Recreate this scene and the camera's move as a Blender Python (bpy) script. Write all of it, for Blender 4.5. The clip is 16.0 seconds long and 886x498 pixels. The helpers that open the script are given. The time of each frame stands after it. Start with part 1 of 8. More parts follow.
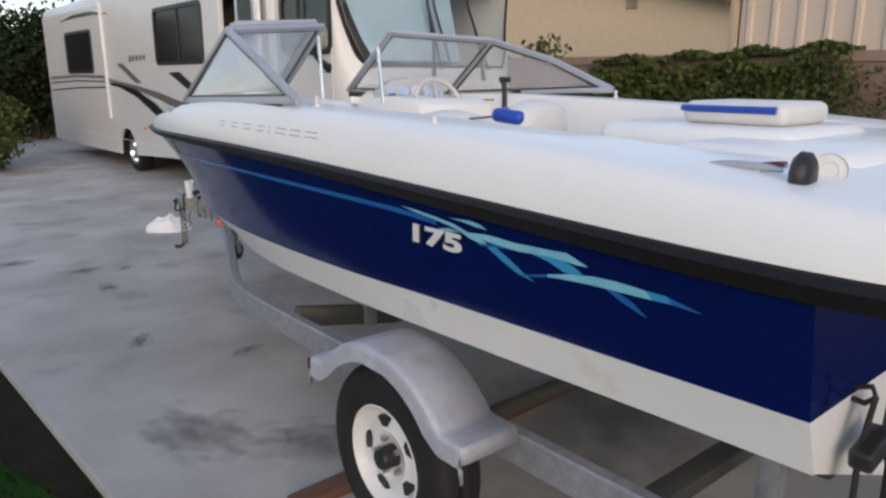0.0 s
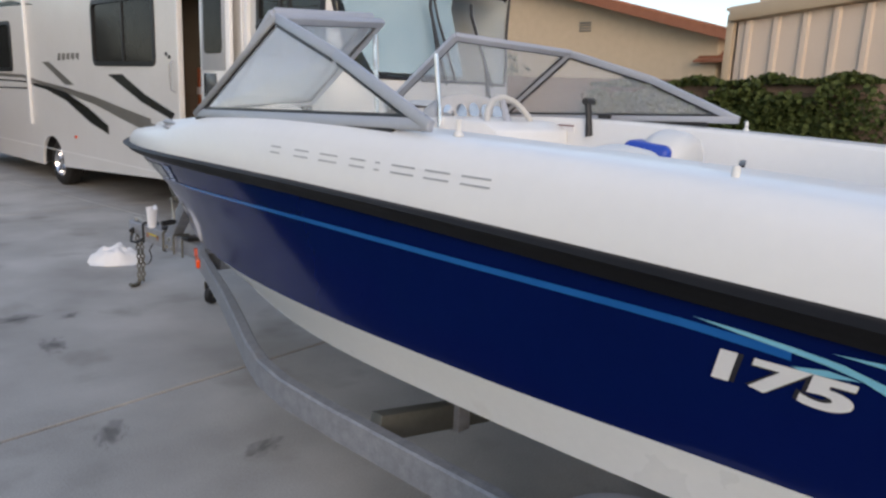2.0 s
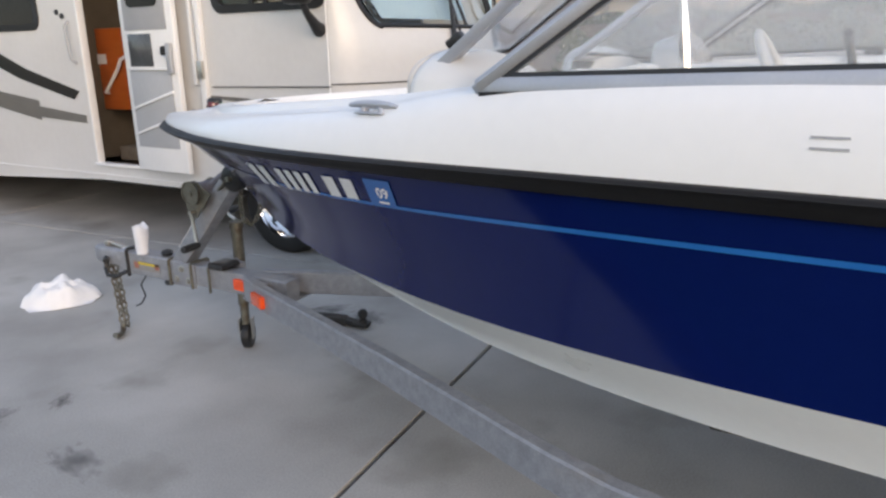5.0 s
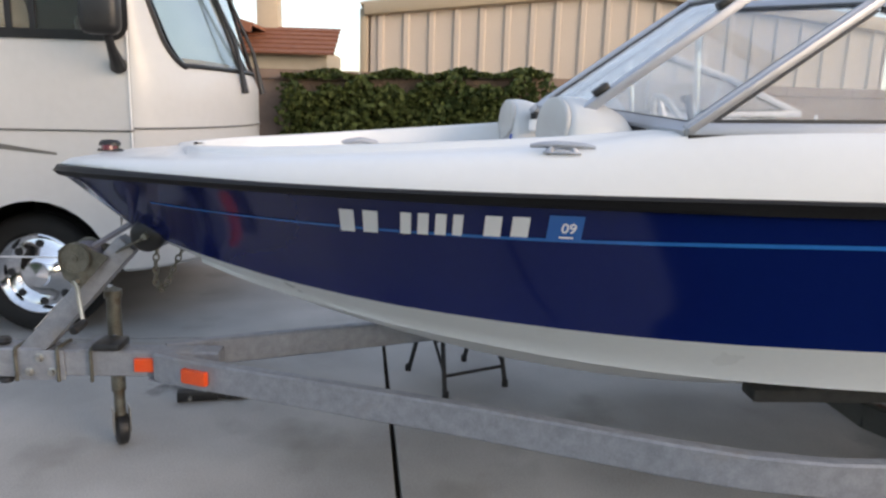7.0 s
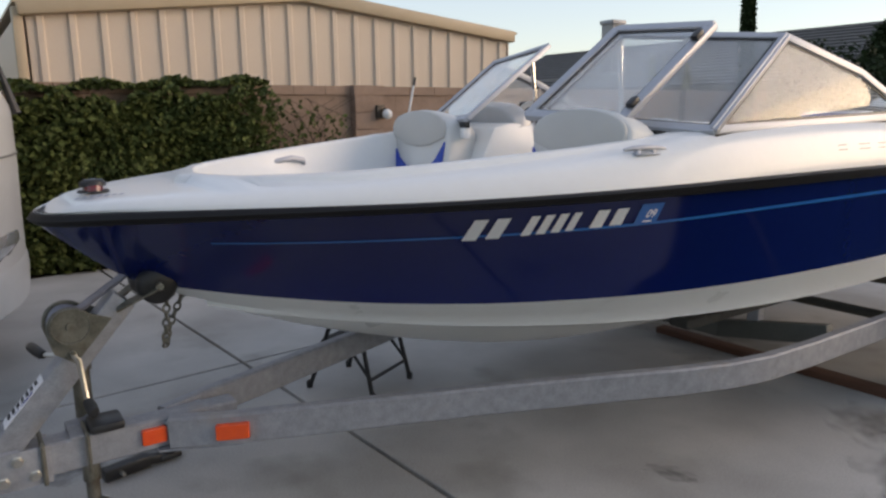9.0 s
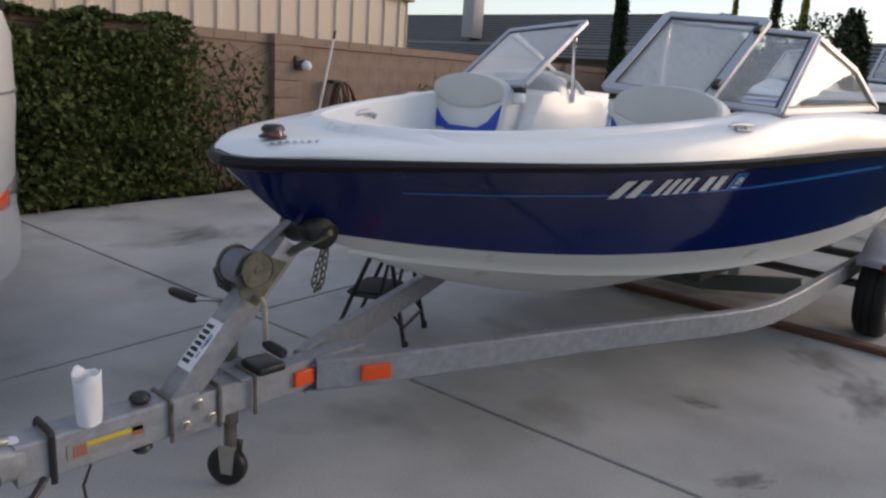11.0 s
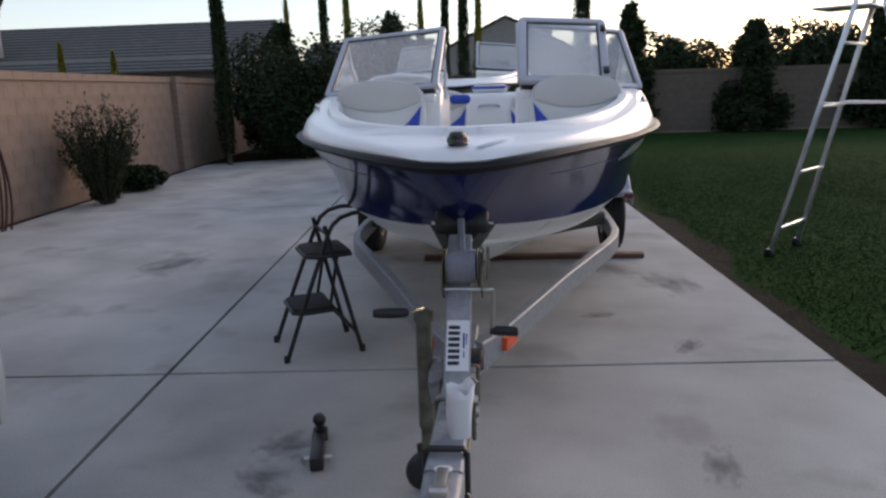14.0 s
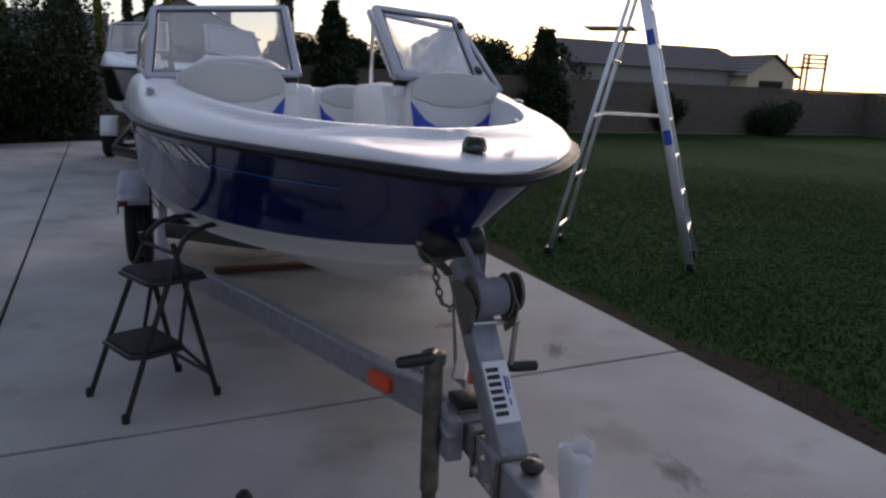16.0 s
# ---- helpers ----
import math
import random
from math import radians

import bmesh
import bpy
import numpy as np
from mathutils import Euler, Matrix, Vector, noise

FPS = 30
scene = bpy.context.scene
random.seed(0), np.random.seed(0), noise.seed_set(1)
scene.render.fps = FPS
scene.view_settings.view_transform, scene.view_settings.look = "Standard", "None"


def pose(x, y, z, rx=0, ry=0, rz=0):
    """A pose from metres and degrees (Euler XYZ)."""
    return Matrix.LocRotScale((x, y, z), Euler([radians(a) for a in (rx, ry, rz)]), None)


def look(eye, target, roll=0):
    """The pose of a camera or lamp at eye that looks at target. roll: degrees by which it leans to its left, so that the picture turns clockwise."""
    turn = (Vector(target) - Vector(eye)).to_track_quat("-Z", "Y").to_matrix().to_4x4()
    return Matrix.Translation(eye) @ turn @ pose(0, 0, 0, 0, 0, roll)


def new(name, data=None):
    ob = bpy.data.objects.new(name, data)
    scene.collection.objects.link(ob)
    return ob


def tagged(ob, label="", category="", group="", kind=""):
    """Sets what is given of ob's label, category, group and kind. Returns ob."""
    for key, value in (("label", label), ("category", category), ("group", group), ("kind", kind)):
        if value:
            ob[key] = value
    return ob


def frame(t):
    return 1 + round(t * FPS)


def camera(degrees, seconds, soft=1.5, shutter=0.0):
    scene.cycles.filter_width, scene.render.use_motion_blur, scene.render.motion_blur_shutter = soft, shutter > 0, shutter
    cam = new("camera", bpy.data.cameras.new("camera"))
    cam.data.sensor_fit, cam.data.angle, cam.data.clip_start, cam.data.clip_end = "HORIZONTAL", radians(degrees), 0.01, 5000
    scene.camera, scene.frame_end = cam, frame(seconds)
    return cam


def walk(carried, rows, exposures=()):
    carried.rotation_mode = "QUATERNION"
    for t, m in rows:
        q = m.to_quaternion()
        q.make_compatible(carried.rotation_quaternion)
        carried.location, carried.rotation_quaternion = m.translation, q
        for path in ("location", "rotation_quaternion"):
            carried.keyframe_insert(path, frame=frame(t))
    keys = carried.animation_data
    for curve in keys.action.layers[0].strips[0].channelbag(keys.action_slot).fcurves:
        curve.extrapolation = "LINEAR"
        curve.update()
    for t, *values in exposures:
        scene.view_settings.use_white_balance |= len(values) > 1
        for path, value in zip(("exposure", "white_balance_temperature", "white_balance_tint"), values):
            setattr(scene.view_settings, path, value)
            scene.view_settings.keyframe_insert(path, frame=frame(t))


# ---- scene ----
cam = camera(63.82, 16.0, 2.5)
PATH = [
    (0.0, pose(-2.232, -0.114, 1.451, 76.43, -0.02, -40.17)),
    (0.5, pose(-2.224, 0.200, 1.456, 76.61, -0.16, -41.95)),
    (1.0, pose(-2.171, 0.487, 1.434, 73.70, -1.94, -42.32)),
    (1.5, pose(-2.116, 0.769, 1.428, 75.77, -2.84, -43.81)),
    (2.0, pose(-2.156, 1.025, 1.440, 77.78, -2.38, -46.15)),
    (2.5, pose(-2.119, 1.293, 1.426, 76.64, -4.51, -43.30)),
    (2.7, look((-2.072, 1.407, 1.415), (-0.716, 2.828, 1.038), 5.2)),
    (3.0, pose(-2.038, 1.552, 1.414, 77.22, -5.25, -42.36)),
    (3.2, pose(-2.002, 1.680, 1.404, 76.57, -5.39, -43.79)),
    (5.3, pose(-2.307, 3.002, 1.414, 75.75, 2.02, -63.82)),
    (5.5, pose(-2.378, 3.137, 1.400, 77.01, 2.30, -66.66)),
    (5.6, look((-2.397, 3.212, 1.389), (-0.612, 3.978, 0.910), -2.7)),
    (6.0, pose(-2.482, 3.518, 1.395, 78.20, 0.50, -73.91)),
    (6.5, pose(-2.612, 3.865, 1.399, 76.87, -1.12, -80.05)),
    (7.0, pose(-2.581, 4.155, 1.377, 78.60, -1.67, -92.28)),
    (7.5, pose(-2.546, 4.478, 1.394, 79.70, -4.20, -100.36)),
    (7.8, look((-2.550, 4.722, 1.394), (-0.655, 4.220, 0.996), 1.4)),
    (8.0, pose(-2.529, 4.838, 1.423, 80.56, -1.57, -107.67)),
    (8.5, pose(-2.412, 5.206, 1.417, 80.52, -0.19, -117.64)),
    (11.0, pose(-1.803, 6.460, 1.406, 76.04, -3.75, -137.41)),
    (11.5, pose(-1.543, 6.646, 1.385, 73.03, -3.44, -144.41)),
    (12.0, pose(-1.329, 6.911, 1.397, 74.42, -0.20, -152.03)),
    (12.5, pose(-1.064, 7.113, 1.401, 78.17, -0.41, -156.16)),
    (13.0, pose(-0.773, 7.276, 1.380, 76.88, -0.29, -161.97)),
    (13.5, pose(-0.484, 7.446, 1.385, 77.26, 1.03, -170.49)),
    (14.0, pose(-0.164, 7.526, 1.360, 77.28, 1.63, -174.87)),
    (14.5, pose(0.123, 7.513, 1.344, 76.57, -0.20, -182.44)),
    (15.0, pose(0.393, 7.449, 1.357, 75.92, 0.41, -190.81)),
    (15.5, pose(0.589, 7.246, 1.365, 78.35, 0.17, -194.15)),
    (15.8, look((0.676, 7.110, 1.365), (0.079, 5.256, 0.910), 2.7)),
    (16.0, pose(0.763, 7.005, 1.357, 76.95, -2.24, -200.49)),
]
walk(cam, PATH, [(0.0, 1.3, 6950, 15), (1.0, 1.72, 6950, 15), (2.0, 1.33, 6950, 15), (3.0, 1.50, 6950, 15), (5.5, 1.72, 7150, 15), (6.5, 1.62, 7200, 15), (7.0, 1.72, 7250, 15), (8.5, 1.32, 7550, 16), (11.0, 1.2, 7250, 17), (12.0, 1.45, 7350, 17), (13.0, 1.1, 7150, 18), (13.5, 0.95, 7050, 18), (14.5, 1.42, 7050, 20), (15.5, 1.05, 6950, 20), (16.0, 0.74, 6850, 22)])

# ---------------------------------------------------------------- light
SUN_EL, SUN_AZ = 13.0, 214.0      # degrees; the glow lies astern of the boat
world = bpy.data.worlds.new("dusk_sky")
world.use_nodes = True
scene.world = world
wn = world.node_tree.nodes
wn.clear()
sky = wn.new("ShaderNodeTexSky")
sky.sky_type, sky.sun_disc = "NISHITA", False
sky.sun_elevation, sky.sun_rotation = radians(SUN_EL), radians(SUN_AZ)
sky.air_density, sky.dust_density, sky.ozone_density = 1.0, 0.6, 1.6
wbg, wout = wn.new("ShaderNodeBackground"), wn.new("ShaderNodeOutputWorld")
wbg.inputs["Strength"].default_value = 0.13
# thin high haze evens out the sky: half clear sky, half a flat lavender grey
haze = wn.new("ShaderNodeMix")
haze.data_type = "RGBA"
haze.inputs["Factor"].default_value = 0.5
haze.inputs["B"].default_value = (1.75, 2.10, 2.75, 1)
world.node_tree.links.new(sky.outputs[0], haze.inputs["A"])
world.node_tree.links.new(haze.outputs["Result"], wbg.inputs[0])
world.node_tree.links.new(wbg.outputs[0], wout.inputs[0])

sun_data = bpy.data.lights.new("sun", "SUN")
sun_data.energy, sun_data.angle, sun_data.color = 0.75, radians(40), (1.0, 0.82, 0.66)
sun_ob = new("sun", sun_data)
az = radians(SUN_AZ)
sun_dir = Vector((math.sin(az), math.cos(az), math.tan(radians(14))))
sun_ob.matrix_world = look(sun_dir * 40, (0, 0, 0))


# ---------------------------------------------------------------- mesh helpers
def curve(pairs):
    """A smooth function through (x, value) pairs."""
    xs, vs = [p[0] for p in pairs], [p[1] for p in pairs]
    ms = []
    for i in range(len(xs)):
        a, b = max(i - 1, 0), min(i + 1, len(xs) - 1)
        ms.append((vs[b] - vs[a]) / (xs[b] - xs[a]))

    def f(x):
        x = min(max(x, xs[0]), xs[-1])
        i = 0
        while i < len(xs) - 2 and x > xs[i + 1]:
            i += 1
        h = xs[i + 1] - xs[i]
        t = (x - xs[i]) / h
        return ((2 * t**3 - 3 * t**2 + 1) * vs[i] + (t**3 - 2 * t**2 + t) * h * ms[i]
                + (-2 * t**3 + 3 * t**2) * vs[i + 1] + (t**3 - t**2) * h * ms[i + 1])
    return f


def add_mesh(bm, verts, faces, mi=0):
    vs = [bm.verts.new(v) for v in verts]
    for f in faces:
        try:
            bm.faces.new([vs[i] for i in f]).material_index = mi
        except ValueError:
            pass
    return vs


def add_box(bm, c, s, rot=(0, 0, 0), bevel=0.0, m=None, mi=0, seg=2):
    """A box of size s at c, turned by degrees rot, with rounded edges."""
    t = bmesh.new()
    bmesh.ops.create_cube(t, size=1.0)
    bmesh.ops.scale(t, vec=s, verts=t.verts)
    if bevel:
        bmesh.ops.bevel(t, geom=list(t.edges), offset=bevel, segments=seg, affect="EDGES", profile=0.5)
    mm = (m or Matrix()) @ pose(*c, *rot)
    t.verts.index_update()
    add_mesh(bm, [mm @ v.co for v in t.verts], [[v.index for v in f.verts] for f in t.faces], mi)
    t.free()


def add_rings(bm, rings, close=True, caps=(True, True), mi=0):
    n = len(rings[0])
    vs = [[bm.verts.new(p) for p in r] for r in rings]
    for a, b in zip(vs, vs[1:]):
        for i in range(n if close else n - 1):
            j = (i + 1) % n
            try:
                bm.faces.new((a[i], a[j], b[j], b[i])).material_index = mi
            except ValueError:
                pass
    if close and caps[0]:
        bm.faces.new(list(reversed(vs[0]))).material_index = mi
    if close and caps[1]:
        bm.faces.new(vs[-1]).material_index = mi


def add_tube(bm, pts, r, seg=10, mi=0, caps=True):
    """A round bar along points; r is one radius or one for each point."""
    pts = [Vector(p) for p in pts]
    rs = r if isinstance(r, (list, tuple)) else [r] * len(pts)
    rings, up = [], None
    for i, p in enumerate(pts):
        d = (pts[min(i + 1, len(pts) - 1)] - pts[max(i - 1, 0)]).normalized()
        if up is None:
            up = d.cross(Vector((0, 0, 1)) if abs(d.z) < 0.9 else Vector((1, 0, 0))).normalized()
        up = (up - d * up.dot(d)).normalized()
        side = d.cross(up)
        rings.append([p + (up * math.cos(2 * math.pi * k / seg) + side * math.sin(2 * math.pi * k / seg)) * rs[i] for k in range(seg)])
    add_rings(bm, rings, True, (caps, caps), mi)


def add_bar(bm, p0, p1, w, h, up=(0, 0, 1), bevel=0.0, mi=0):
    """A square bar from p0 to p1, w across and h high."""
    p0, p1 = Vector(p0), Vector(p1)
    d = (p1 - p0)
    y = d.normalized()
    x = y.cross(Vector(up)).normalized()
    z = x.cross(y)
    m = Matrix((x, y, z)).transposed().to_4x4()
    m.translation = (p0 + p1) / 2
    add_box(bm, (0, 0, 0), (w, d.length, h), bevel=bevel, m=m, mi=mi)


def add_lathe(bm, prof, m=None, seg=24, mi=0, arc=360.0):
    """Turns (radius, height) pairs about the z axis of m."""
    m = m or Matrix()
    n = seg if arc == 360.0 else seg + 1
    rings = []
    for k in range(n):
        a = radians(arc) * k / seg
        rings.append([m @ Vector((r * math.cos(a), r * math.sin(a), z)) for r, z in prof])
    vs = [[bm.verts.new(p) for p in r] for r in rings]
    for k in range(seg):
        a, b = vs[k], vs[(k + 1) % n]
        for i in range(len(prof) - 1):
            try:
                bm.faces.new((a[i], b[i], b[i + 1], a[i + 1])).material_index = mi
            except ValueError:
                pass


def add_prism(bm, poly, m, depth, mi=0, bevel=0.0):
    """A flat outline in the xy plane of m, thick along its z."""
    t = bmesh.new()
    f = t.faces.new([t.verts.new((x, y, 0)) for x, y in poly])
    got = bmesh.ops.extrude_face_region(t, geom=[f])
    bmesh.ops.translate(t, vec=(0, 0, depth), verts=[g for g in got["geom"] if isinstance(g, bmesh.types.BMVert)])
    bmesh.ops.recalc_face_normals(t, faces=t.faces)
    if bevel:
        bmesh.ops.bevel(t, geom=list(t.edges), offset=bevel, segments=2, affect="EDGES", profile=0.5)
    t.verts.index_update()
    add_mesh(bm, [m @ v.co for v in t.verts], [[v.index for v in g.verts] for g in t.faces], mi)
    t.free()


def frame_of(o, x, y):
    """A matrix at o whose x and y axes run along x and y."""
    x = Vector(x).normalized()
    z = x.cross(Vector(y)).normalized()
    m = Matrix((x, z.cross(x), z)).transposed().to_4x4()
    m.translation = Vector(o)
    return m


def rounded(w, h, r, n=4, cx=0.0, cy=0.0):
    """Outline of a rounded rectangle."""
    out = []
    for sx, sy, a0 in ((1, 1, 0), (-1, 1, 90), (-1, -1, 180), (1, -1, 270)):
        for k in range(n + 1):
            a = radians(a0 + 90 * k / n)
            out.append((cx + sx * (w / 2 - r) + r * math.cos(a), cy + sy * (h / 2 - r) + r * math.sin(a)))
    return out


def thing(name, label, category, at=None, group="", kind=""):
    ob = new(name)
    ob.empty_display_size = 0.1
    if at is not None:
        ob.matrix_basis = at
    return tagged(ob, label, category, group, kind)


def part(name, bm, material, parent=None, label="", smooth=35, bevel=0.0):
    """Links a bmesh as one mesh object under a thing or a part."""
    me = bpy.data.meshes.new(name)
    bmesh.ops.recalc_face_normals(bm, faces=bm.faces)
    bm.to_mesh(me)
    bm.free()
    for mt in (material if isinstance(material, (list, tuple)) else [material]):
        me.materials.append(mt)
    if smooth:
        me.shade_smooth()
        me.set_sharp_from_angle(angle=radians(smooth))
    ob = new(name, me)
    if parent is not None:
        ob.parent = parent
    if label:
        ob["label"] = label
    return ob


def boxpart(name, c, s, material, parent, label="", rot=(0, 0, 0), bevel=0.004):
    bm = bmesh.new()
    add_box(bm, c, s, rot, bevel)
    return part(name, bm, material, parent, label)


def plate(name, p, u, v, w, h, t, material, parent, label="", r=0.0):
    """A thin plate centred at p with sides along u and v; t thick along their normal."""
    bm = bmesh.new()
    add_prism(bm, rounded(w, h, r) if r else [(-w / 2, -h / 2), (w / 2, -h / 2), (w / 2, h / 2), (-w / 2, h / 2)], frame_of(p, u, v), t)
    return part(name, bm, material, parent, label)


def text_mesh(body, height, name, bold=0.0, shear=0.0, squeeze=1.0):
    """A mesh of words in the built-in font: left to right from x = 0, base at y = 0, that high."""
    cu = bpy.data.curves.new(name, "FONT")
    cu.body, cu.size, cu.offset, cu.shear = body, 1.0, bold, shear
    ob = bpy.data.objects.new(name, cu)
    scene.collection.objects.link(ob)
    dg = bpy.context.evaluated_depsgraph_get()
    me = bpy.data.meshes.new_from_object(ob.evaluated_get(dg))
    bpy.data.objects.remove(ob)
    vs = [v.co.copy() for v in me.vertices]
    fs = [list(p.vertices) for p in me.polygons]
    lo, hi = min(v.y for v in vs), max(v.y for v in vs)
    x0 = min(v.x for v in vs)
    k = height / (hi - lo)
    return [Vector(((v.x - x0) * k * squeeze, (v.y - lo) * k, 0)) for v in vs], fs


# ---------------------------------------------------------------- materials
def mat(name, c1, c2=None, rough=0.5, metal=0.0, scale=8.0, fine=120.0, bump=0.0, coat=0.0, spread=0.5,
        rough_var=0.0, alpha=1.0, trans=0.0, ior=1.45, spec=0.5, emit=None, stretch=(1, 1, 1), per_object=0.0, spots=None):
    """A surface with two colours mixed by large and fine noise, with relief from the fine one."""
    m = bpy.data.materials.new(name)
    m.use_nodes = True
    nt = m.node_tree
    ns, ln = nt.nodes, nt.links.new
    b = ns["Principled BSDF"]
    b.inputs["Roughness"].default_value, b.inputs["Metallic"].default_value = rough, metal
    b.inputs["Coat Weight"].default_value, b.inputs["Coat Roughness"].default_value = coat, 0.04
    b.inputs["IOR"].default_value, b.inputs["Transmission Weight"].default_value = ior, trans
    b.inputs["Specular IOR Level"].default_value = spec
    c2 = c2 or c1
    tc, mp = ns.new("ShaderNodeTexCoord"), ns.new("ShaderNodeMapping")
    mp.inputs["Scale"].default_value = stretch
    ln(tc.outputs["Object"], mp.inputs[0])
    n1, n2 = ns.new("ShaderNodeTexNoise"), ns.new("ShaderNodeTexNoise")
    n1.inputs["Scale"].default_value, n1.inputs["Detail"].default_value = scale, 5
    n2.inputs["Scale"].default_value, n2.inputs["Detail"].default_value = fine, 3
    ln(mp.outputs[0], n1.inputs["Vector"])
    ln(mp.outputs[0], n2.inputs["Vector"])
    add = ns.new("ShaderNodeMath")
    add.operation = "MULTIPLY_ADD"
    add.inputs[1].default_value, add.inputs[2].default_value = 0.35, 0.0
    ln(n2.outputs[0], add.inputs[0])
    mix = ns.new("ShaderNodeMath")
    mix.operation = "MULTIPLY_ADD"
    mix.inputs[1].default_value = 0.65
    ln(n1.outputs[0], mix.inputs[0])
    ln(add.outputs[0], mix.inputs[2])
    fac = mix.outputs[0]
    if per_object:
        oi, pm = ns.new("ShaderNodeObjectInfo"), ns.new("ShaderNodeMath")
        pm.operation = "MULTIPLY_ADD"
        pm.inputs[1].default_value = per_object
        ln(oi.outputs["Random"], pm.inputs[0])
        ln(fac, pm.inputs[2])
        fac = pm.outputs[0]
    rp = ns.new("ShaderNodeValToRGB")
    rp.color_ramp.elements[0].position, rp.color_ramp.elements[1].position = 0.5 - spread / 2, 0.5 + spread / 2 + per_object
    rp.color_ramp.elements[0].color, rp.color_ramp.elements[1].color = (*c1, 1), (*c2, 1)
    ln(fac, rp.inputs[0])
    col = rp.outputs[0]
    if spots:
        # stains with a shape of their own: colour, size, how much of the surface
        n3, r3, mx = ns.new("ShaderNodeTexNoise"), ns.new("ShaderNodeValToRGB"), ns.new("ShaderNodeMix")
        n3.inputs["Scale"].default_value, n3.inputs["Detail"].default_value = spots[1], 6
        ln(tc.outputs["Object"], n3.inputs["Vector"])
        r3.color_ramp.elements[0].position, r3.color_ramp.elements[1].position = spots[2], spots[2] + 0.18
        mx.data_type = "RGBA"
        ln(n3.outputs[0], r3.inputs[0])
        ln(r3.outputs[0], mx.inputs["Factor"])
        ln(col, mx.inputs["A"])
        mx.inputs["B"].default_value = (*spots[0], 1)
        col = mx.outputs["Result"]
    ln(col, b.inputs["Base Color"])
    if rough_var:
        rv = ns.new("ShaderNodeMapRange")
        rv.inputs["To Min"].default_value, rv.inputs["To Max"].default_value = rough - rough_var, rough + rough_var
        ln(n1.outputs[0], rv.inputs[0])
        ln(rv.outputs[0], b.inputs["Roughness"])
    if bump:
        bp = ns.new("ShaderNodeBump")
        bp.inputs["Strength"].default_value, bp.inputs["Distance"].default_value = 0.6, bump
        ln(mix.outputs[0], bp.inputs["Height"])
        ln(bp.outputs[0], b.inputs["Normal"])
    if emit:
        b.inputs["Emission Color"].default_value, b.inputs["Emission Strength"].default_value = (*emit[0], 1), emit[1]
    return m


GEL_WHITE = mat("white_gelcoat", (0.75, 0.755, 0.745), (0.81, 0.81, 0.795), 0.32, scale=2, fine=30, coat=0.25, rough_var=0.06)
GEL_BLUE = mat("blue_gelcoat", (0.0016, 0.0076, 0.072), (0.0024, 0.0100, 0.088), 0.09, spec=0.42, scale=2, fine=25, ior=1.47, rough_var=0.02)
BOTTOM_WHITE = mat("white_bottom", (0.77, 0.785, 0.765), (0.84, 0.85, 0.83), 0.30, scale=3, fine=50, coat=0.2, rough_var=0.08, spots=((0.60, 0.57, 0.51), 3.5, 0.64))
RUBBER = mat("black_rubber", (0.010, 0.010, 0.011), (0.022, 0.022, 0.022), 0.45, scale=10, fine=90, bump=0.0006, rough_var=0.1)
RAIL_RUBBER = mat("rail_rubber", (0.007, 0.007, 0.008), (0.014, 0.014, 0.015), 0.5, spec=0.22, scale=10, fine=90, bump=0.0005, rough_var=0.1)
TYRE = mat("tyre_rubber", (0.007, 0.007, 0.007), (0.018, 0.017, 0.016), 0.75, scale=12, fine=140, bump=0.001)
VINYL = mat("white_vinyl", (0.60, 0.60, 0.58), (0.70, 0.70, 0.68), 0.42, scale=5, fine=400, bump=0.0004, rough_var=0.06)
VINYL_GREY = mat("cream_vinyl", (0.50, 0.49, 0.46), (0.58, 0.57, 0.54), 0.45, scale=5, fine=400, bump=0.0004)
VINYL_BLUE = mat("blue_vinyl", (0.012, 0.05, 0.34), (0.02, 0.075, 0.44), 0.4, scale=6, fine=400, bump=0.0003)
ALU = mat("anodised_aluminium", (0.42, 0.43, 0.46), (0.52, 0.53, 0.56), 0.48, 0.55, scale=6, fine=160, rough_var=0.08)
CHROME = mat("chrome", (0.75, 0.76, 0.78), (0.85, 0.85, 0.86), 0.10, 1.0, scale=6, fine=60, rough_var=0.05)
GALV = mat("galvanised_steel", (0.235, 0.245, 0.262), (0.36, 0.37, 0.395), 0.55, 0.35, scale=28, fine=150, bump=0.0008, rough_var=0.12, spread=0.35, spots=((0.33, 0.30, 0.27), 5.0, 0.62))
GALV_GREY = mat("galvanised_fender", (0.36, 0.37, 0.43), (0.62, 0.63, 0.68), 0.62, 0.30, scale=11, fine=60, bump=0.0012, rough_var=0.14, spread=0.7, spots=((0.40, 0.39, 0.40), 7.0, 0.55))
GLASS = mat("tinted_acrylic", (0.88, 0.91, 0.92), None, 0.0, trans=0.93, ior=1.3)


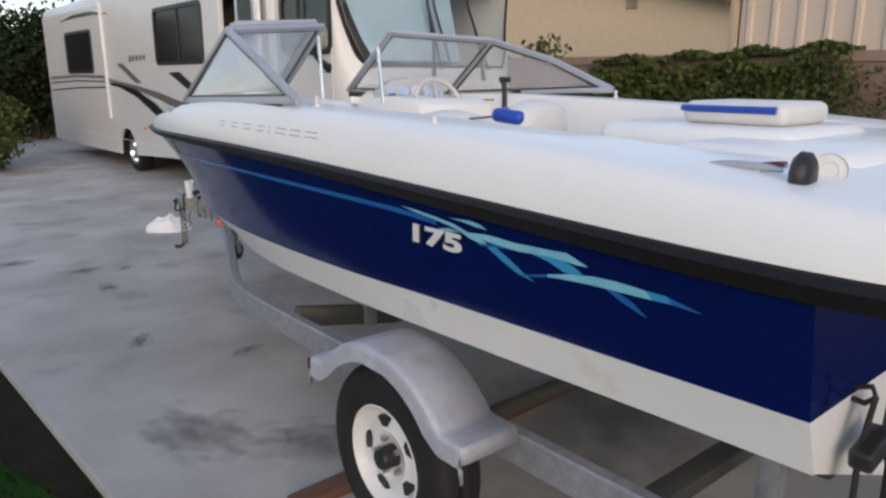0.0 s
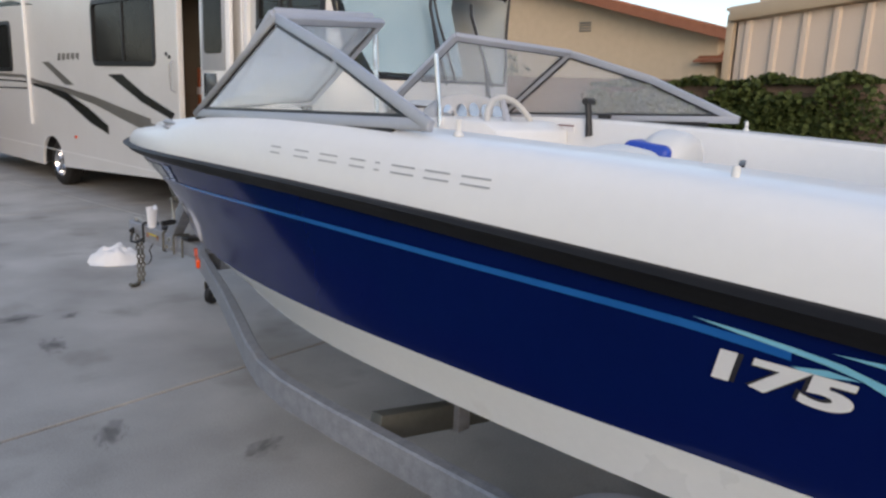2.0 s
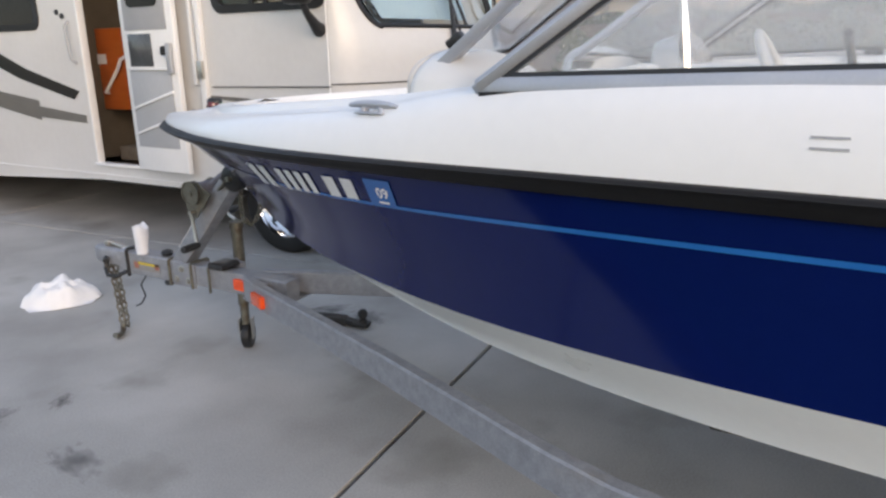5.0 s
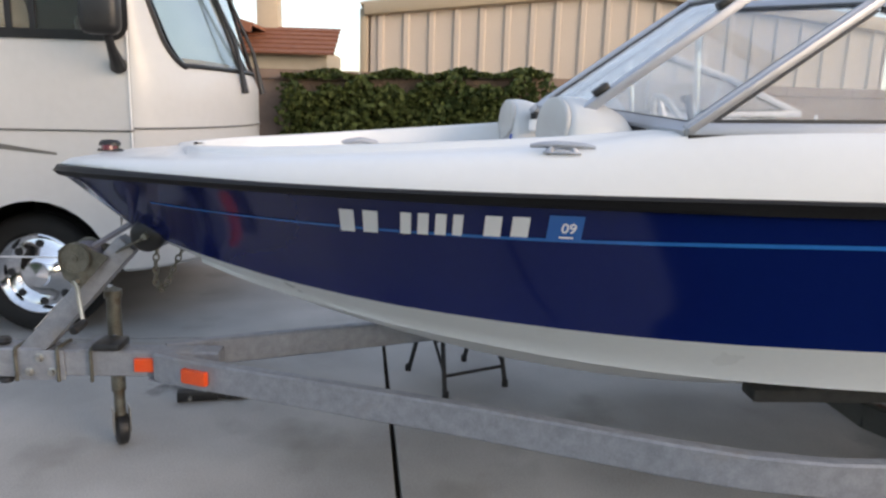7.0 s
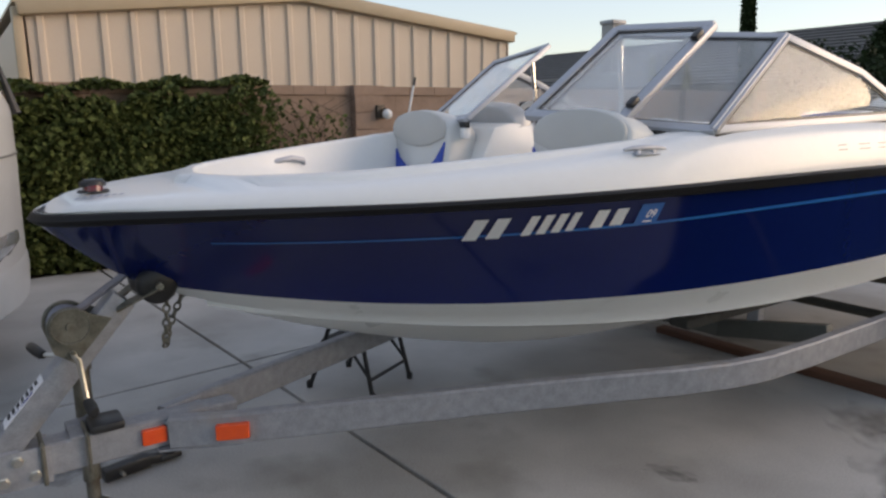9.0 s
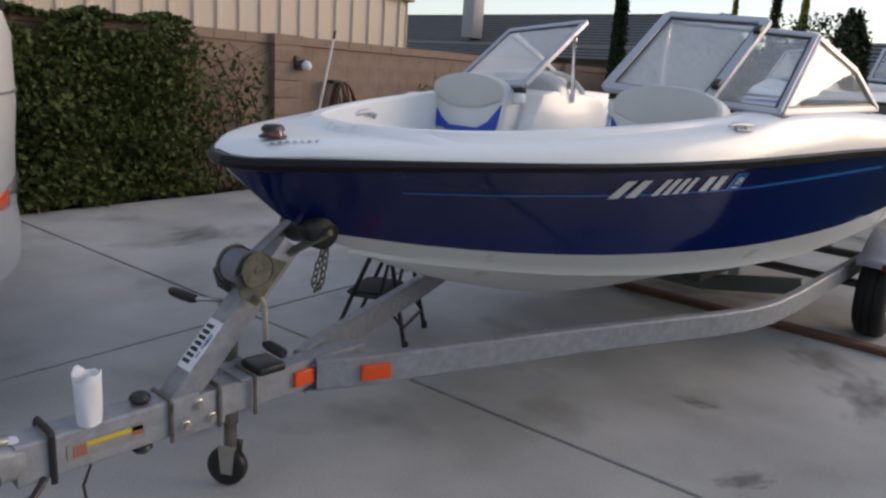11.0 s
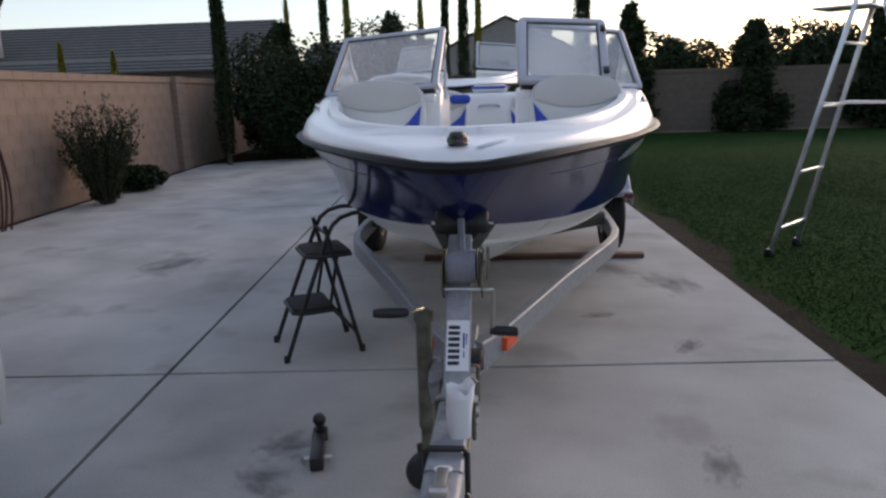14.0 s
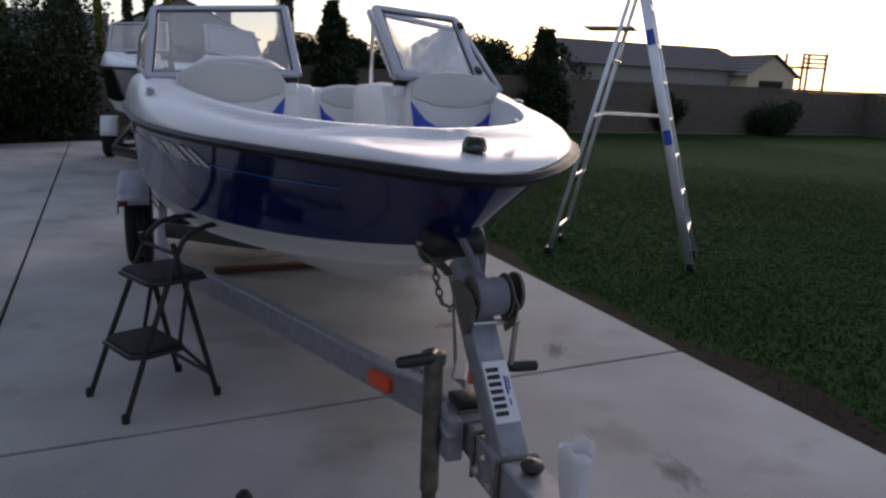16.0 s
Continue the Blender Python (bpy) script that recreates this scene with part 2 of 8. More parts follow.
def dusty(m, amount):
    """A film of dust and fine scratches that scatters light through the pane."""
    nt = m.node_tree
    out = nt.nodes["Material Output"]
    tl, df = nt.nodes.new("ShaderNodeBsdfTranslucent"), nt.nodes.new("ShaderNodeBsdfDiffuse")
    both, mx = nt.nodes.new("ShaderNodeMixShader"), nt.nodes.new("ShaderNodeMixShader")
    nz, mr, tc = nt.nodes.new("ShaderNodeTexNoise"), nt.nodes.new("ShaderNodeMapRange"), nt.nodes.new("ShaderNodeTexCoord")
    nz.inputs["Scale"].default_value, nz.inputs["Detail"].default_value = 4.0, 5
    mr.inputs["From Min"].default_value, mr.inputs["From Max"].default_value = 0.3, 0.7
    mr.inputs["To Min"].default_value, mr.inputs["To Max"].default_value = amount * 0.9, amount * 1.1
    tl.inputs["Color"].default_value = df.inputs["Color"].default_value = (0.80, 0.82, 0.84, 1)
    nt.links.new(tc.outputs["Object"], nz.inputs["Vector"])
    nt.links.new(nz.outputs[0], mr.inputs[0])
    nt.links.new(df.outputs[0], both.inputs[1])
    nt.links.new(tl.outputs[0], both.inputs[2])
    nt.links.new(mr.outputs[0], mx.inputs[0])
    nt.links.new(nt.nodes["Principled BSDF"].outputs[0], mx.inputs[1])
    nt.links.new(both.outputs[0], mx.inputs[2])
    nt.links.new(mx.outputs[0], out.inputs["Surface"])


dusty(GLASS, 0.13)
BLACK = mat("black_plastic", (0.012, 0.012, 0.013), (0.03, 0.03, 0.03), 0.4, scale=14, fine=120, bump=0.0004)
DECAL_PIN = mat("blue_pin_line", (0.010, 0.115, 0.40), (0.018, 0.16, 0.48), 0.2, scale=5, fine=30, coat=0.4)
DECAL_CYAN = mat("cyan_decal", (0.02, 0.22, 0.52), (0.05, 0.36, 0.66), 0.2, scale=5, fine=30, coat=0.5)
DECAL_AQUA = mat("aqua_decal", (0.10, 0.44, 0.66), (0.30, 0.66, 0.80), 0.2, scale=4, fine=20, coat=0.5)
DECAL_BLUE = mat("mid_blue_decal", (0.012, 0.10, 0.38), (0.02, 0.15, 0.46), 0.2, scale=3, fine=20, coat=0.5)
DECAL_WHITE = mat("white_decal", (0.74, 0.75, 0.76), (0.82, 0.82, 0.82), 0.3, scale=9, fine=60)
DECAL_SILVER = mat("silver_grey_decal", (0.30, 0.31, 0.32), (0.40, 0.41, 0.41), 0.3, scale=9, fine=60)
REFLECTOR = mat("orange_reflector", (0.78, 0.065, 0.008), (0.92, 0.105, 0.012), 0.18, scale=30, fine=300, bump=0.0004, coat=0.6)
RED_LENS = mat("red_lens", (0.10, 0.006, 0.006), (0.15, 0.009, 0.008), 0.12, scale=30, fine=200, coat=0.7)
GREEN_LENS = mat("green_lens", (0.006, 0.07, 0.035), (0.01, 0.11, 0.05), 0.1, scale=30, fine=200, coat=0.8)
STEEL = mat("zinc_plated_steel", (0.42, 0.40, 0.36), (0.60, 0.58, 0.53), 0.35, 0.9, scale=20, fine=120, rough_var=0.12, bump=0.0004)
PAPER = mat("white_paper", (0.72, 0.72, 0.74), (0.80, 0.80, 0.81), 0.7, scale=9, fine=90)
STEEL_WORN = mat("worn_zinc_steel", (0.085, 0.082, 0.064), (0.25, 0.24, 0.20), 0.5, 0.6, scale=24, fine=140, rough_var=0.15, bump=0.0008, spots=((0.09, 0.06, 0.035), 14.0, 0.56))
INK = mat("black_ink", (0.015, 0.015, 0.02), (0.03, 0.03, 0.035), 0.6, scale=20, fine=90)


# ---------------------------------------------------------------- ground and setting
CONCRETE = mat("concrete", (0.295, 0.287, 0.268), (0.495, 0.485, 0.46), 0.80, spec=0.35, scale=1.3, fine=140, bump=0.0004, rough_var=0.1, spread=0.30, spots=((0.25, 0.24, 0.215), 1.7, 0.57))
SOIL = mat("dry_soil", (0.011, 0.010, 0.007), (0.030, 0.025, 0.018), 0.95, spec=0.1, scale=5, fine=60, bump=0.02, spread=0.5)
EARTH = mat("far_earth", (0.10, 0.085, 0.06), (0.16, 0.14, 0.10), 0.95, scale=0.3, fine=5, bump=0.01)
LAWN = mat("lawn_base", (0.012, 0.040, 0.007), (0.021, 0.058, 0.012), 0.95, spec=0.05, scale=2, fine=130, bump=0.006)
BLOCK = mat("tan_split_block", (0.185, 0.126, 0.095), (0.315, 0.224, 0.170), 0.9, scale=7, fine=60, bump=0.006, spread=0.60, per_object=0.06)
# the same tan block for the far walls, their shade put into the colour
BLOCK_FAR = mat("shaded_tan_block", (0.085, 0.068, 0.054), (0.145, 0.116, 0.094), 0.9, scale=7, fine=60, bump=0.006, spread=0.55)
MORTAR = mat("mortar", (0.18, 0.126, 0.096), (0.265, 0.192, 0.146), 0.95, scale=9, fine=90, bump=0.003)

DRIVE = 4.3                                    # degrees by which the drive is turned from the boat


def edge_x(y):
    """The lawn's edge."""
    return -1.57 - 0.0485 * (y - 0.1)


def wall_x(y):
    """The foot of the block wall."""
    return 5.40 - 0.082 * (y - 1.4)


def joint_y(x, k=0):
    return 4.20 + 0.0745 * x - 5.3 * k


def joint_x(y):
    return 1.55 - 0.083 * (y - 4.39)


def flat(name, poly, z, material, label="", category="", thick=0.0, parent=None, kind="structure"):
    bm = bmesh.new()
    add_prism(bm, poly, pose(0, 0, z - thick), thick) if thick else add_mesh(bm, [(x, y, z) for x, y in poly], [list(range(len(poly)))])
    ob = part(name, bm, material, parent, smooth=0)
    if label:
        tagged(ob, label, category, kind=kind)
    return ob


flat("ground", [(-400, -400), (400, -400), (400, 400), (-400, 400)], -0.09, EARTH, "bare dry earth reaching to the horizon", "ground")
flat("flower_bed", [(4.0, -12.8), (wall_x(-12.8), -12.8), (wall_x(18) + 0.05, 18), (4.0, 18)], -0.012, SOIL, "strip of dark soil along the block wall", "soil")
flat("lawn_soil", [(edge_x(-13.2), -13.2), (edge_x(20), 20), (-26, 20), (-26, -15.1), (-3, -13.5)], -0.045, LAWN, "dark earth under the grass of the yard", "lawn")
bm = bmesh.new()
rows = [-13.0 + 0.3 * i for i in range(108)]
inner = [(edge_x(y) - 0.01, y, -0.040) for y in rows]
outer = [(edge_x(y) - 0.24 - 0.09 * math.sin(y * 1.7) - 0.07 * math.sin(y * 4.3 + 1), y, -0.040) for y in rows]
add_rings(bm, [[Vector(a), Vector(b)] for a, b in zip(inner, outer)], close=False)
ob = part("soil_strip", bm, SOIL, None, smooth=0)
tagged(ob, "bare brown soil between the grass and the concrete", "soil", kind="structure")
drive = thing("driveway", "pale grey concrete driveway with tooled joints and stains", "driveway", kind="structure")
flat("joint_bed", [(edge_x(-12), -12), (wall_x(-12), -12), (4.7, 18), (edge_x(18), 18)], -0.035, SOIL, parent=drive)

G = 0.0105


def slab(poly):
    bm = bmesh.new()
    add_prism(bm, poly, pose(0, 0, -0.11), 0.11, bevel=0.004)
    part("slab", bm, CONCRETE, drive, smooth=0)


def far_edge(x):
    return -9.9 + 0.62 * max(0.0, x - 0.5) + 0.05 * x


def drive_side(y):
    """Where the concrete ends short of the wall."""
    s = min(max((y - 1.3) / 0.9, 0.0), 1.0)
    return wall_x(y) - 0.13 - 0.22 * s * s * (3 - 2 * s)


for k in range(-3, 2):
    for side in (0, 1):
        def solve(xf, yf):
            y = yf(0.0)
            for _ in range(8):
                x = xf(y)
                y = yf(x)
            return (x, y)
        lo = (lambda x: joint_y(x, k + 1) + G) if k < 1 else far_edge
        hi = lambda x: joint_y(x, k) - G
        xa = edge_x if side == 0 else (lambda y: joint_x(y) + G)
        xb = (lambda y: joint_x(y) - G) if side == 0 else drive_side
        poly = [solve(xa, lo)]
        p0, p1 = solve(xb, lo), solve(xb, hi)
        if side:
            if k == 1:
                poly += [(1.9 + 0.7 * i, far_edge(1.9 + 0.7 * i)) for i in range(1, 6)]
            poly += [(xb(p0[1] + (p1[1] - p0[1]) * i / 8), p0[1] + (p1[1] - p0[1]) * i / 8) for i in range(9)]
        else:
            poly += [p0, p1]
        poly.append(solve(xa, hi))
        slab(poly)


# block walls: the nearest blocks are pieces, the rest one mesh
def block_mesh(w, h, d, seed):
    rnd = random.Random(seed)
    bm = bmesh.new()
    n, mrow = 4, 3
    grid = [[bm.verts.new((w * (i / n - 0.5), -d / 2 - (0.0 if i in (0, n) or j in (0, mrow) else rnd.uniform(0.002, 0.014)), h * j / mrow)) for i in range(n + 1)] for j in range(mrow + 1)]
    for j in range(mrow):
        for i in range(n):
            bm.faces.new((grid[j][i], grid[j][i + 1], grid[j + 1][i + 1], grid[j + 1][i]))
    back = [bm.verts.new((w * s, d / 2, h * t)) for s, t in ((-0.5, 0), (0.5, 0), (0.5, 1), (-0.5, 1))]
    bm.faces.new(list(reversed(back)))
    bm.faces.new([*grid[0], back[1], back[0]][::-1])
    bm.faces.new([*grid[mrow], back[2], back[3]])
    bm.faces.new([grid[j][0] for j in range(mrow + 1)] + [back[3], back[0]])
    bm.faces.new([grid[j][n] for j in range(mrow, -1, -1)] + [back[1], back[2]])
    bmesh.ops.recalc_face_normals(bm, faces=bm.faces)
    me = bpy.data.meshes.new("block")
    bm.to_mesh(me)
    bm.free()
    me.materials.append(BLOCK)
    return me


BW, BH, BD = 0.40, 0.20, 0.19
BLOCKS = [block_mesh(BW - 0.004, BH - 0.004, BD, s) for s in range(5)]
CAPS = [block_mesh(BW - 0.006, 0.10, BD + 0.05, 20 + s) for s in range(3)]
PILLAR_BLOCKS = [block_mesh(0.40, BH - 0.008, 0.40, 40 + s) for s in range(3)]


def block_wall(name, start, ang, length, label, lo, hi, courses=8):
    """A wall from start along ang; pieces are laid between the lengths lo and hi."""
    wall = thing(name, label, "wall", pose(*start, 0, 0, ang), kind="structure")
    bm = bmesh.new()
    add_box(bm, (length / 2, 0, (courses * BH - 0.01) / 2 - 0.05), (length, BD - 0.005, courses * BH + 0.08))
    part("mortar_core", bm, MORTAR, wall, smooth=0)
    rest = bmesh.new()
    rnd = random.Random(len(name))
    for c in range(courses + 1):
        cap = c == courses
        x = (0.0 if c % 2 else -BW / 2)
        while x < length:
            me = rnd.choice(CAPS if cap else BLOCKS)
            at = pose(x + BW / 2, 0, c * BH, 0, 0, 0)
            if lo <= x < hi:
                ob = new("cap_block" if cap else "block", me)
                ob.parent, ob.matrix_basis = wall, at
            else:
                add_mesh(rest, [at @ v.co for v in me.vertices], [list(p.vertices) for p in me.polygons])
            x += BW
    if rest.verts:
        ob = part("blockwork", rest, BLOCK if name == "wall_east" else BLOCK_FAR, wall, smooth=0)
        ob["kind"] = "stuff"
    else:
        rest.free()
    return wall


WALL_ANG = 90 + math.degrees(math.atan(0.082))


def build_walls():
    w = block_wall("wall_east", (wall_x(-13) + 0.1, -13, 0), WALL_ANG, 31, "tan split-face block wall with a capping course", 8.0, 17.4)
    # facing blocks show on the drive side; pillars stand a little proud
    for d in (7.6, 14.45):
        for c in range(8):
            ob = new("pillar_block", PILLAR_BLOCKS[c % 3])
            ob.parent, ob.matrix_basis = w, pose(d, 0, c * BH, 0, 0, 180 * (c % 2))
        ob = new("pillar_cap", CAPS[0])
        ob.parent, ob.matrix_basis = w, pose(d, 0, 8 * BH - 0.004) @ Matrix.Diagonal((1.08, 1.72, 1.12, 1))
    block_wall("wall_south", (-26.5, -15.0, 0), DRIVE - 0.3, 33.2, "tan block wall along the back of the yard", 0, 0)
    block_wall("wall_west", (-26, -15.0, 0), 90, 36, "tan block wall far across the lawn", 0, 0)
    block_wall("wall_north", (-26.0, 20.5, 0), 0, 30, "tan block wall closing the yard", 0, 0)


# ---------------------------------------------------------------- the boat
boat = thing("bowrider_boat", "white and dark blue fibreglass bowrider resting on its trailer", "boat")
half_w = curve([(0.12, 0.955), (0.22, 0.992), (0.36, 1.018), (0.6, 1.035), (1.2, 1.05), (2.0, 1.035), (2.8, 0.988), (3.4, 0.94), (3.8, 0.898), (4.2, 0.815), (4.55, 0.69), (4.85, 0.535), (5.08, 0.385), (5.23, 0.262), (5.32, 0.163), (5.37, 0.075), (5.385, 0.0)])
rail_z = curve([(0.12, 1.10), (0.6, 1.115), (1.2, 1.141), (2.0, 1.166), (2.6, 1.174), (3.2, 1.172), (4.0, 1.163), (4.7, 1.150), (5.2, 1.132), (5.385, 1.115)])
band_w = curve([(0.12, 0.955), (1.4, 0.97), (2.0, 0.965), (2.8, 0.925), (3.5, 0.80), (4.1, 0.605), (4.5, 0.40), (4.8, 0.215), (5.0, 0.085), (5.12, 0.0)])
band_z = curve([(0.12, 0.842), (0.6, 0.836), (1.4, 0.824), (2.0, 0.806), (2.8, 0.796), (3.5, 0.786), (4.1, 0.796), (4.5, 0.815), (4.8, 0.845), (5.0, 0.875), (5.12, 0.895)])
chine_w = curve([(0.12, 0.905), (1.4, 0.92), (2.0, 0.905), (2.8, 0.83), (3.5, 0.65), (4.1, 0.42), (4.5, 0.235), (4.75, 0.10), (4.92, 0.0)])
chine_z = curve([(0.12, 0.718), (0.6, 0.714), (1.4, 0.698), (2.0, 0.68), (2.8, 0.656), (3.5, 0.646), (4.1, 0.675), (4.5, 0.722), (4.75, 0.762), (4.92, 0.80)])
keel_z = curve([(0.12, 0.355), (2.0, 0.345), (2.8, 0.345), (3.3, 0.365), (3.7, 0.42), (4.05, 0.50), (4.4, 0.60), (4.7, 0.705), (4.92, 0.80)])


STATIONS = [0.36] + [0.45 + 0.15 * i for i in range(30)] + [4.9, 5.0, 5.08, 5.16, 5.23, 5.28, 5.32, 5.35, 5.372, 5.385]
NSIDE = 8


def side_ring(y, sgn):
    """From the band up to the rail, one half section; y runs out with the stem towards the bow."""
    yb = min(y, 5.12 - 0.0) if y < 4.6 else 4.6 + (y - 4.6) * (5.12 - 4.6) / (5.385 - 4.6)
    pts = []
    for i in range(NSIDE + 1):
        u = i / NSIDE
        yy = yb + (y - yb) * (u ** 0.85)
        b0, b1 = band_w(yb), max(half_w(y) - 0.012, 0.0)
        x = b0 + (b1 - b0) * (u ** (1.0 + 0.55 * max(0, (y - 2.2) / 3.2)))
        z = band_z(yb) + (rail_z(y) - 0.004 - band_z(yb)) * u
        pts.append(Vector((sgn * x, yy, z)))
    return pts


def side_at(y, u, sgn=-1, out=0.0):
    """A point on the topsides and its outward way."""
    def p(yy, uu):
        yb = yy if yy < 4.6 else 4.6 + (yy - 4.6) * (5.12 - 4.6) / (5.385 - 4.6)
        b0, b1 = band_w(yb), max(half_w(yy) - 0.012, 0.0)
        x = b0 + (b1 - b0) * (uu ** (1.0 + 0.55 * max(0, (yy - 2.2) / 3.2)))
        return Vector((sgn * x, yb + (yy - yb) * (uu ** 0.85), band_z(yb) + (rail_z(yy) - 0.004 - band_z(yb)) * uu))
    a = p(y, u)
    dy, du = p(y + 0.02, u) - a, p(y, u + 0.02) - a
    n = dy.cross(du).normalized()
    if n.x * sgn < 0:
        n = -n
    return a + n * out, n


for sgn, nm in ((-1, "port"), (1, "starboard")):
    bm = bmesh.new()
    add_rings(bm, [side_ring(y, sgn) for y in STATIONS], close=False)
    part("topside", bm, GEL_BLUE, boat, "dark blue gelcoat hull side", smooth=60)

bm = bmesh.new()
for sgn in (-1, 1):
    rings = []
    for y in STATIONS:
        yb = y if y < 4.6 else 4.6 + (y - 4.6) * (5.12 - 4.6) / (5.385 - 4.6)
        yc = y if y < 4.3 else 4.3 + (y - 4.3) * (4.92 - 4.3) / (5.385 - 4.3)
        cw, cz, kz = chine_w(yc), chine_z(yc), keel_z(yc)
        ring = [Vector((sgn * band_w(yb), yb, band_z(yb))), Vector((sgn * (band_w(yb) * 0.5 + cw * 0.5), (yb + yc) / 2, (band_z(yb) + cz) / 2)), Vector((sgn * (cw + 0.004), yc, cz + 0.006)), Vector((sgn * cw, yc, cz - 0.004)), Vector((sgn * (cw * 0.93), yc, cz - 0.012))]
        for k, (fx, fz) in enumerate(((0.66, 0.70), (0.63, 0.655), (0.36, 0.37), (0.33, 0.325), (0.06, 0.05), (0.0, 0.0))):
            ring.append(Vector((sgn * cw * fx, yc, kz + (cz - kz) * fz)))
        rings.append(ring)
    add_rings(bm, rings, close=False)
bmesh.ops.remove_doubles(bm, verts=bm.verts, dist=0.0005)
part("hull_bottom", bm, BOTTOM_WHITE, boat, "white hull bottom with running strakes", smooth=40)

# transom: blue above, white below, raked
y = STATIONS[0]
sec = side_ring(y, -1)
bm = bmesh.new()
ring = list(reversed(sec)) + [Vector((-p.x, p.y, p.z)) for p in sec]
bm.faces.new([bm.verts.new(p) for p in ring])
part("transom", bm, GEL_BLUE, boat, "dark blue gelcoat transom", smooth=0)
low = [sec[0], Vector((-chine_w(y), y, chine_z(y))), Vector((-chine_w(y) * 0.36, y, keel_z(y) + (chine_z(y) - keel_z(y)) * 0.37)), Vector((0, y, keel_z(y)))]
bm = bmesh.new()
bm.faces.new([bm.verts.new(p) for p in low + [Vector((-p.x, p.y, p.z)) for p in reversed(low[:-1])]])
part("lower_transom", bm, BOTTOM_WHITE, boat, "white lower transom", smooth=0)

# black rub rail with a lighter insert
lip = curve([(0.12, 0.026), (0.8, 0.022), (1.8, 0.016), (2.6, 0.011), (4.4, 0.011), (5.0, 0.020), (5.385, 0.026)])    # the deck's lower edge over the rail line


for sgn in (-1, 1):
    bm = bmesh.new()
    rings = []
    for y in [0.12 + 0.1 * i for i in range(46)] + STATIONS[-12:]:
        b, z = half_w(y), rail_z(y)
        t = Vector((half_w(min(y + 0.01, 5.385)) - half_w(max(y - 0.01, 0.12)), min(y + 0.01, 5.385) - max(y - 0.01, 0.12), 0)).normalized()
        n = Vector((t.y, -t.x, 0)) if y < 5.384 else Vector((0, 1, 0))
        q = min(max((4.9 - y) / 1.6, 0.0), 1.0)
        low = -0.012 - 0.020 * q
        prof = [(-0.02, low), (-0.002, low * 0.94), (0.008, low * 0.45), (0.016, 0.004), (0.021, 0.008), (0.016, 0.012), (0.012, 0.020), (0.004, 0.026), (-0.02, 0.027)]
        rings.append([Vector((sgn * (b + n.x * o), y + n.y * o, z + (h * lip(y) / 0.026 if h > 0 else h))) for o, h in prof])
    add_rings(bm, rings, close=False)
    part("rub_rail", bm, RAIL_RUBBER, boat, "black rubber rub rail", smooth=50)

# deck: shoulder, top and coaming round the cockpit, one strip a side
well_w = curve([(0.5, 0.0), (0.62, 0.42), (0.8, 0.58), (1.2, 0.66), (2.0, 0.71), (2.8, 0.75), (3.3, 0.755), (3.7, 0.72), (4.0, 0.67), (4.3, 0.585), (4.55, 0.48), (4.75, 0.35), (4.87, 0.21), (4.93, 0.0)])
crown_z = curve([(0.12, 1.215), (0.6, 1.255), (1.2, 1.298), (2.0, 1.332), (2.8, 1.352), (3.4, 1.338), (3.8, 1.303), (4.2, 1.272), (4.6, 1.242), (4.93, 1.224), (5.15, 1.210), (5.30, 1.190), (5.385, 1.140)])
sole_z = curve([(0.4, 0.82), (0.9, 0.70), (3.0, 0.70), (3.7, 0.83), (4.3, 0.90), (4.95, 0.96)])


WELL = [(well_w(3.5 + 1.43 * i / 90), 3.5 + 1.43 * i / 90) for i in range(91)]


def coaming(x, y, edge):
    """Height of the deck over its crown: a rim along the well, a lower side deck outside it, fading out under the windshield."""
    f = min(max((y - 3.45) / 0.45, 0.0), 1.0)
    f = f * f * (3 - 2 * f)
    d = min(math.hypot(x - wx, y - wy) for wx, wy in WELL) if y > 3.4 else x - edge
    k = min(max((0.066 - d) / 0.018, 0.0), 1.0)
    k = k * k * (3 - 2 * k)
    out = -0.022 + 0.024 * k
    return f * out + (1 - f) * 0.006


def deck_ring(y, sgn):
    b, z, cz = half_w(y), rail_z(y), crown_z(y)
    w = well_w(y) if 0.5 < y < 4.93 else 0.0
    k = min(1.0, b / 0.5)
    x0 = b - 0.095 * k
    top = cz + coaming(x0, y, w)
    low = z + lip(y) + 0.004
    rise = top - low
    pts = [(b - 0.008, low - 0.004), (b - 0.010 * k, low + rise * 0.10), (b - 0.018 * k, low + rise * 0.35), (b - 0.032 * k, low + rise * 0.66), (b - 0.056 * k, low + rise * 0.90), (x0, top)]
    inner = max(min(max(w, 0.0), x0 - 0.004), 0.0)
    edge = min(1.0, inner / 0.12)
    for o in (0.11, 0.074, 0.066, 0.060, 0.054, 0.048, 0.030, 0.010):
        x = inner + min(o, (x0 - inner) * o / 0.12)
        pts.append((x, cz + coaming(x, y, w)))
    pts.append((inner, pts[-1][1] - 0.016 * edge))
    return [Vector((sgn * max(x, 0.0), y, zz)) for x, zz in pts]


bm = bmesh.new()
DECK_Y = [0.12, 0.2, 0.3, 0.4, 0.5, 0.52, 0.56, 0.62, 0.7, 0.8] + [0.95 + 0.15 * i for i in range(24)] + [4.5, 4.6, 4.7, 4.78, 4.84, 4.86, 4.88, 4.90, 4.915, 4.925, 4.93, 4.955, 4.975, 4.98, 4.985, 4.99, 4.995, 5.0, 5.02, 5.08, 5.16, 5.23, 5.28, 5.32, 5.35, 5.372, 5.385]
for sgn in (-1, 1):
    add_rings(bm, [deck_ring(y, sgn) for y in DECK_Y], close=False)
bmesh.ops.remove_doubles(bm, verts=bm.verts, dist=0.0008)
part("deck", bm, GEL_WHITE, boat, "white gelcoat deck with a rounded shoulder", smooth=40)

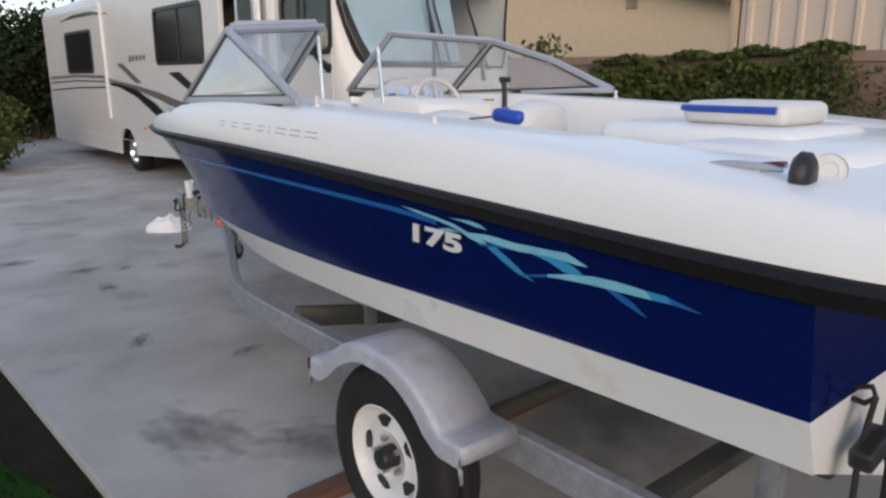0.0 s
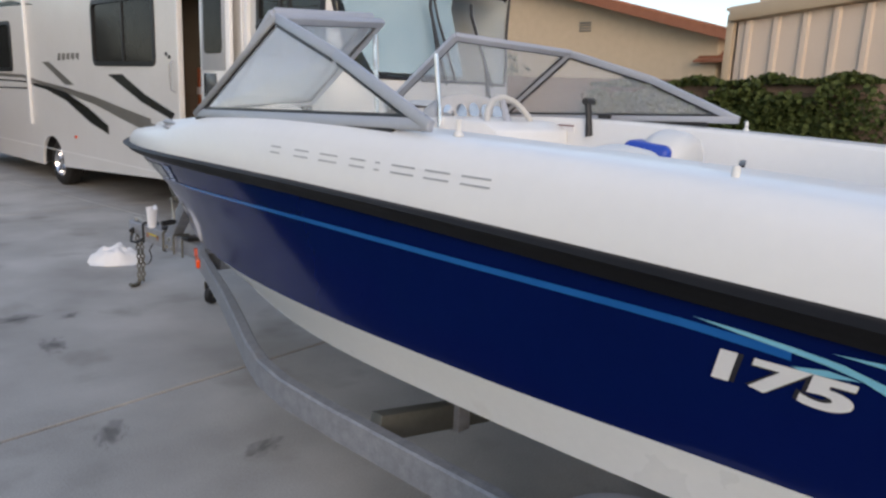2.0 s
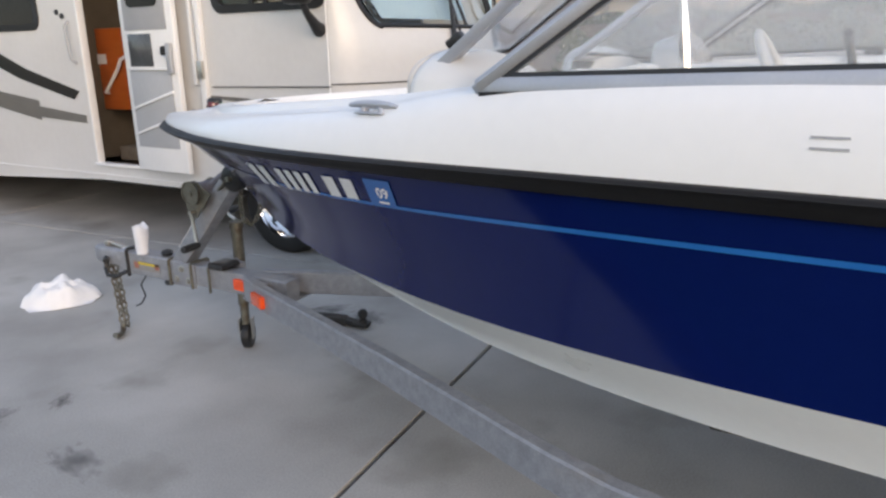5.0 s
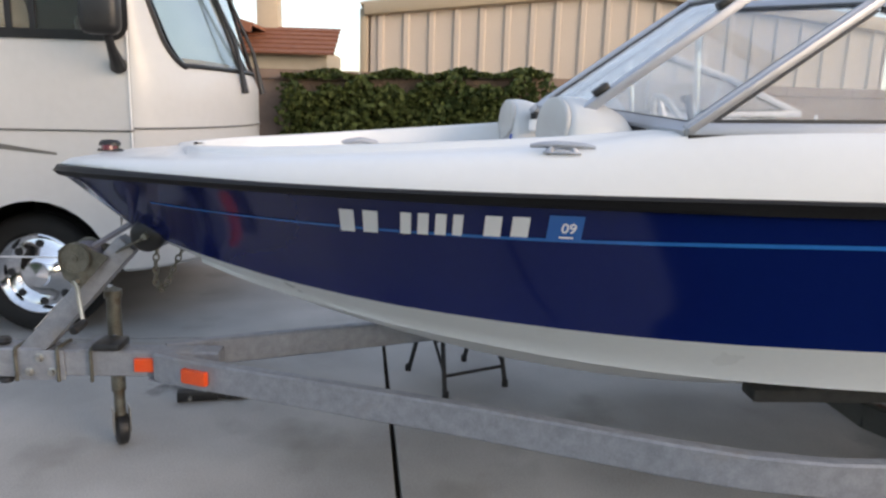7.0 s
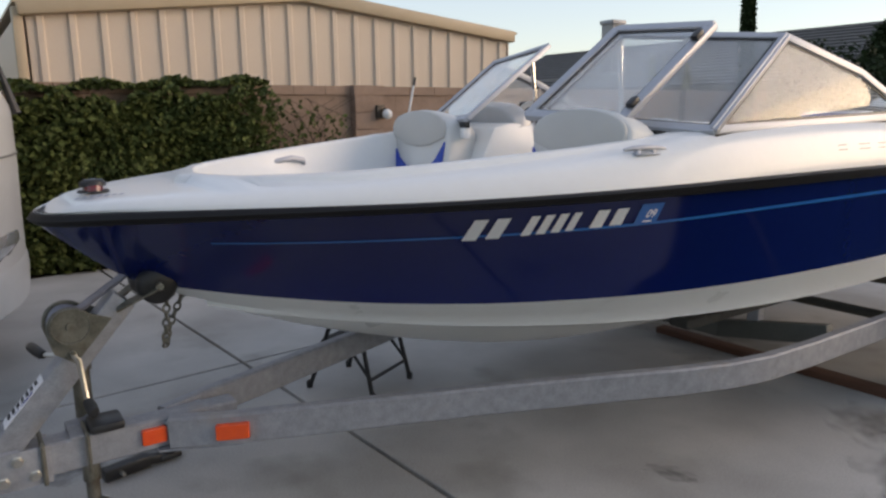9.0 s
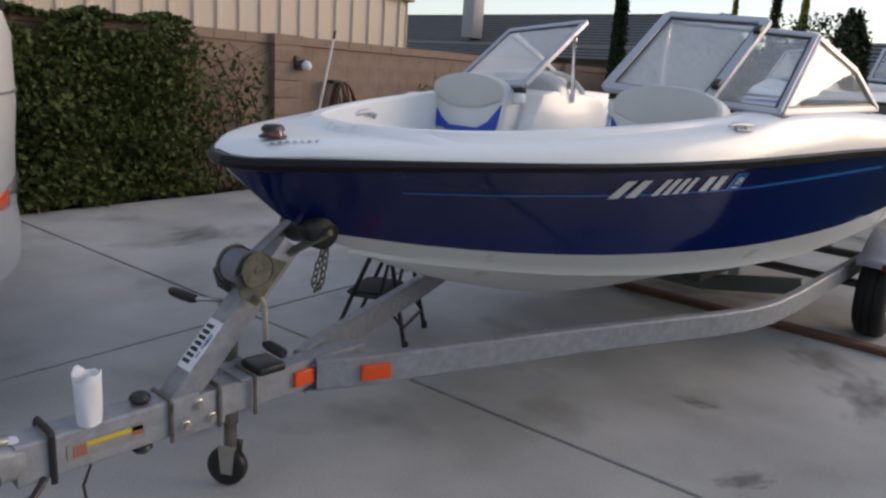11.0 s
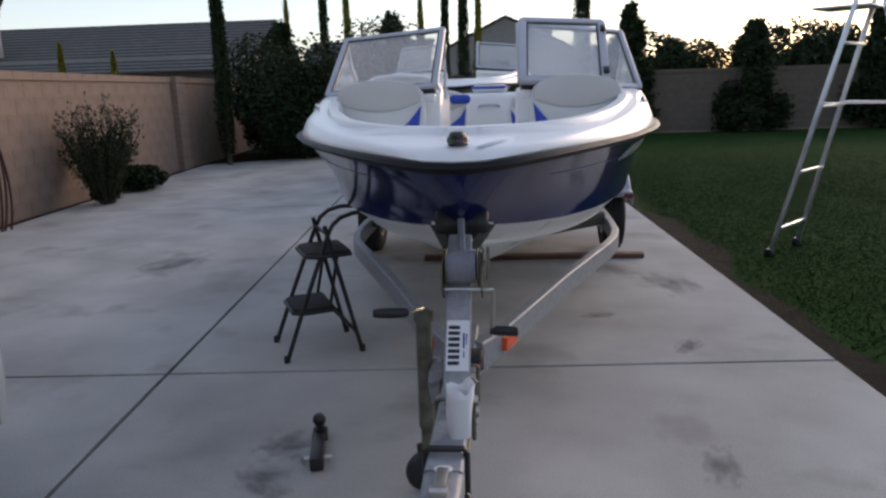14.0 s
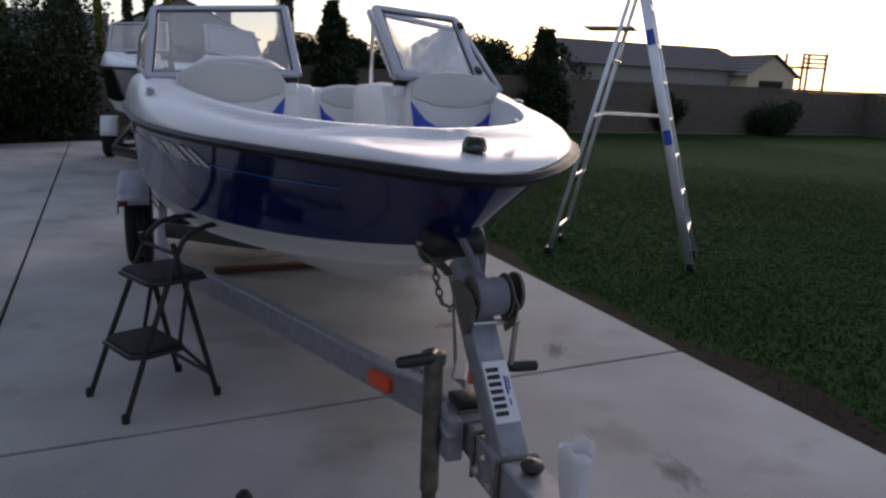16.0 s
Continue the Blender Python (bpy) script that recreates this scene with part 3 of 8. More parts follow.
# cockpit liner: inner walls and sole
bm = bmesh.new()
for sgn in (-1, 1):
    rings = []
    for y in [v for v in DECK_Y if 0.5 <= v <= 4.93]:
        w, cz = well_w(y), crown_z(y)
        fz = sole_z(y)
        wf = max(min(w - 0.07, band_w(y) - 0.09), 0.0)
        wm = max(min(w - 0.03, 0.5 * (w + wf) + 0.02), 0.0)
        rings.append([Vector((sgn * w, y, cz - 0.008)), Vector((sgn * max(w - 0.012, 0), y, cz - 0.07)), Vector((sgn * wm, y, 0.5 * (cz + fz))), Vector((sgn * wf, y, fz)), Vector((0, y, fz))])
    add_rings(bm, rings, close=False)
bmesh.ops.remove_doubles(bm, verts=bm.verts, dist=0.0008)
part("cockpit_liner", bm, GEL_WHITE, boat, "white moulded cockpit liner", smooth=40)


# windshield: aluminium frames with acrylic panes
def pane(name, pts, parent, material=GLASS, t=0.005, inset=0.0):
    """A thin pane through four or three corners."""
    p = [Vector(q) for q in pts]
    n = (p[1] - p[0]).cross(p[-1] - p[0]).normalized() * t / 2
    bm = bmesh.new()
    k = len(p)
    add_mesh(bm, [q + n for q in p] + [q - n for q in p], [f for j in range(1, k - 1) for f in ([0, j, j + 1], [k, k + j + 1, k + j])] + [[i, (i + 1) % k, k + (i + 1) % k, k + i] for i in range(k)])
    ob = part(name, bm, material, parent, smooth=0)
    ob.visible_shadow = False
    return ob


def sash(pts, parent, w=0.034, d=0.022, closed=True, gasket=True):
    """An aluminium frame round the corners, with a dark gasket inside it."""
    p = [Vector(q) for q in pts]
    c = sum(p, Vector()) / len(p)
    n = (p[1] - p[0]).cross(p[-1] - p[0]).normalized()
    bm, bg = bmesh.new(), bmesh.new()
    for i in range(len(p) if closed else len(p) - 1):
        a, b = p[i], p[(i + 1) % len(p)]
        dr = (b - a).normalized()
        inn = (c - a - dr * (c - a).dot(dr)).normalized()
        add_bar(bm, a - dr * 0.006, b + dr * 0.006, w, d, up=n, bevel=0.004)
        if gasket:
            o = inn * (w / 2 + 0.004)
            add_bar(bg, a + o + dr * w / 2, b + o - dr * w / 2, 0.010, 0.012, up=n)
    f = part("sash", bm, ALU, parent, "brushed aluminium frame")
    if gasket:
        part("gasket", bg, BLACK, parent, "black rubber gasket")
    else:
        bg.free()


def windshield(sgn, inner_top, inner_base, corner_top, corner_base, aft):
    fr = [inner_base, corner_base, corner_top, inner_top]
    ws = thing("windshield", "", "")
    ws.parent = boat
    sash(fr, ws)
    pane("front_pane", fr, ws)
    bow = Vector(corner_top).lerp(Vector(aft), 0.5) + Vector((sgn * 0.020, 0.0, 0.024))
    sd = [corner_base, aft, tuple(bow), corner_top]
    sash(sd, ws, w=0.03)
    pane("side_pane", sd, ws)
    # dark seal under the glass
    for a, b in ((inner_base, corner_base), (corner_base, aft)):
        a, b = Vector(a), Vector(b)
        if b == Vector(aft):
            b = a.lerp(b, 0.90)
        bm = bmesh.new()
        add_bar(bm, a - Vector((0, 0, 0.026)), b - Vector((0, 0, 0.026)), 0.022, 0.028)
        part("base_seal", bm, RUBBER, ws, "black rubber base seal")
        bm = bmesh.new()
        add_bar(bm, a - Vector((0, 0, 0.062)), b - Vector((0, 0, 0.062)), 0.036, 0.05, bevel=0.01)
        part("base_moulding", bm, GEL_WHITE, ws)
    return ws


windshield(-1, (-0.225, 3.235, 1.705), (-0.228, 3.69, 1.382), (-0.825, 3.045, 1.655), (-0.868, 3.495, 1.337), (-0.935, 2.24, 1.368))
windshield(1, (0.213, 3.238, 1.692), (0.222, 3.69, 1.375), (0.822, 3.052, 1.660), (0.852, 3.485, 1.340), (0.935, 2.25, 1.388))
door = thing("windshield_door", "", "")
door.parent = boat
dp = [(-0.236, 3.735, 1.392), (-0.664, 3.712, 1.366), (-0.684, 3.278, 1.694), (-0.246, 3.275, 1.722)]
sash(dp, door, w=0.042, d=0.026)
pane("door_pane", dp, door)
for f in (0.16, 0.86):
    q = Vector(dp[1]).lerp(Vector(dp[2]), f)
    bm = bmesh.new()
    add_box(bm, q + Vector((-0.004, 0.02, 0.012)), (0.03, 0.045, 0.02), (-36, 0, 0), 0.004)
    part("latch", bm, BLACK, door, "black window latch")
# struts that brace the glass
for x, y0, y1, z1 in ((0.20, 3.30, 3.34, 1.62), (-0.24, 3.22, 3.25, 1.66)):
    bm = bmesh.new()
    add_tube(bm, [(x, y0, 1.30), (x, (y0 + y1) / 2, 1.46), (x, y1, z1)], 0.011, 10)
    part("strut", bm, CHROME, boat, "polished windshield strut")


# consoles, seats and cushions
def cushion(name, c, s, material, rot=(0, 0, 0), r=0.03, label="", parent=None):
    bm = bmesh.new()
    add_box(bm, c, s, rot, min(r, min(s) * 0.45), seg=4)
    return part(name, bm, material, parent or boat, label, smooth=60)


for sgn in (-1, 1):
    bm = bmesh.new()
    prof = [(2.95, 0.86), (3.64, 0.90), (3.62, 1.20), (3.55, 1.335), (3.46, 1.352), (3.05, 1.335), (2.97, 1.30)]
    m = Matrix(((0, 0, sgn * 1.0, sgn * 0.205), (1, 0, 0, 0), (0, 1, 0, 0), (0, 0, 0, 1)))
    add_prism(bm, prof, m, 0.535, bevel=0.012)
    part("console", bm, GEL_WHITE, boat, "white moulded console")
    cx = 0.512 * sgn
    bk = thing("bow_seat", "", "")
    bk.parent = boat
    # backrest: a rounded shell with a cream head panel and blue wedges below
    fw = frame_of((cx, 3.735, 1.020), (1, 0, 0), (0, -0.10, 1))
    fw = fw if fw.to_3x3().col[2].y > 0 else frame_of((cx, 3.735, 1.020), (-1, 0, 0), (0, -0.10, 1))
    outline = [(-0.225, -0.08), (0.225, -0.08), (0.240, 0.20), (0.232, 0.30)]
    outline += [(0.232 * math.cos(radians(a)), 0.305 + 0.088 * math.sin(radians(a))) for a in range(8, 173, 11)] + [(-0.232, 0.30), (-0.240, 0.20)]
    bm = bmesh.new()
    add_rings(bm, [[fw @ Vector((x * k, 0.12 + (y - 0.12) * k, d)) for x, y in outline] for d, k in ((-0.17, 0.62), (-0.155, 0.78), (-0.12, 0.90), (-0.07, 0.97), (-0.01, 1.0), (0.028, 1.0), (0.042, 0.985), (0.049, 0.95))])
    part("backrest", bm, VINYL, bk, "white vinyl bow seat backrest", smooth=50)
    head = [(-0.215, 0.268), (-0.10, 0.232), (0.0, 0.224), (0.10, 0.232), (0.215, 0.268), (0.222, 0.31)]
    head += [(0.218 * math.cos(radians(a)), 0.318 + 0.070 * math.sin(radians(a))) for a in range(5, 176, 10)] + [(-0.222, 0.31)]
    bm = bmesh.new()
    add_prism(bm, head, fw @ pose(0, 0, 0.045), 0.016, bevel=0.006)
    part("head_panel", bm, VINYL_GREY, bk, "cream vinyl head panel", smooth=50)
    for k in (-1, 1):
        bm = bmesh.new()
        tri = [(k * 0.222, 0.252), (k * 0.205, 0.118), (k * 0.06, 0.114), (k * 0.105, 0.140), (k * 0.150, 0.165), (k * 0.190, 0.212)]
        add_prism(bm, tri if k > 0 else list(reversed(tri)), fw @ pose(0, 0, 0.046), 0.012, bevel=0.003)
        part("wedge_panel", bm, VINYL_BLUE, bk, "royal blue vinyl wedge")
    bm = bmesh.new()
    add_prism(bm, [(-0.12, 0.104), (0.12, 0.104), (0.12, 0.132), (-0.12, 0.132)], fw @ pose(0, 0, 0.046), 0.011, bevel=0.002)
    part("blue_strip", bm, VINYL_BLUE, bk)
    # bow seat base and cushion along the side
    bm = bmesh.new()
    rings = []
    for y in [3.74 + 0.1 * i for i in range(12)]:
        w = well_w(y) - 0.05
        i = max(0.20 - max(0, y - 4.4) * 0.3, 0.02)
        rings.append([Vector((sgn * i, y, sole_z(y))), Vector((sgn * i, y, 1.02)), Vector((sgn * (i + 0.02), y, 1.045)), Vector((sgn * max(w - 0.02, i + 0.03), y, 1.045)), Vector((sgn * max(w, i + 0.04), y, 1.02))])
    add_rings(bm, rings, close=False)
    part("bow_bench", bm, VINYL, boat, "white vinyl bow bench cushion", smooth=40)
    # grab handle by the bow seat
    bm = bmesh.new()
    add_tube(bm, [(sgn * 0.60, 4.30, 1.17), (sgn * 0.555, 4.32, 1.21), (sgn * 0.535, 4.38, 1.222), (sgn * 0.525, 4.46, 1.21), (sgn * 0.54, 4.52, 1.16)], 0.012, 10)
    part("grab_handle", bm, ALU, boat, "satin steel grab handle")

# bow navigation light, cleats
nav = thing("navigation_light", "", "")
nav.parent = boat
bm = bmesh.new()
add_lathe(bm, [(0.0, 0.012), (0.044, 0.012), (0.050, 0.004), (0.050, 0.0)], pose(0, 5.225, 1.186) @ Matrix.Diagonal((0.66, 0.90, 0.7, 1)), 20)
part("base", bm, BLACK, nav, "black base")
for sgn, lens in ((-1, RED_LENS), (1, GREEN_LENS)):
    bm = bmesh.new()
    add_lathe(bm, [(0.040, 0.008), (0.038, 0.026), (0.036, 0.032)], pose(0, 5.225, 1.186) @ Matrix.Diagonal((0.72, 0.92, 0.7, 1)), 12, arc=180.0)
    bmesh.ops.rotate(bm, cent=(0, 5.225, 1.188), matrix=Matrix.Rotation(radians(90 if sgn < 0 else -90), 3, "Z"), verts=bm.verts)
    part("lens", bm, lens, nav, "red lens" if sgn < 0 else "green lens")
bm = bmesh.new()
add_lathe(bm, [(0.043, 0.027), (0.042, 0.042), (0.032, 0.054), (0.0, 0.058)], pose(0, 5.225, 1.186) @ Matrix.Diagonal((0.66, 0.86, 0.7, 1)), 20)
part("cap", bm, BLACK, nav, "black cap")


def cleat(p, ang):
    bm = bmesh.new()
    m = pose(p[0], p[1], p[2] - 0.012, 0, 0, ang) @ Matrix.Diagonal((0.90, 1.35, 0.52, 1))
    add_tube(bm, [m @ Vector(q) for q in ((-0.088, 0, 0.030), (-0.06, 0, 0.036), (-0.02, 0, 0.038), (0.02, 0, 0.038), (0.06, 0, 0.036), (0.088, 0, 0.030))], [0.005, 0.008, 0.010, 0.010, 0.008, 0.005], 10)
    for x in (-0.028, 0.028):
        add_tube(bm, [m @ Vector((x * 1.35, 0, -0.01)), m @ Vector((x, 0, 0.034))], [0.012, 0.008], 10)
    add_box(bm, (0, 0, 0.002), (0.105, 0.030, 0.010), (0, 0, 0), 0.004, m=m)
    part("cleat", bm, ALU, boat, "polished mooring cleat", smooth=50)


cleat((-0.838, 3.79, 1.283), 79)
cleat((0.838, 3.79, 1.283), -79)
cleat((-0.77, 0.625, 1.262), 92)
cleat((0.77, 0.625, 1.262), 88)

# dashboard, wheel and throttle on the starboard console
dash = thing("dashboard", "", "")
dash.parent = boat
SMOKE = mat("dash_plastic", (0.42, 0.43, 0.44), (0.52, 0.53, 0.54), 0.25, scale=8, fine=60, coat=0.5)
bm = bmesh.new()
add_prism(bm, [(-0.25, 0.0), (0.25, 0.0), (0.23, 0.06), (0.15, 0.105), (0.0, 0.12), (-0.15, 0.105), (-0.23, 0.06)], frame_of((0.45, 3.42, 1.315), (1, 0, 0), (0, 0.25, 1)), 0.10, bevel=0.015)
part("gauge_pod", bm, SMOKE, dash, "grey moulded gauge pod", smooth=50)
for i in range(5):
    bm = bmesh.new()
    add_lathe(bm, [(0.0, 0.0), (0.036, 0.0), (0.036, 0.012), (0.030, 0.014), (0.028, 0.006), (0.0, 0.006)], frame_of((0.45 + (i - 2) * 0.088, 3.317, 1.375 - 0.006 * abs(i - 2)), (1, 0, 0), (0, 0.25, 1)) @ pose(0, 0, 0, 180), 18)
    part("gauge", bm, CHROME, dash, "round gauge with a chrome rim")
wheel_m = frame_of((0.43, 3.06, 1.292), (1, 0, 0), (0, 0.45, 0.9))
bm = bmesh.new()
add_tube(bm, [wheel_m @ Vector((0.165 * math.cos(a), 0.165 * math.sin(a), 0)) for a in [2 * math.pi * k / 28 for k in range(29)]], 0.014, 10, caps=False)
part("steering_wheel_rim", bm, VINYL_GREY, dash, "cream steering wheel rim")
bm = bmesh.new()
for a in (90, 210, 330):
    add_tube(bm, [wheel_m @ Vector((0, 0, -0.02)), wheel_m @ Vector((0.16 * math.cos(radians(a)), 0.16 * math.sin(radians(a)), 0))], [0.022, 0.010], 8)
add_lathe(bm, [(0.0, 0.01), (0.03, 0.008), (0.04, -0.02), (0.02, -0.14)], wheel_m, 16)
part("steering_wheel_spokes", bm, ALU, dash, "metal steering wheel spokes")
bm = bmesh.new()
add_tube(bm, [(0.735, 2.85, 1.28), (0.745, 2.865, 1.36), (0.757, 2.885, 1.432)], [0.018, 0.014, 0.016], 10)
add_tube(bm, [(0.735, 2.885, 1.438), (0.80, 2.885, 1.438)], 0.017, 10)
add_box(bm, (0.775, 2.80, 1.375), (0.03, 0.06, 0.025), (0, 0, 0), 0.006)
part("throttle_lever", bm, BLACK, dash, "black throttle lever with a red button")

plate("safety_label", (0.742, 3.02, 1.312), (0, -1, 0), (0, 0, 1), 0.17, 0.034, 0.003, PAPER, dash, "white safety label with red bars")
plate("label_bar", (0.739, 3.02, 1.322), (0, -1, 0), (0, 0, 1), 0.16, 0.006, 0.003, RED_LENS, dash)
plate("label_bar", (0.739, 3.045, 1.304), (0, -1, 0), (0, 0, 1), 0.10, 0.005, 0.003, RED_LENS, dash)

# cockpit seats: a shaped back with a cream head panel and royal blue wedges
for x, y, top, turn, label in ((0.34, 2.28, 1.350, 12, "white and blue helm bucket seat"), (-0.37, 2.08, 1.325, 0, "white and blue passenger seat")):
    st = thing("bucket_seat", "", "", pose(x, y, 0, 0, 0, turn))
    st.parent = boat
    cushion("seat_base", (0, 0.24, 0.82), (0.36, 0.40, 0.24), GEL_WHITE, r=0.05, parent=st)
    cushion("seat_cushion", (0, 0.26, 0.98), (0.40, 0.44, 0.12), VINYL, r=0.05, parent=st)
    fw = frame_of((0, 0, top - 0.36), (-1, 0, 0), (0, -0.12, 1))
    outline = [(-0.20, 0.0), (0.20, 0.0), (0.215, 0.20), (0.205, 0.28)]
    outline += [(0.205 * math.cos(radians(a)), 0.285 + 0.075 * math.sin(radians(a))) for a in range(8, 173, 11)] + [(-0.205, 0.28), (-0.215, 0.20)]
    bm = bmesh.new()
    add_rings(bm, [[fw @ Vector((u * k, 0.14 + (v - 0.14) * k, d)) for u, v in outline] for d, k in ((-0.085, 0.80), (-0.07, 0.93), (-0.03, 1.0), (0.03, 1.0), (0.05, 0.97), (0.058, 0.92))])
    part("backrest", bm, VINYL, st, label, smooth=50)
    head = [(-0.185, 0.245), (-0.08, 0.205), (0.0, 0.198), (0.08, 0.205), (0.185, 0.245)] + [(0.185 * math.cos(radians(a)), 0.280 + 0.060 * math.sin(radians(a))) for a in range(5, 176, 10)]
    bm = bmesh.new()
    add_prism(bm, head, fw @ pose(0, 0, 0.052), 0.014, bevel=0.005)
    part("head_panel", bm, VINYL_GREY, st, "cream vinyl head panel", smooth=50)
    for k in (-1, 1):
        tri = [(k * 0.192, 0.225), (k * 0.180, 0.095), (k * 0.05, 0.090), (k * 0.09, 0.115), (k * 0.15, 0.160)]
        bm = bmesh.new()
        add_prism(bm, tri if k > 0 else list(reversed(tri)), fw @ pose(0, 0, 0.053), 0.010, bevel=0.002)
        part("wedge_panel", bm, VINYL_BLUE, st, "royal blue vinyl wedge")
    if x > 0:
        cushion("bolster", (-0.150, 0.0, top - 0.075), (0.15, 0.17, 0.065), VINYL_BLUE, (6, 0, 0), 0.03, "blue vinyl bolster", st)
cushion("stern_bench", (0.0, 1.02, 1.00), (1.26, 0.44, 0.16), VINYL, r=0.05, label="white vinyl stern bench")
cushion("engine_hatch", (0.0, 0.74, 1.215), (1.06, 0.50, 0.14), GEL_WHITE, r=0.06, label="white moulded engine hatch")
cushion("engine_box", (0.0, 1.08, 1.06), (0.56, 0.66, 0.50), GEL_WHITE, r=0.05, label="white moulded engine box")
bm = bmesh.new()
add_tube(bm, [(-0.085, 1.405, 1.195), (-0.075, 1.435, 1.21), (0.0, 1.445, 1.215), (0.075, 1.435, 1.21), (0.085, 1.405, 1.195)], 0.010, 8)
part("grab_handle", bm, ALU, boat, "satin steel grab handle")
pad = thing("sun_pad", "", "")
pad.parent = boat
cushion("pad", (0.0, 1.0, 1.345), (0.30, 0.34, 0.07), VINYL, (0, 0, 0), 0.03, "white vinyl cushion", pad)
bm = bmesh.new()
add_tube(bm, [(-0.152, 0.86, 1.357), (-0.152, 1.14, 1.357), (-0.13, 1.172, 1.357), (0.13, 1.172, 1.357), (0.152, 1.14, 1.357), (0.152, 0.86, 1.357)], 0.011, 8)
part("piping", bm, VINYL_BLUE, pad, "royal blue piping")
for sgn in (-1, 1):
    for y, z in ((2.19, 1.345), (1.52, 1.30)):
        bm = bmesh.new()
        add_lathe(bm, [(0.0, 0.042), (0.007, 0.039), (0.008, 0.026), (0.006, 0.014), (0.012, 0.008), (0.014, 0.0)], pose(sgn * 0.885, y, z), 12)
        part("canvas_stud", bm, VINYL, boat, "white canopy fitting")

# stern fittings
bm = bmesh.new()
add_lathe(bm, [(0.0, 0.018), (0.034, 0.018), (0.046, 0.010), (0.048, -0.008), (0.038, -0.018), (0.0, -0.018)], frame_of((-0.80, 0.49, 1.264), (1, 0.15, 0), (0, 0, 1)), 24)
part("stern_bumper", bm, RUBBER, boat, "black rubber stern fitting", smooth=50)
bm = bmesh.new()
add_lathe(bm, [(0.0, 0.010), (0.026, 0.008), (0.031, 0.0)], pose(-0.66, 0.615, 1.262, -8, 4, 0), 20)
part("fuel_cap", bm, RED_LENS, boat, "reddish fuel filler cap")
bm = bmesh.new()
add_lathe(bm, [(0.0, 0.001), (0.018, 0.001), (0.019, 0.004), (0.028, 0.004), (0.029, 0.001), (0.034, 0.001), (0.036, 0.005), (0.038, 0.0)], frame_of((-0.67, 0.495, 1.262), (0.36, -0.93, 0), (0.25, 0.1, 0.96)), 24)
part("vent_ring", bm, VINYL, boat, "round pale vent ring", smooth=30)
bm = bmesh.new()
add_box(bm, (-0.60, 1.62, 1.322), (0.16, 0.014, 0.006), (0, 0, 20), 0.002)
part("hatch_gap", bm, BLACK, boat)

# stern drive leg below the transom
drv = thing("stern_drive", "", "")
drv.parent = boat
bm = bmesh.new()
add_prism(bm, [(-0.18, 0.0), (0.10, 0.0), (0.16, -0.14), (0.10, -0.34), (0.05, -0.42), (-0.12, -0.44), (-0.20, -0.30)], Matrix(((0, 0, 1, -0.09), (1, 0, 0, 0.12), (0, 1, 0, 0.84), (0, 0, 0, 1))), 0.18, bevel=0.03)
part("upper_housing", bm, BLACK, drv, "black stern drive housing", smooth=50)
bm = bmesh.new()
add_box(bm, (0, 0.06, 0.44), (0.22, 0.46, 0.022), (0, 0, 0), 0.008)
add_prism(bm, [(-0.10, 0.0), (0.10, 0.0), (0.07, -0.16), (-0.07, -0.16)], Matrix(((0, 0, 1, -0.03), (1, 0, 0, 0.04), (0, 1, 0, 0.44), (0, 0, 0, 1))), 0.06, bevel=0.012)
add_lathe(bm, [(0.0, -0.22), (0.045, -0.14), (0.055, 0.0), (0.05, 0.16), (0.0, 0.18)], pose(0, 0.04, 0.27, 90, 0, 0), 16)
part("lower_unit", bm, BLACK, drv, "black lower unit", smooth=50)
for sgn in (-1, 1):
    bm = bmesh.new()
    add_tube(bm, [(sgn * 0.25, 0.33, 0.62), (sgn * 0.16, 0.10, 0.52)], 0.022, 10)
    part("trim_ram", bm, BLACK, drv)
    bm = bmesh.new()
    add_tube(bm, [(sgn * 0.45, 0.36, 0.78), (sgn * 0.50, 0.22, 0.66), (sgn * 0.40, 0.16, 0.60), (sgn * 0.2, 0.2, 0.66)], 0.018, 8)
    part("hose", bm, BLACK, drv)


# ---------------------------------------------------------------- the second boat, parked behind
GEL_DARK = mat("dark_gelcoat", (0.008, 0.009, 0.014), (0.014, 0.015, 0.02), 0.12, scale=2, fine=25, coat=0.8)
keep = {"topside", "hull_bottom", "transom", "lower_transom", "rub_rail", "deck", "cockpit_liner", "windshield", "sash", "gasket", "front_pane", "side_pane", "base_seal", "base_moulding", "console"}
boat_b = thing("runabout_boat", "white runabout with a dark hull band on a trailer", "boat")
boat_b.matrix_basis = pose(0.60, -7.0, 0.10, 0, 0, 1) @ Matrix.Diagonal((1.10, 1.08, 1.12, 1))


def second(ob, parent):
    base = ob.name.split(".")[0]
    if base not in keep:
        return
    o = ob.copy()
    scene.collection.objects.link(o)
    o.parent = parent
    if base in ("topside", "transom"):
        o.material_slots[0].link = "OBJECT"
        o.material_slots[0].material = GEL_DARK
    for key in ("label",):
        if key in o:
            o[key] = {"topside": "dark hull band", "transom": "dark transom"}.get(base, o[key])
    for c in ob.children:
        second(c, o)


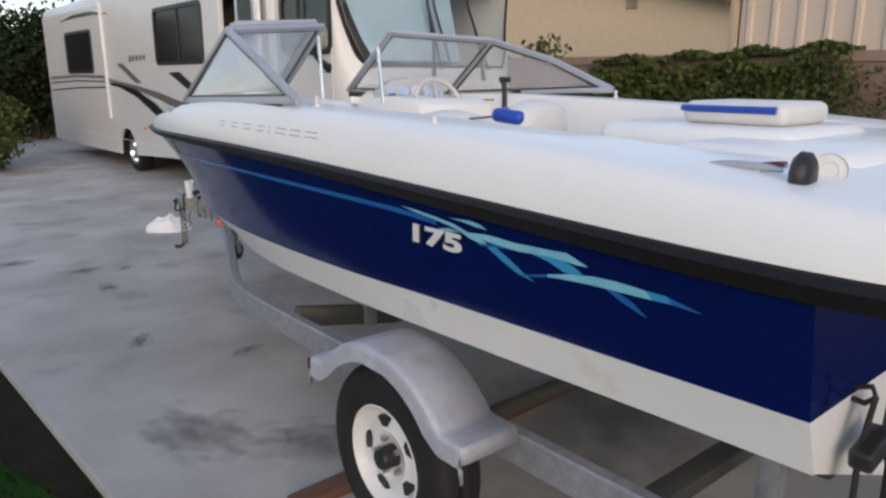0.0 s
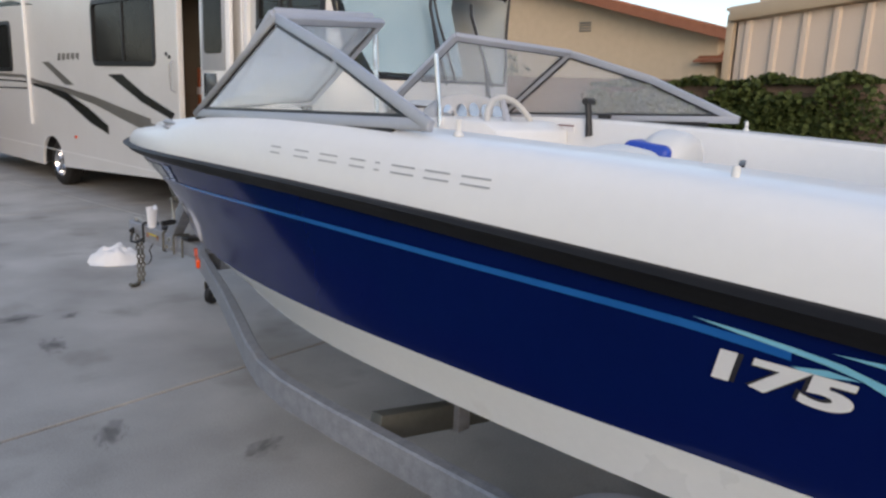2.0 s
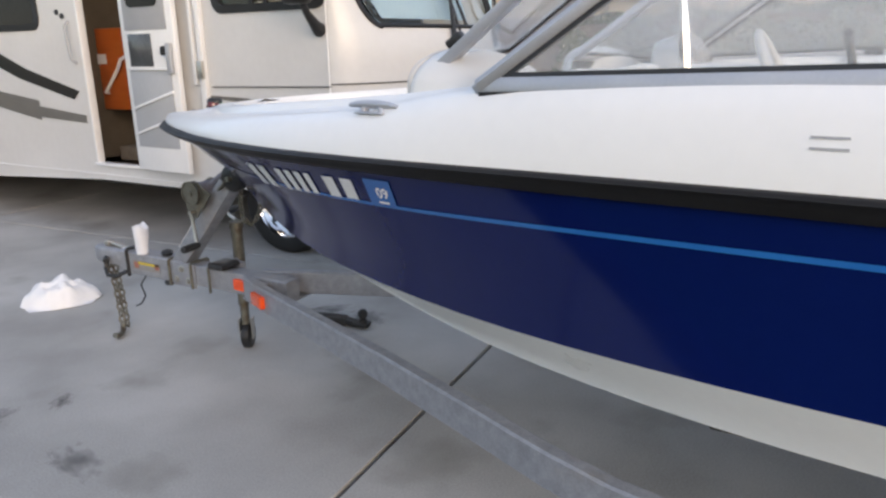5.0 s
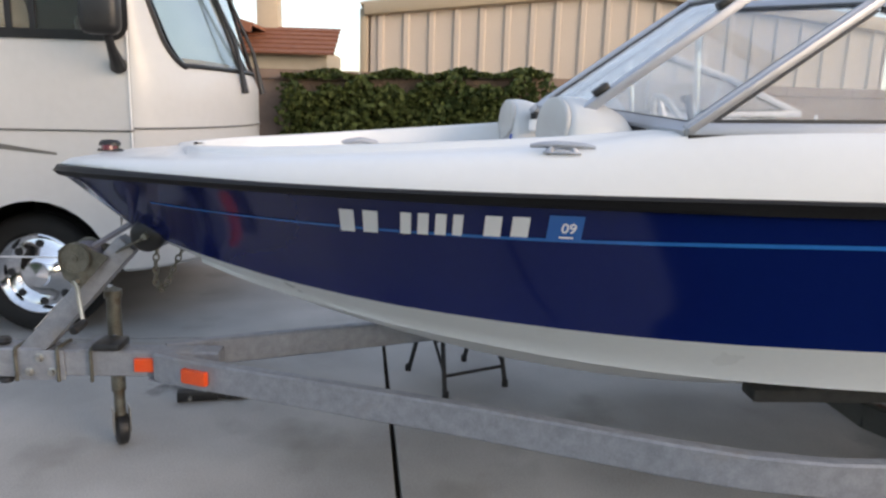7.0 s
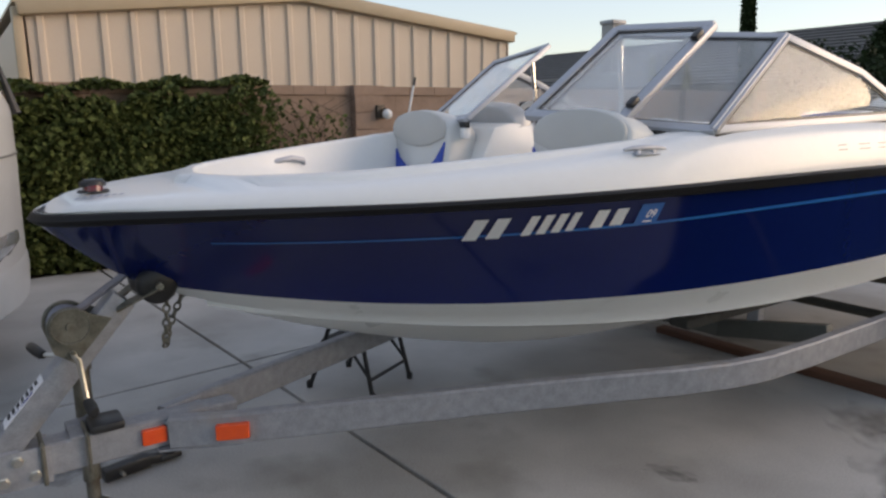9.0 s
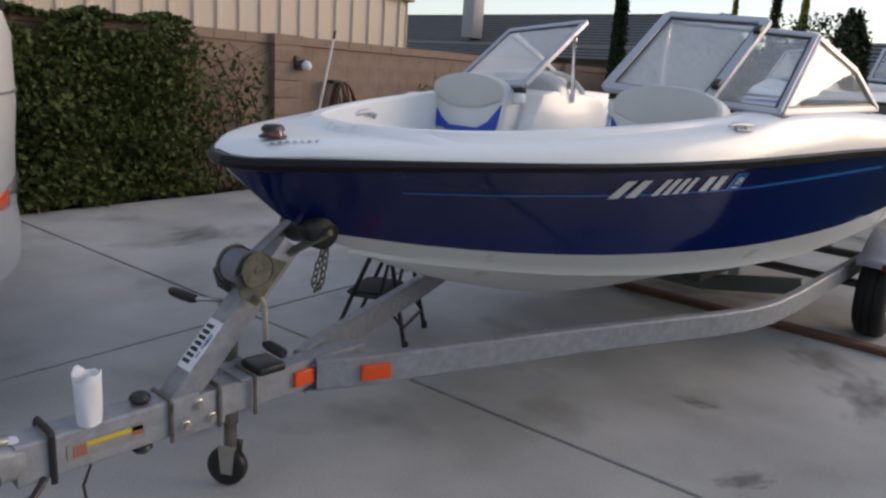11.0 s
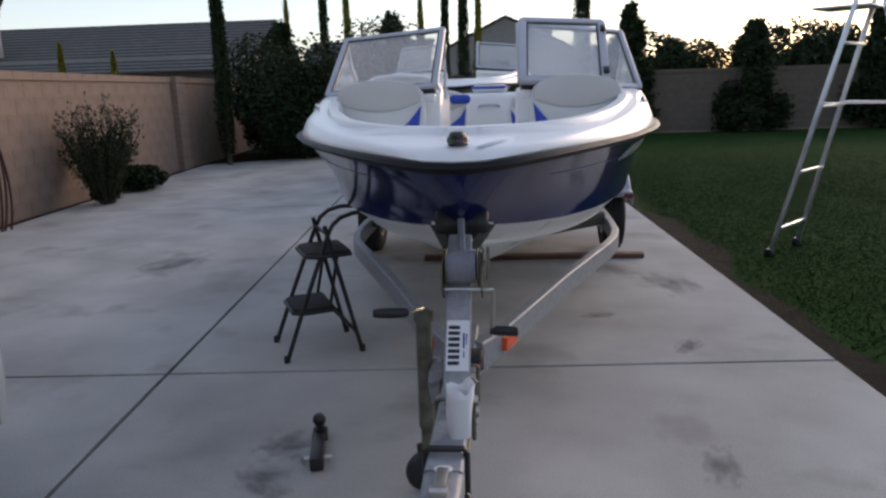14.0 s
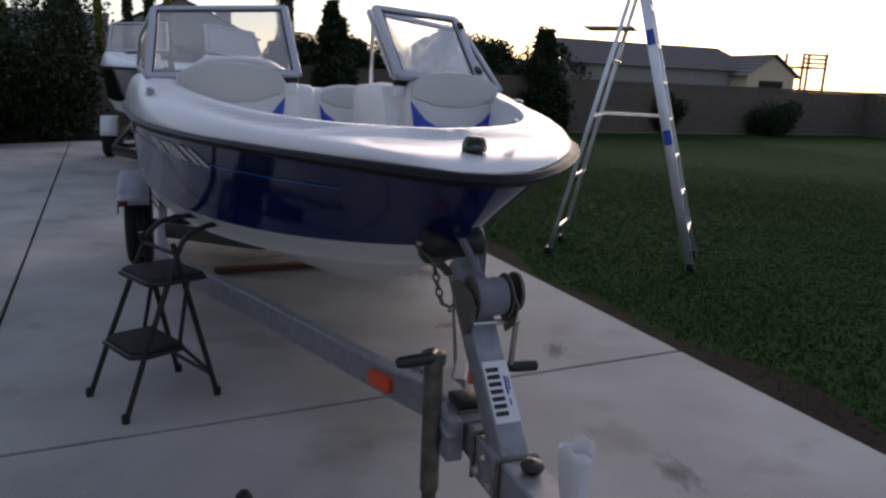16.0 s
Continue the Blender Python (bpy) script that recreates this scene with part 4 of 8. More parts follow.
for c in list(boat.children):
    second(c, boat_b)
trailer_b = thing("runabout_trailer", "white and black boat trailer under the runabout", "trailer", pose(0.60, -7.0, 0))
for sgn in (-1, 1):
    bm = bmesh.new()
    add_bar(bm, (sgn * 0.85, 0.4, 0.40), (sgn * 0.85, 4.2, 0.40), 0.06, 0.11, bevel=0.008)
    add_bar(bm, (sgn * 0.85, 4.2, 0.40), (0.0, 6.0, 0.40), 0.06, 0.11, bevel=0.008)
    part("frame_rail", bm, BLACK, trailer_b)
    bm = bmesh.new()
    add_bar(bm, (sgn * 0.5, 0.5, 0.58), (sgn * 0.42, 3.4, 0.56), 0.1, 0.09, bevel=0.01)
    part("bunk", bm, BLACK, trailer_b)
    for y in (0.8, 3.2):
        bm = bmesh.new()
        add_bar(bm, (sgn * 0.47, y, 0.42), (sgn * 0.47, y, 0.55), 0.05, 0.05, up=(0, 1, 0))
        part("bunk_post", bm, BLACK, trailer_b)
    wh = thing("wheel", "", "", frame_of((sgn * 1.12, 1.25, 0.30), (0, sgn, 0), (0, 0, 1)))
    wh.parent = trailer_b
    bm = bmesh.new()
    add_lathe(bm, [(0.17, -0.08), (0.26, -0.09), (0.298, -0.05), (0.298, 0.05), (0.26, 0.09), (0.17, 0.08)], seg=32)
    part("tyre", bm, TYRE, wh)
    bm = bmesh.new()
    add_lathe(bm, [(0.172, 0.07), (0.12, 0.04), (0.05, 0.05), (0.0, 0.05)], seg=24)
    part("rim", bm, GEL_WHITE, wh)
    bm = bmesh.new()
    add_rings(bm, [[Vector((sgn * x, 1.25 + 0.36 * math.cos(radians(a)), 0.30 + 0.36 * math.sin(radians(a)))) for x in (0.96, 1.22)] for a in range(10, 171, 16)], close=False)
    ob = part("fender", bm, GEL_WHITE, trailer_b, "white fender")
    ob.modifiers.new("thick", "SOLIDIFY").thickness = 0.006
for y in (0.8, 1.25, 3.2):
    bm = bmesh.new()
    add_bar(bm, (-0.9, y, 0.36), (0.9, y, 0.36), 0.06, 0.06)
    part("cross_member", bm, BLACK, trailer_b)


# ---------------------------------------------------------------- graphics on the hull
def on_side(y, z, sgn=-1, out=0.0025):
    zb, zt = band_z(y if y < 4.6 else 4.6 + (y - 4.6) * 0.66), rail_z(y) - 0.004
    u = min(max((z - zb) / (zt - zb), 0.02), 0.98)
    return side_at(y, u, sgn, out)[0]


def side_shape(name, poly, mt, sgn=-1, out=0.0025, label="", n=1):
    """A decal: an outline in (y, z) laid on the topsides, filled with a fan of small strips."""
    bm = bmesh.new()
    t = bmesh.new()
    t.faces.new([t.verts.new((y, z, 0)) for y, z in poly])
    bmesh.ops.triangulate(t, faces=t.faces)
    for _ in range(n):
        bmesh.ops.subdivide_edges(t, edges=[e for e in t.edges if e.calc_length() > 0.10], cuts=1)
        bmesh.ops.triangulate(t, faces=t.faces)
    t.verts.index_update()
    add_mesh(bm, [on_side(v.co.x, v.co.y, sgn, out) for v in t.verts], [[v.index for v in f.verts] for f in t.faces])
    t.free()
    return part(name, bm, mt, boat, label, smooth=60)


def side_line(name, pts, w, mt, sgn=-1, out=0.0022, label=""):
    bm = bmesh.new()
    zc = curve(pts)
    y0, y1 = pts[0][0], pts[-1][0]
    rings = []
    n = 60
    for i in range(n + 1):
        y = y0 + (y1 - y0) * i / n
        ww = w if not isinstance(w, tuple) else w[0] + (w[1] - w[0]) * i / n
        rings.append([on_side(y, zc(y) - ww / 2, sgn, out), on_side(y, zc(y) + ww / 2, sgn, out)])
    add_rings(bm, rings, close=False)
    part(name, bm, mt, boat, label, smooth=60)


for sgn in (-1, 1):
    side_line("pin_line", [(1.345, 1.069), (1.54, 1.078), (2.0, 1.079), (2.6, 1.076), (3.1, 1.068), (3.7, 1.054), (4.2, 1.048), (4.7, 1.046), (5.02, 1.051)], (0.016, 0.005), DECAL_PIN, sgn, label="thin bright blue line along the hull")
    side_shape("blade", [(1.505, 1.095), (1.416, 1.091), (1.342, 1.085), (1.272, 1.077), (1.22, 1.063), (1.182, 1.055), (1.148, 1.043), (1.176, 1.039), (1.214, 1.046), (1.246, 1.059), (1.293, 1.069), (1.357, 1.077), (1.433, 1.085)], DECAL_AQUA, sgn, 0.0030, "pale aqua blade graphic", 0)
    side_shape("blade", [(1.22, 1.062), (1.146, 1.068), (1.1, 1.067), (1.056, 1.064), (0.994, 1.066), (0.936, 1.067), (0.888, 1.069), (0.864, 1.060), (0.832, 1.047), (0.863, 1.045), (0.899, 1.048), (0.945, 1.050), (0.993, 1.047), (1.044, 1.044), (1.1, 1.047), (1.158, 1.050), (1.201, 1.053)], DECAL_AQUA, sgn, 0.0034, "pale aqua blade graphic", 0)
    side_shape("blade", [(1.288, 1.091), (1.245, 1.093), (1.2, 1.096), (1.169, 1.092), (1.142, 1.081), (1.182, 1.082), (1.219, 1.087)], DECAL_AQUA, sgn, 0.0027, "", 0)
    side_shape("blade", [(1.344, 1.052), (1.293, 1.061), (1.246, 1.057), (1.287, 1.050), (1.329, 1.048)], DECAL_AQUA, sgn, 0.0024, "", 0)
    side_shape("blade", [(1.152, 1.033), (1.122, 1.040), (1.077, 1.016), (1.035, 0.989), (1.0, 0.972), (1.054, 0.982), (1.099, 1.003)], DECAL_CYAN, sgn, 0.0024, "", 0)
    side_shape("blade", [(1.195, 1.033), (1.1, 1.052), (1.056, 1.056), (1.034, 1.046), (1.088, 1.041), (1.146, 1.034)], DECAL_BLUE, sgn, 0.0022, "", 0)
    side_shape("blade", [(1.003, 1.047), (0.954, 1.050), (0.898, 1.048), (0.871, 1.038), (0.849, 1.025), (0.879, 1.018), (0.906, 1.020), (0.949, 1.037)], DECAL_CYAN, sgn, 0.0027, "", 0)
    side_shape("blade", [(1.053, 0.981), (1.006, 0.991), (0.955, 1.003), (0.955, 0.996), (1.006, 0.985)], DECAL_BLUE, sgn, 0.0030, "", 0)
    side_shape("blade", [(0.955, 1.003), (0.888, 1.018), (0.824, 1.027), (0.758, 1.029), (0.690, 1.025), (0.674, 1.007), (0.721, 1.006), (0.771, 1.006), (0.838, 1.005), (0.918, 1.000), (0.955, 0.996)], DECAL_AQUA, sgn, 0.0033, "pale aqua blade graphic", 0)
    side_shape("blade", [(0.690, 1.025), (0.640, 1.024), (0.630, 1.008), (0.674, 1.007)], DECAL_CYAN, sgn, 0.0033, "", 0)
    side_shape("blade", [(0.640, 1.024), (0.618, 1.018), (0.562, 1.004), (0.607, 1.006), (0.630, 1.008)], DECAL_BLUE, sgn, 0.0033, "", 0)
    side_shape("blade", [(0.791, 1.005), (0.759, 1.005), (0.721, 0.988), (0.688, 0.960), (0.721, 0.971), (0.759, 0.987)], DECAL_BLUE, sgn, 0.0027, "", 0)

# model number, white with a dark edge
for sgn in (-1, 1):
    for bold, mt, out in ((0.075, INK, 0.0024), (0.042, DECAL_WHITE, 0.0036)):
        vs, fs = text_mesh("175", 0.058, "model_number", bold, 0.12, 1.42)
        w = max(v.x for v in vs)
        bm = bmesh.new()
        off = 0.0025 if bold > 0.03 else 0.0
        add_mesh(bm, [on_side(1.470 - v.x * 0.222 / w if sgn < 0 else 1.248 + v.x * 0.222 / w, 0.994 + v.y - off, sgn, out) for v in vs], fs)
        part("model_number", bm, mt, boat, "white model number 175", smooth=0)

# registration marks as plain bars, and the blue year sticker
for sgn in (-1,):
    for y0, y1 in ((4.348, 4.308), (4.284, 4.244), (4.184, 4.156), (4.139, 4.111), (4.094, 4.066), (4.049, 4.024), (3.970, 3.928), (3.903, 3.860)):
        side_shape("registration_bar", [(y0, 1.034 + 0.05 * (4.35 - y0)), (y1, 1.034 + 0.05 * (4.35 - y0)), (y1, 1.104 + 0.02 * (4.35 - y0)), (y0, 1.104 + 0.02 * (4.35 - y0))], DECAL_WHITE, sgn, 0.003, "white registration mark as a bar", 0)
    side_shape("year_sticker", [(3.815, 1.052), (3.730, 1.052), (3.730, 1.122), (3.815, 1.122)], DECAL_BLUE, sgn, 0.003, "blue year sticker", 0)
    vs, fs = text_mesh("09", 0.028, "year", 0.02)
    bm = bmesh.new()
    add_mesh(bm, [on_side(3.782 - v.x, 1.074 + v.y, sgn, 0.004) for v in vs], fs)
    part("year_number", bm, DECAL_WHITE, boat, smooth=0)
    side_shape("sticker_bar", [(3.785, 1.060), (3.750, 1.060), (3.750, 1.065), (3.785, 1.065)], DECAL_WHITE, sgn, 0.004, "", 0)
for y0, y1 in ((4.348, 4.308), (4.284, 4.244), (4.184, 4.156), (4.139, 4.111), (4.094, 4.066), (4.049, 4.024), (3.970, 3.928), (3.903, 3.860)):
    side_shape("registration_bar", [(y0, 1.034 + 0.05 * (4.35 - y0)), (y1, 1.034 + 0.05 * (4.35 - y0)), (y1, 1.104 + 0.02 * (4.35 - y0)), (y0, 1.104 + 0.02 * (4.35 - y0))], DECAL_WHITE, 1, 0.003, "white registration mark as a bar", 0)


# maker's name on the deck shoulder: pairs of plain grey bars
def on_deck(y, z, sgn=-1, out=0.002):
    r = deck_ring(y, sgn)
    for a, b in zip(r[:6], r[1:6]):
        if a.z <= z <= b.z:
            p = a.lerp(b, (z - a.z) / (b.z - a.z))
            n = Vector((sgn * (b.z - a.z), 0, abs(a.x - b.x))).normalized()
            return p + n * out
    return r[3] + Vector((sgn * out, 0, out))


for sgn in (-1, 1):
    for y0, y1 in ((2.875, 2.820), (2.742, 2.668), (2.612, 2.528), (2.470, 2.405), (2.365, 2.345), (2.300, 2.215), (2.180, 2.098), (2.062, 1.975)):
        bm = bmesh.new()
        for z0, z1 in ((1.2675, 1.2715), (1.2505, 1.2545)):
            add_rings(bm, [[on_deck(y, z0, sgn), on_deck(y, z1, sgn)] for y in (y0, y0 + (y1 - y0) * 0.5, y1)], close=False)
        part("name_bar", bm, DECAL_SILVER, boat, "silver grey name drawn as bars", smooth=0)

# number sticker on the bow


def deck_height(x, y):
    r = deck_ring(y, -1)
    for a, b in zip(r, r[1:]):
        lo, hi = sorted((abs(a.x), abs(b.x)))
        if lo <= abs(x) <= hi and hi > lo:
            return a.z + (b.z - a.z) * (abs(x) - abs(a.x)) / (abs(b.x) - abs(a.x))
    return crown_z(y)


bm = bmesh.new()
ux, uy = Vector((-0.57, -0.82, 0)), Vector((0.82, -0.57, 0))
base = Vector((-0.080, 5.290, 0))
for k in range(7):
    cell = [base + ux * (0.021 * k + du) + uy * dv for du, dv in ((0.0, 0.0), (0.012, 0.0), (0.012, 0.024), (0.0, 0.024))]
    add_mesh(bm, [Vector((p.x, p.y, deck_height(p.x, p.y) + 0.004)) for p in cell], [(0, 1, 2, 3)])
part("bow_number", bm, mat("grey_blue_ink", (0.16, 0.20, 0.30), (0.2, 0.24, 0.34), 0.5, scale=20, fine=80), boat, "grey-blue printed number drawn as bars", smooth=0)


# ---------------------------------------------------------------- the trailer
trailer = thing("boat_trailer", "galvanised single-axle boat trailer with grey fenders", "trailer")
TZ = 0.405


def bent_bar(path, w, h, name, label, mt=GALV, parent=None):
    """A rectangular tube along a bent line in plan."""
    bm = bmesh.new()
    rings = []
    for i, (x, y, z) in enumerate(path):
        a, b = Vector(path[max(i - 1, 0)]), Vector(path[min(i + 1, len(path) - 1)])
        d = (b - a)
        d = Vector((d.x, d.y, 0)).normalized()
        n = Vector((d.y, -d.x, 0))
        c = 0.006
        prof = [(-w + c, -h), (w - c, -h), (w, -h + c), (w, h - c), (w - c, h), (-w + c, h), (-w, h - c), (-w, -h + c)]
        rings.append([Vector((x, y, z)) + n * u + Vector((0, 0, v)) for u, v in prof])
    add_rings(bm, rings)
    return part(name, bm, mt, parent or trailer, label, smooth=30)


for sgn in (-1, 1):
    pts = [(0.045, 5.08), (0.125, 4.92), (0.275, 4.52), (0.45, 4.06), (0.615, 3.66), (0.725, 3.40), (0.795, 3.20), (0.833, 3.00), (0.846, 2.70), (0.848, 1.6), (0.848, 0.22)]
    bent_bar([(sgn * x, y, TZ) for x, y in pts], 0.024, 0.052, "frame_rail", "long bent galvanised side rail")
bent_bar([(0, 4.86, TZ), (0, 5.56, TZ)], 0.040, 0.050, "tongue", "square galvanised tongue tube")
bent_bar([(0, 5.50, TZ + 0.002), (0, 5.98, TZ + 0.002)], 0.047, 0.056, "tongue_sleeve", "folding tongue sleeve")
# gusset where the rails meet
bm = bmesh.new()
add_prism(bm, [(-0.05, 5.10), (0.05, 5.10), (0.100, 4.95), (-0.100, 4.95)], pose(0, 0, TZ + 0.030), 0.007)
add_prism(bm, [(-0.05, 5.12), (0.05, 5.12), (0.15, 4.88), (-0.15, 4.88)], pose(0, 0, TZ - 0.060), 0.007)
part("gusset_plate", bm, GALV, trailer, "galvanised gusset plates")
for sgn in (-1, 1):
    for p, w, a in (((0.040, 5.13, TZ), 0.075, 0), ((0.135, 4.915, TZ), 0.105, 24)):
        m = frame_of((sgn * (p[0] + (0.004 if a == 0 else 0.026)), p[1], p[2]), (0, -1, 0), (0, 0, 1)) if sgn > 0 else frame_of((sgn * (p[0] + (0.004 if a == 0 else 0.026)), p[1], p[2]), (0, 1, 0), (0, 0, 1))
        m = Matrix.Translation(m.translation) @ Matrix.Rotation(radians(a * sgn), 4, "Z") @ Matrix.Translation(-m.translation) @ m
        bm = bmesh.new()
        add_prism(bm, rounded(w, 0.052, 0.006), m @ pose(0, 0, -0.012), 0.024, bevel=0.004)
        part("reflector", bm, REFLECTOR, trailer, "orange side reflector")
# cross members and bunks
# galvanised steel with the hull's shadow darkened into its base colour; spots are rust
GALV_SHADED = mat("shaded_galvanised", (0.075, 0.078, 0.070), (0.12, 0.125, 0.115), 0.65, metal=0.25, scale=6, fine=70, bump=0.001, spots=((0.10, 0.07, 0.05), 12.0, 0.66))
for y, z in ((0.82, 0.34),):
    w = 0.848
    bm = bmesh.new()
    add_bar(bm, (-w, y, z), (w, y, z), 0.075, 0.05, bevel=0.005)
    part("cross_member", bm, GALV_SHADED, trailer, "galvanised cross member")
bm = bmesh.new()
add_tube(bm, [(-0.96, 1.53, 0.30), (0.96, 1.53, 0.30)], 0.028, 12)
part("axle", bm, GALV_SHADED, trailer, "round axle tube")
for sgn in (-1, 1):
    bm = bmesh.new()
    add_bar(bm, (sgn * 0.50, 0.45, 0.535), (sgn * 0.44, 3.05, 0.495), 0.10, 0.045, bevel=0.010)
    part("bunk", bm, mat("bunk_carpet", (0.03, 0.03, 0.03), (0.06, 0.06, 0.055), 0.95, scale=30, fine=300, bump=0.002) if sgn < 0 else bpy.data.materials["bunk_carpet"], trailer, "dark carpeted bunk board")
    for y in (0.62, 2.51):
        bm = bmesh.new()
        add_bar(bm, (sgn * 0.47, y, 0.33), (sgn * 0.47, y, 0.53), 0.06, 0.055, up=(0, 1, 0), bevel=0.004)
        part("bunk_post", bm, GALV, trailer)
# keel rollers near the front
bm = bmesh.new()
for sgn in (-1, 1):
    add_bar(bm, (sgn * 0.83, 2.53, 0.446), (sgn * 0.30, 2.53, 0.345), 0.05, 0.085, bevel=0.004)
add_bar(bm, (-0.30, 2.53, 0.345), (0.30, 2.53, 0.345), 0.05, 0.085, bevel=0.004)
part("vee_cross_member", bm, GALV_SHADED, trailer, "dropped galvanised cross member")


# wheels: tyre, steel rim with holes, hub
RIM_WHITE = mat("painted_rim", (0.62, 0.62, 0.61), (0.74, 0.74, 0.73), 0.35, scale=9, fine=90, rough_var=0.08, spots=((0.45, 0.42, 0.38), 16.0, 0.66))


def tyre_mesh(r, rr, w):
    bm = bmesh.new()
    h = w / 2
    add_lathe(bm, [(rr, -h * 0.80), (rr + 0.012, -h * 0.92), (rr + (r - rr) * 0.45, -h), (r - 0.035, -h * 0.93), (r - 0.012, -h * 0.78), (r - 0.003, -h * 0.6), (r - 0.003, -h * 0.30), (r - 0.011, -h * 0.28), (r - 0.011, -h * 0.20), (r, -h * 0.18), (r, h * 0.18), (r - 0.011, h * 0.20), (r - 0.011, h * 0.28), (r - 0.003, h * 0.30), (r - 0.003, h * 0.6), (r - 0.012, h * 0.78), (r - 0.035, h * 0.93), (rr + (r - rr) * 0.45, h), (rr + 0.012, h * 0.92), (rr, h * 0.80)], seg=40)
    return bm


for sgn in (-1, 1):
    wh = thing("wheel", "", "")
    wh.matrix_basis = frame_of((sgn * 1.010, 1.530, 0.300), (0, sgn, 0), (0, 0, 1))
    wh.parent = trailer
    part("tyre", tyre_mesh(0.300, 0.168, 0.175), TYRE, wh, "worn black trailer tyre", smooth=35)
    bm = bmesh.new()
    add_lathe(bm, [(0.172, 0.078), (0.166, 0.080), (0.160, 0.070), (0.150, 0.050), (0.140, 0.045), (0.132, 0.040), (0.118, 0.042), (0.085, 0.055), (0.070, 0.050), (0.052, 0.036), (0.0, 0.036)], seg=40)
    add_lathe(bm, [(0.160, 0.070), (0.150, -0.07), (0.168, -0.08)], seg=40)
    part("rim", bm, RIM_WHITE, wh, "white painted spoke-style steel rim", smooth=40)
    for k in range(5):
        bm = bmesh.new()
        a = 2 * math.pi * (k + 0.2) / 5
        add_prism(bm, [(-0.008, -0.024), (0.008, -0.024), (0.032, 0.012), (0.018, 0.021), (-0.018, 0.021), (-0.032, 0.012)], Matrix.Rotation(a, 4, "Z") @ pose(0, 0.110, 0.0415), 0.010)
        part("rim_hole", bm, BLACK, wh)
    bm = bmesh.new()
    add_lathe(bm, [(0.0, 0.095), (0.030, 0.092), (0.036, 0.080), (0.037, 0.036)], seg=20)
    part("hub_cap", bm, BLACK, wh, "dark greasy hub cap")
    for k in range(5):
        bm = bmesh.new()
        a = 2 * math.pi * (k + 0.5) / 5
        add_lathe(bm, [(0.0, 0.066), (0.009, 0.066), (0.010, 0.046)], pose(0.058 * math.cos(a), 0.058 * math.sin(a), 0), 6)
        part("lug_nut", bm, STEEL, wh)
    # fender: rolled steel hoop with a turned-down outer lip and flat ends
    fd = thing("fender", "", "")
    fd.parent = trailer
    bm = bmesh.new()
    cy, cz, R = 1.53, 0.285, 0.390
    prof = [(1.906, 0.490), (1.904, 0.528), (1.894, 0.536), (1.840, 0.538), (1.815, 0.552)]
    prof += [(cy + R * math.cos(radians(a)), cz + R * math.sin(radians(a))) for a in (47, 53, 59, 65, 71, 77, 82, 101, 107, 113, 119, 125, 131, 136, 140)]
    prof += [(1.218, 0.524), (1.205, 0.520), (1.125, 0.520), (1.116, 0.512), (1.114, 0.475)]
    rings = []
    for y, z in prof:
        o = Vector((0, y - cy, z - cz)).normalized()
        arc = 1.22 < y < 1.83
        low = Vector((0, cy, 0.300)) + Vector((0, y - cy, z - 0.300)).normalized() * 0.316 if arc else Vector((0, y - 0.030 * (y - cy), min(z, 0.53) - 0.062))
        ring = [Vector((sgn * x, y, z)) - o * dn for x, dn in ((0.925, 0.0), (1.106, 0.0), (1.116, 0.003), (1.123, 0.010), (1.126, 0.020))]
        ring.append(Vector((sgn * 1.127, low.y, low.z)))
        ring.append(Vector((sgn * 1.118, low.y, low.z + 0.002)))
        rings.append(ring)
    add_rings(bm, rings, close=False)
    ob = part("hoop", bm, GALV_GREY, fd, "grey galvanised fender with folded lip", smooth=9)
    so = ob.modifiers.new("thick", "SOLIDIFY")
    so.thickness = 0.004
    bm = bmesh.new()
    add_box(bm, (sgn * 1.09, 1.914, 0.503), (0.062, 0.014, 0.040), (0, 0, 0), 0.004)
    part("marker_lamp", bm, RED_LENS, fd, "small fender marker lamp")
    for y in (1.69, 1.43):
        bm = bmesh.new()
        add_bar(bm, (sgn * 0.86, y, 0.40), (sgn * 0.96, y, 0.56), 0.05, 0.006)
        part("fender_bracket", bm, GALV, fd)

# winch post, winch, bow roller
wp = thing("winch_post", "", "")
wp.parent = trailer
bm = bmesh.new()
POST0, POST1 = Vector((0, 5.565, 0.425)), Vector((0, 5.175, 0.860))
add_bar(bm, POST0, POST1, 0.078, 0.078, up=(0, 0.7, 0.7), bevel=0.007)
part("post", bm, GALV, wp, "slanted square galvanised winch post")
pd = (POST1 - POST0).normalized()
pn = Vector((0, -pd.z, pd.y)) if (-pd.z) > 0 else Vector((0, pd.z, -pd.y))
for x in (-0.046, 0.046):
    boxpart("side_plate", (x, 5.50, 0.40), (0.006, 0.16, 0.115), GALV, wp, "bolted side plate", bevel=0.001)
    bm = bmesh.new()
    add_bar(bm, (x * 0.95, 5.20, 0.835), (x * 2.15, 5.085, 0.898), 0.006, 0.034, up=(1, 0, 0.2))
    part("roller_bracket", bm, STEEL_WORN, wp, "worn steel roller bracket")
for x in (-0.052, 0.052):
    for y, z in ((5.545, 0.375), (5.465, 0.375), (5.505, 0.43)):
        bm = bmesh.new()
        add_lathe(bm, [(0.0, 0.012), (0.011, 0.012), (0.013, 0.002), (0.018, 0.0)], frame_of((x, y, z), (0, 1 if x > 0 else -1, 0), (0, 0, 1)), 6)
        part("bolt", bm, STEEL, wp)
for y in (5.59, 5.44, 5.32):
    bm = bmesh.new()
    add_tube(bm, [(-0.055, y, 0.34), (-0.055, y, 0.46), (-0.05, y, 0.466), (0.05, y, 0.466), (0.055, y, 0.46), (0.055, y, 0.34)], 0.0065, 8)
    part("u_bolt", bm, STEEL_WORN, wp, "dark U bolt")
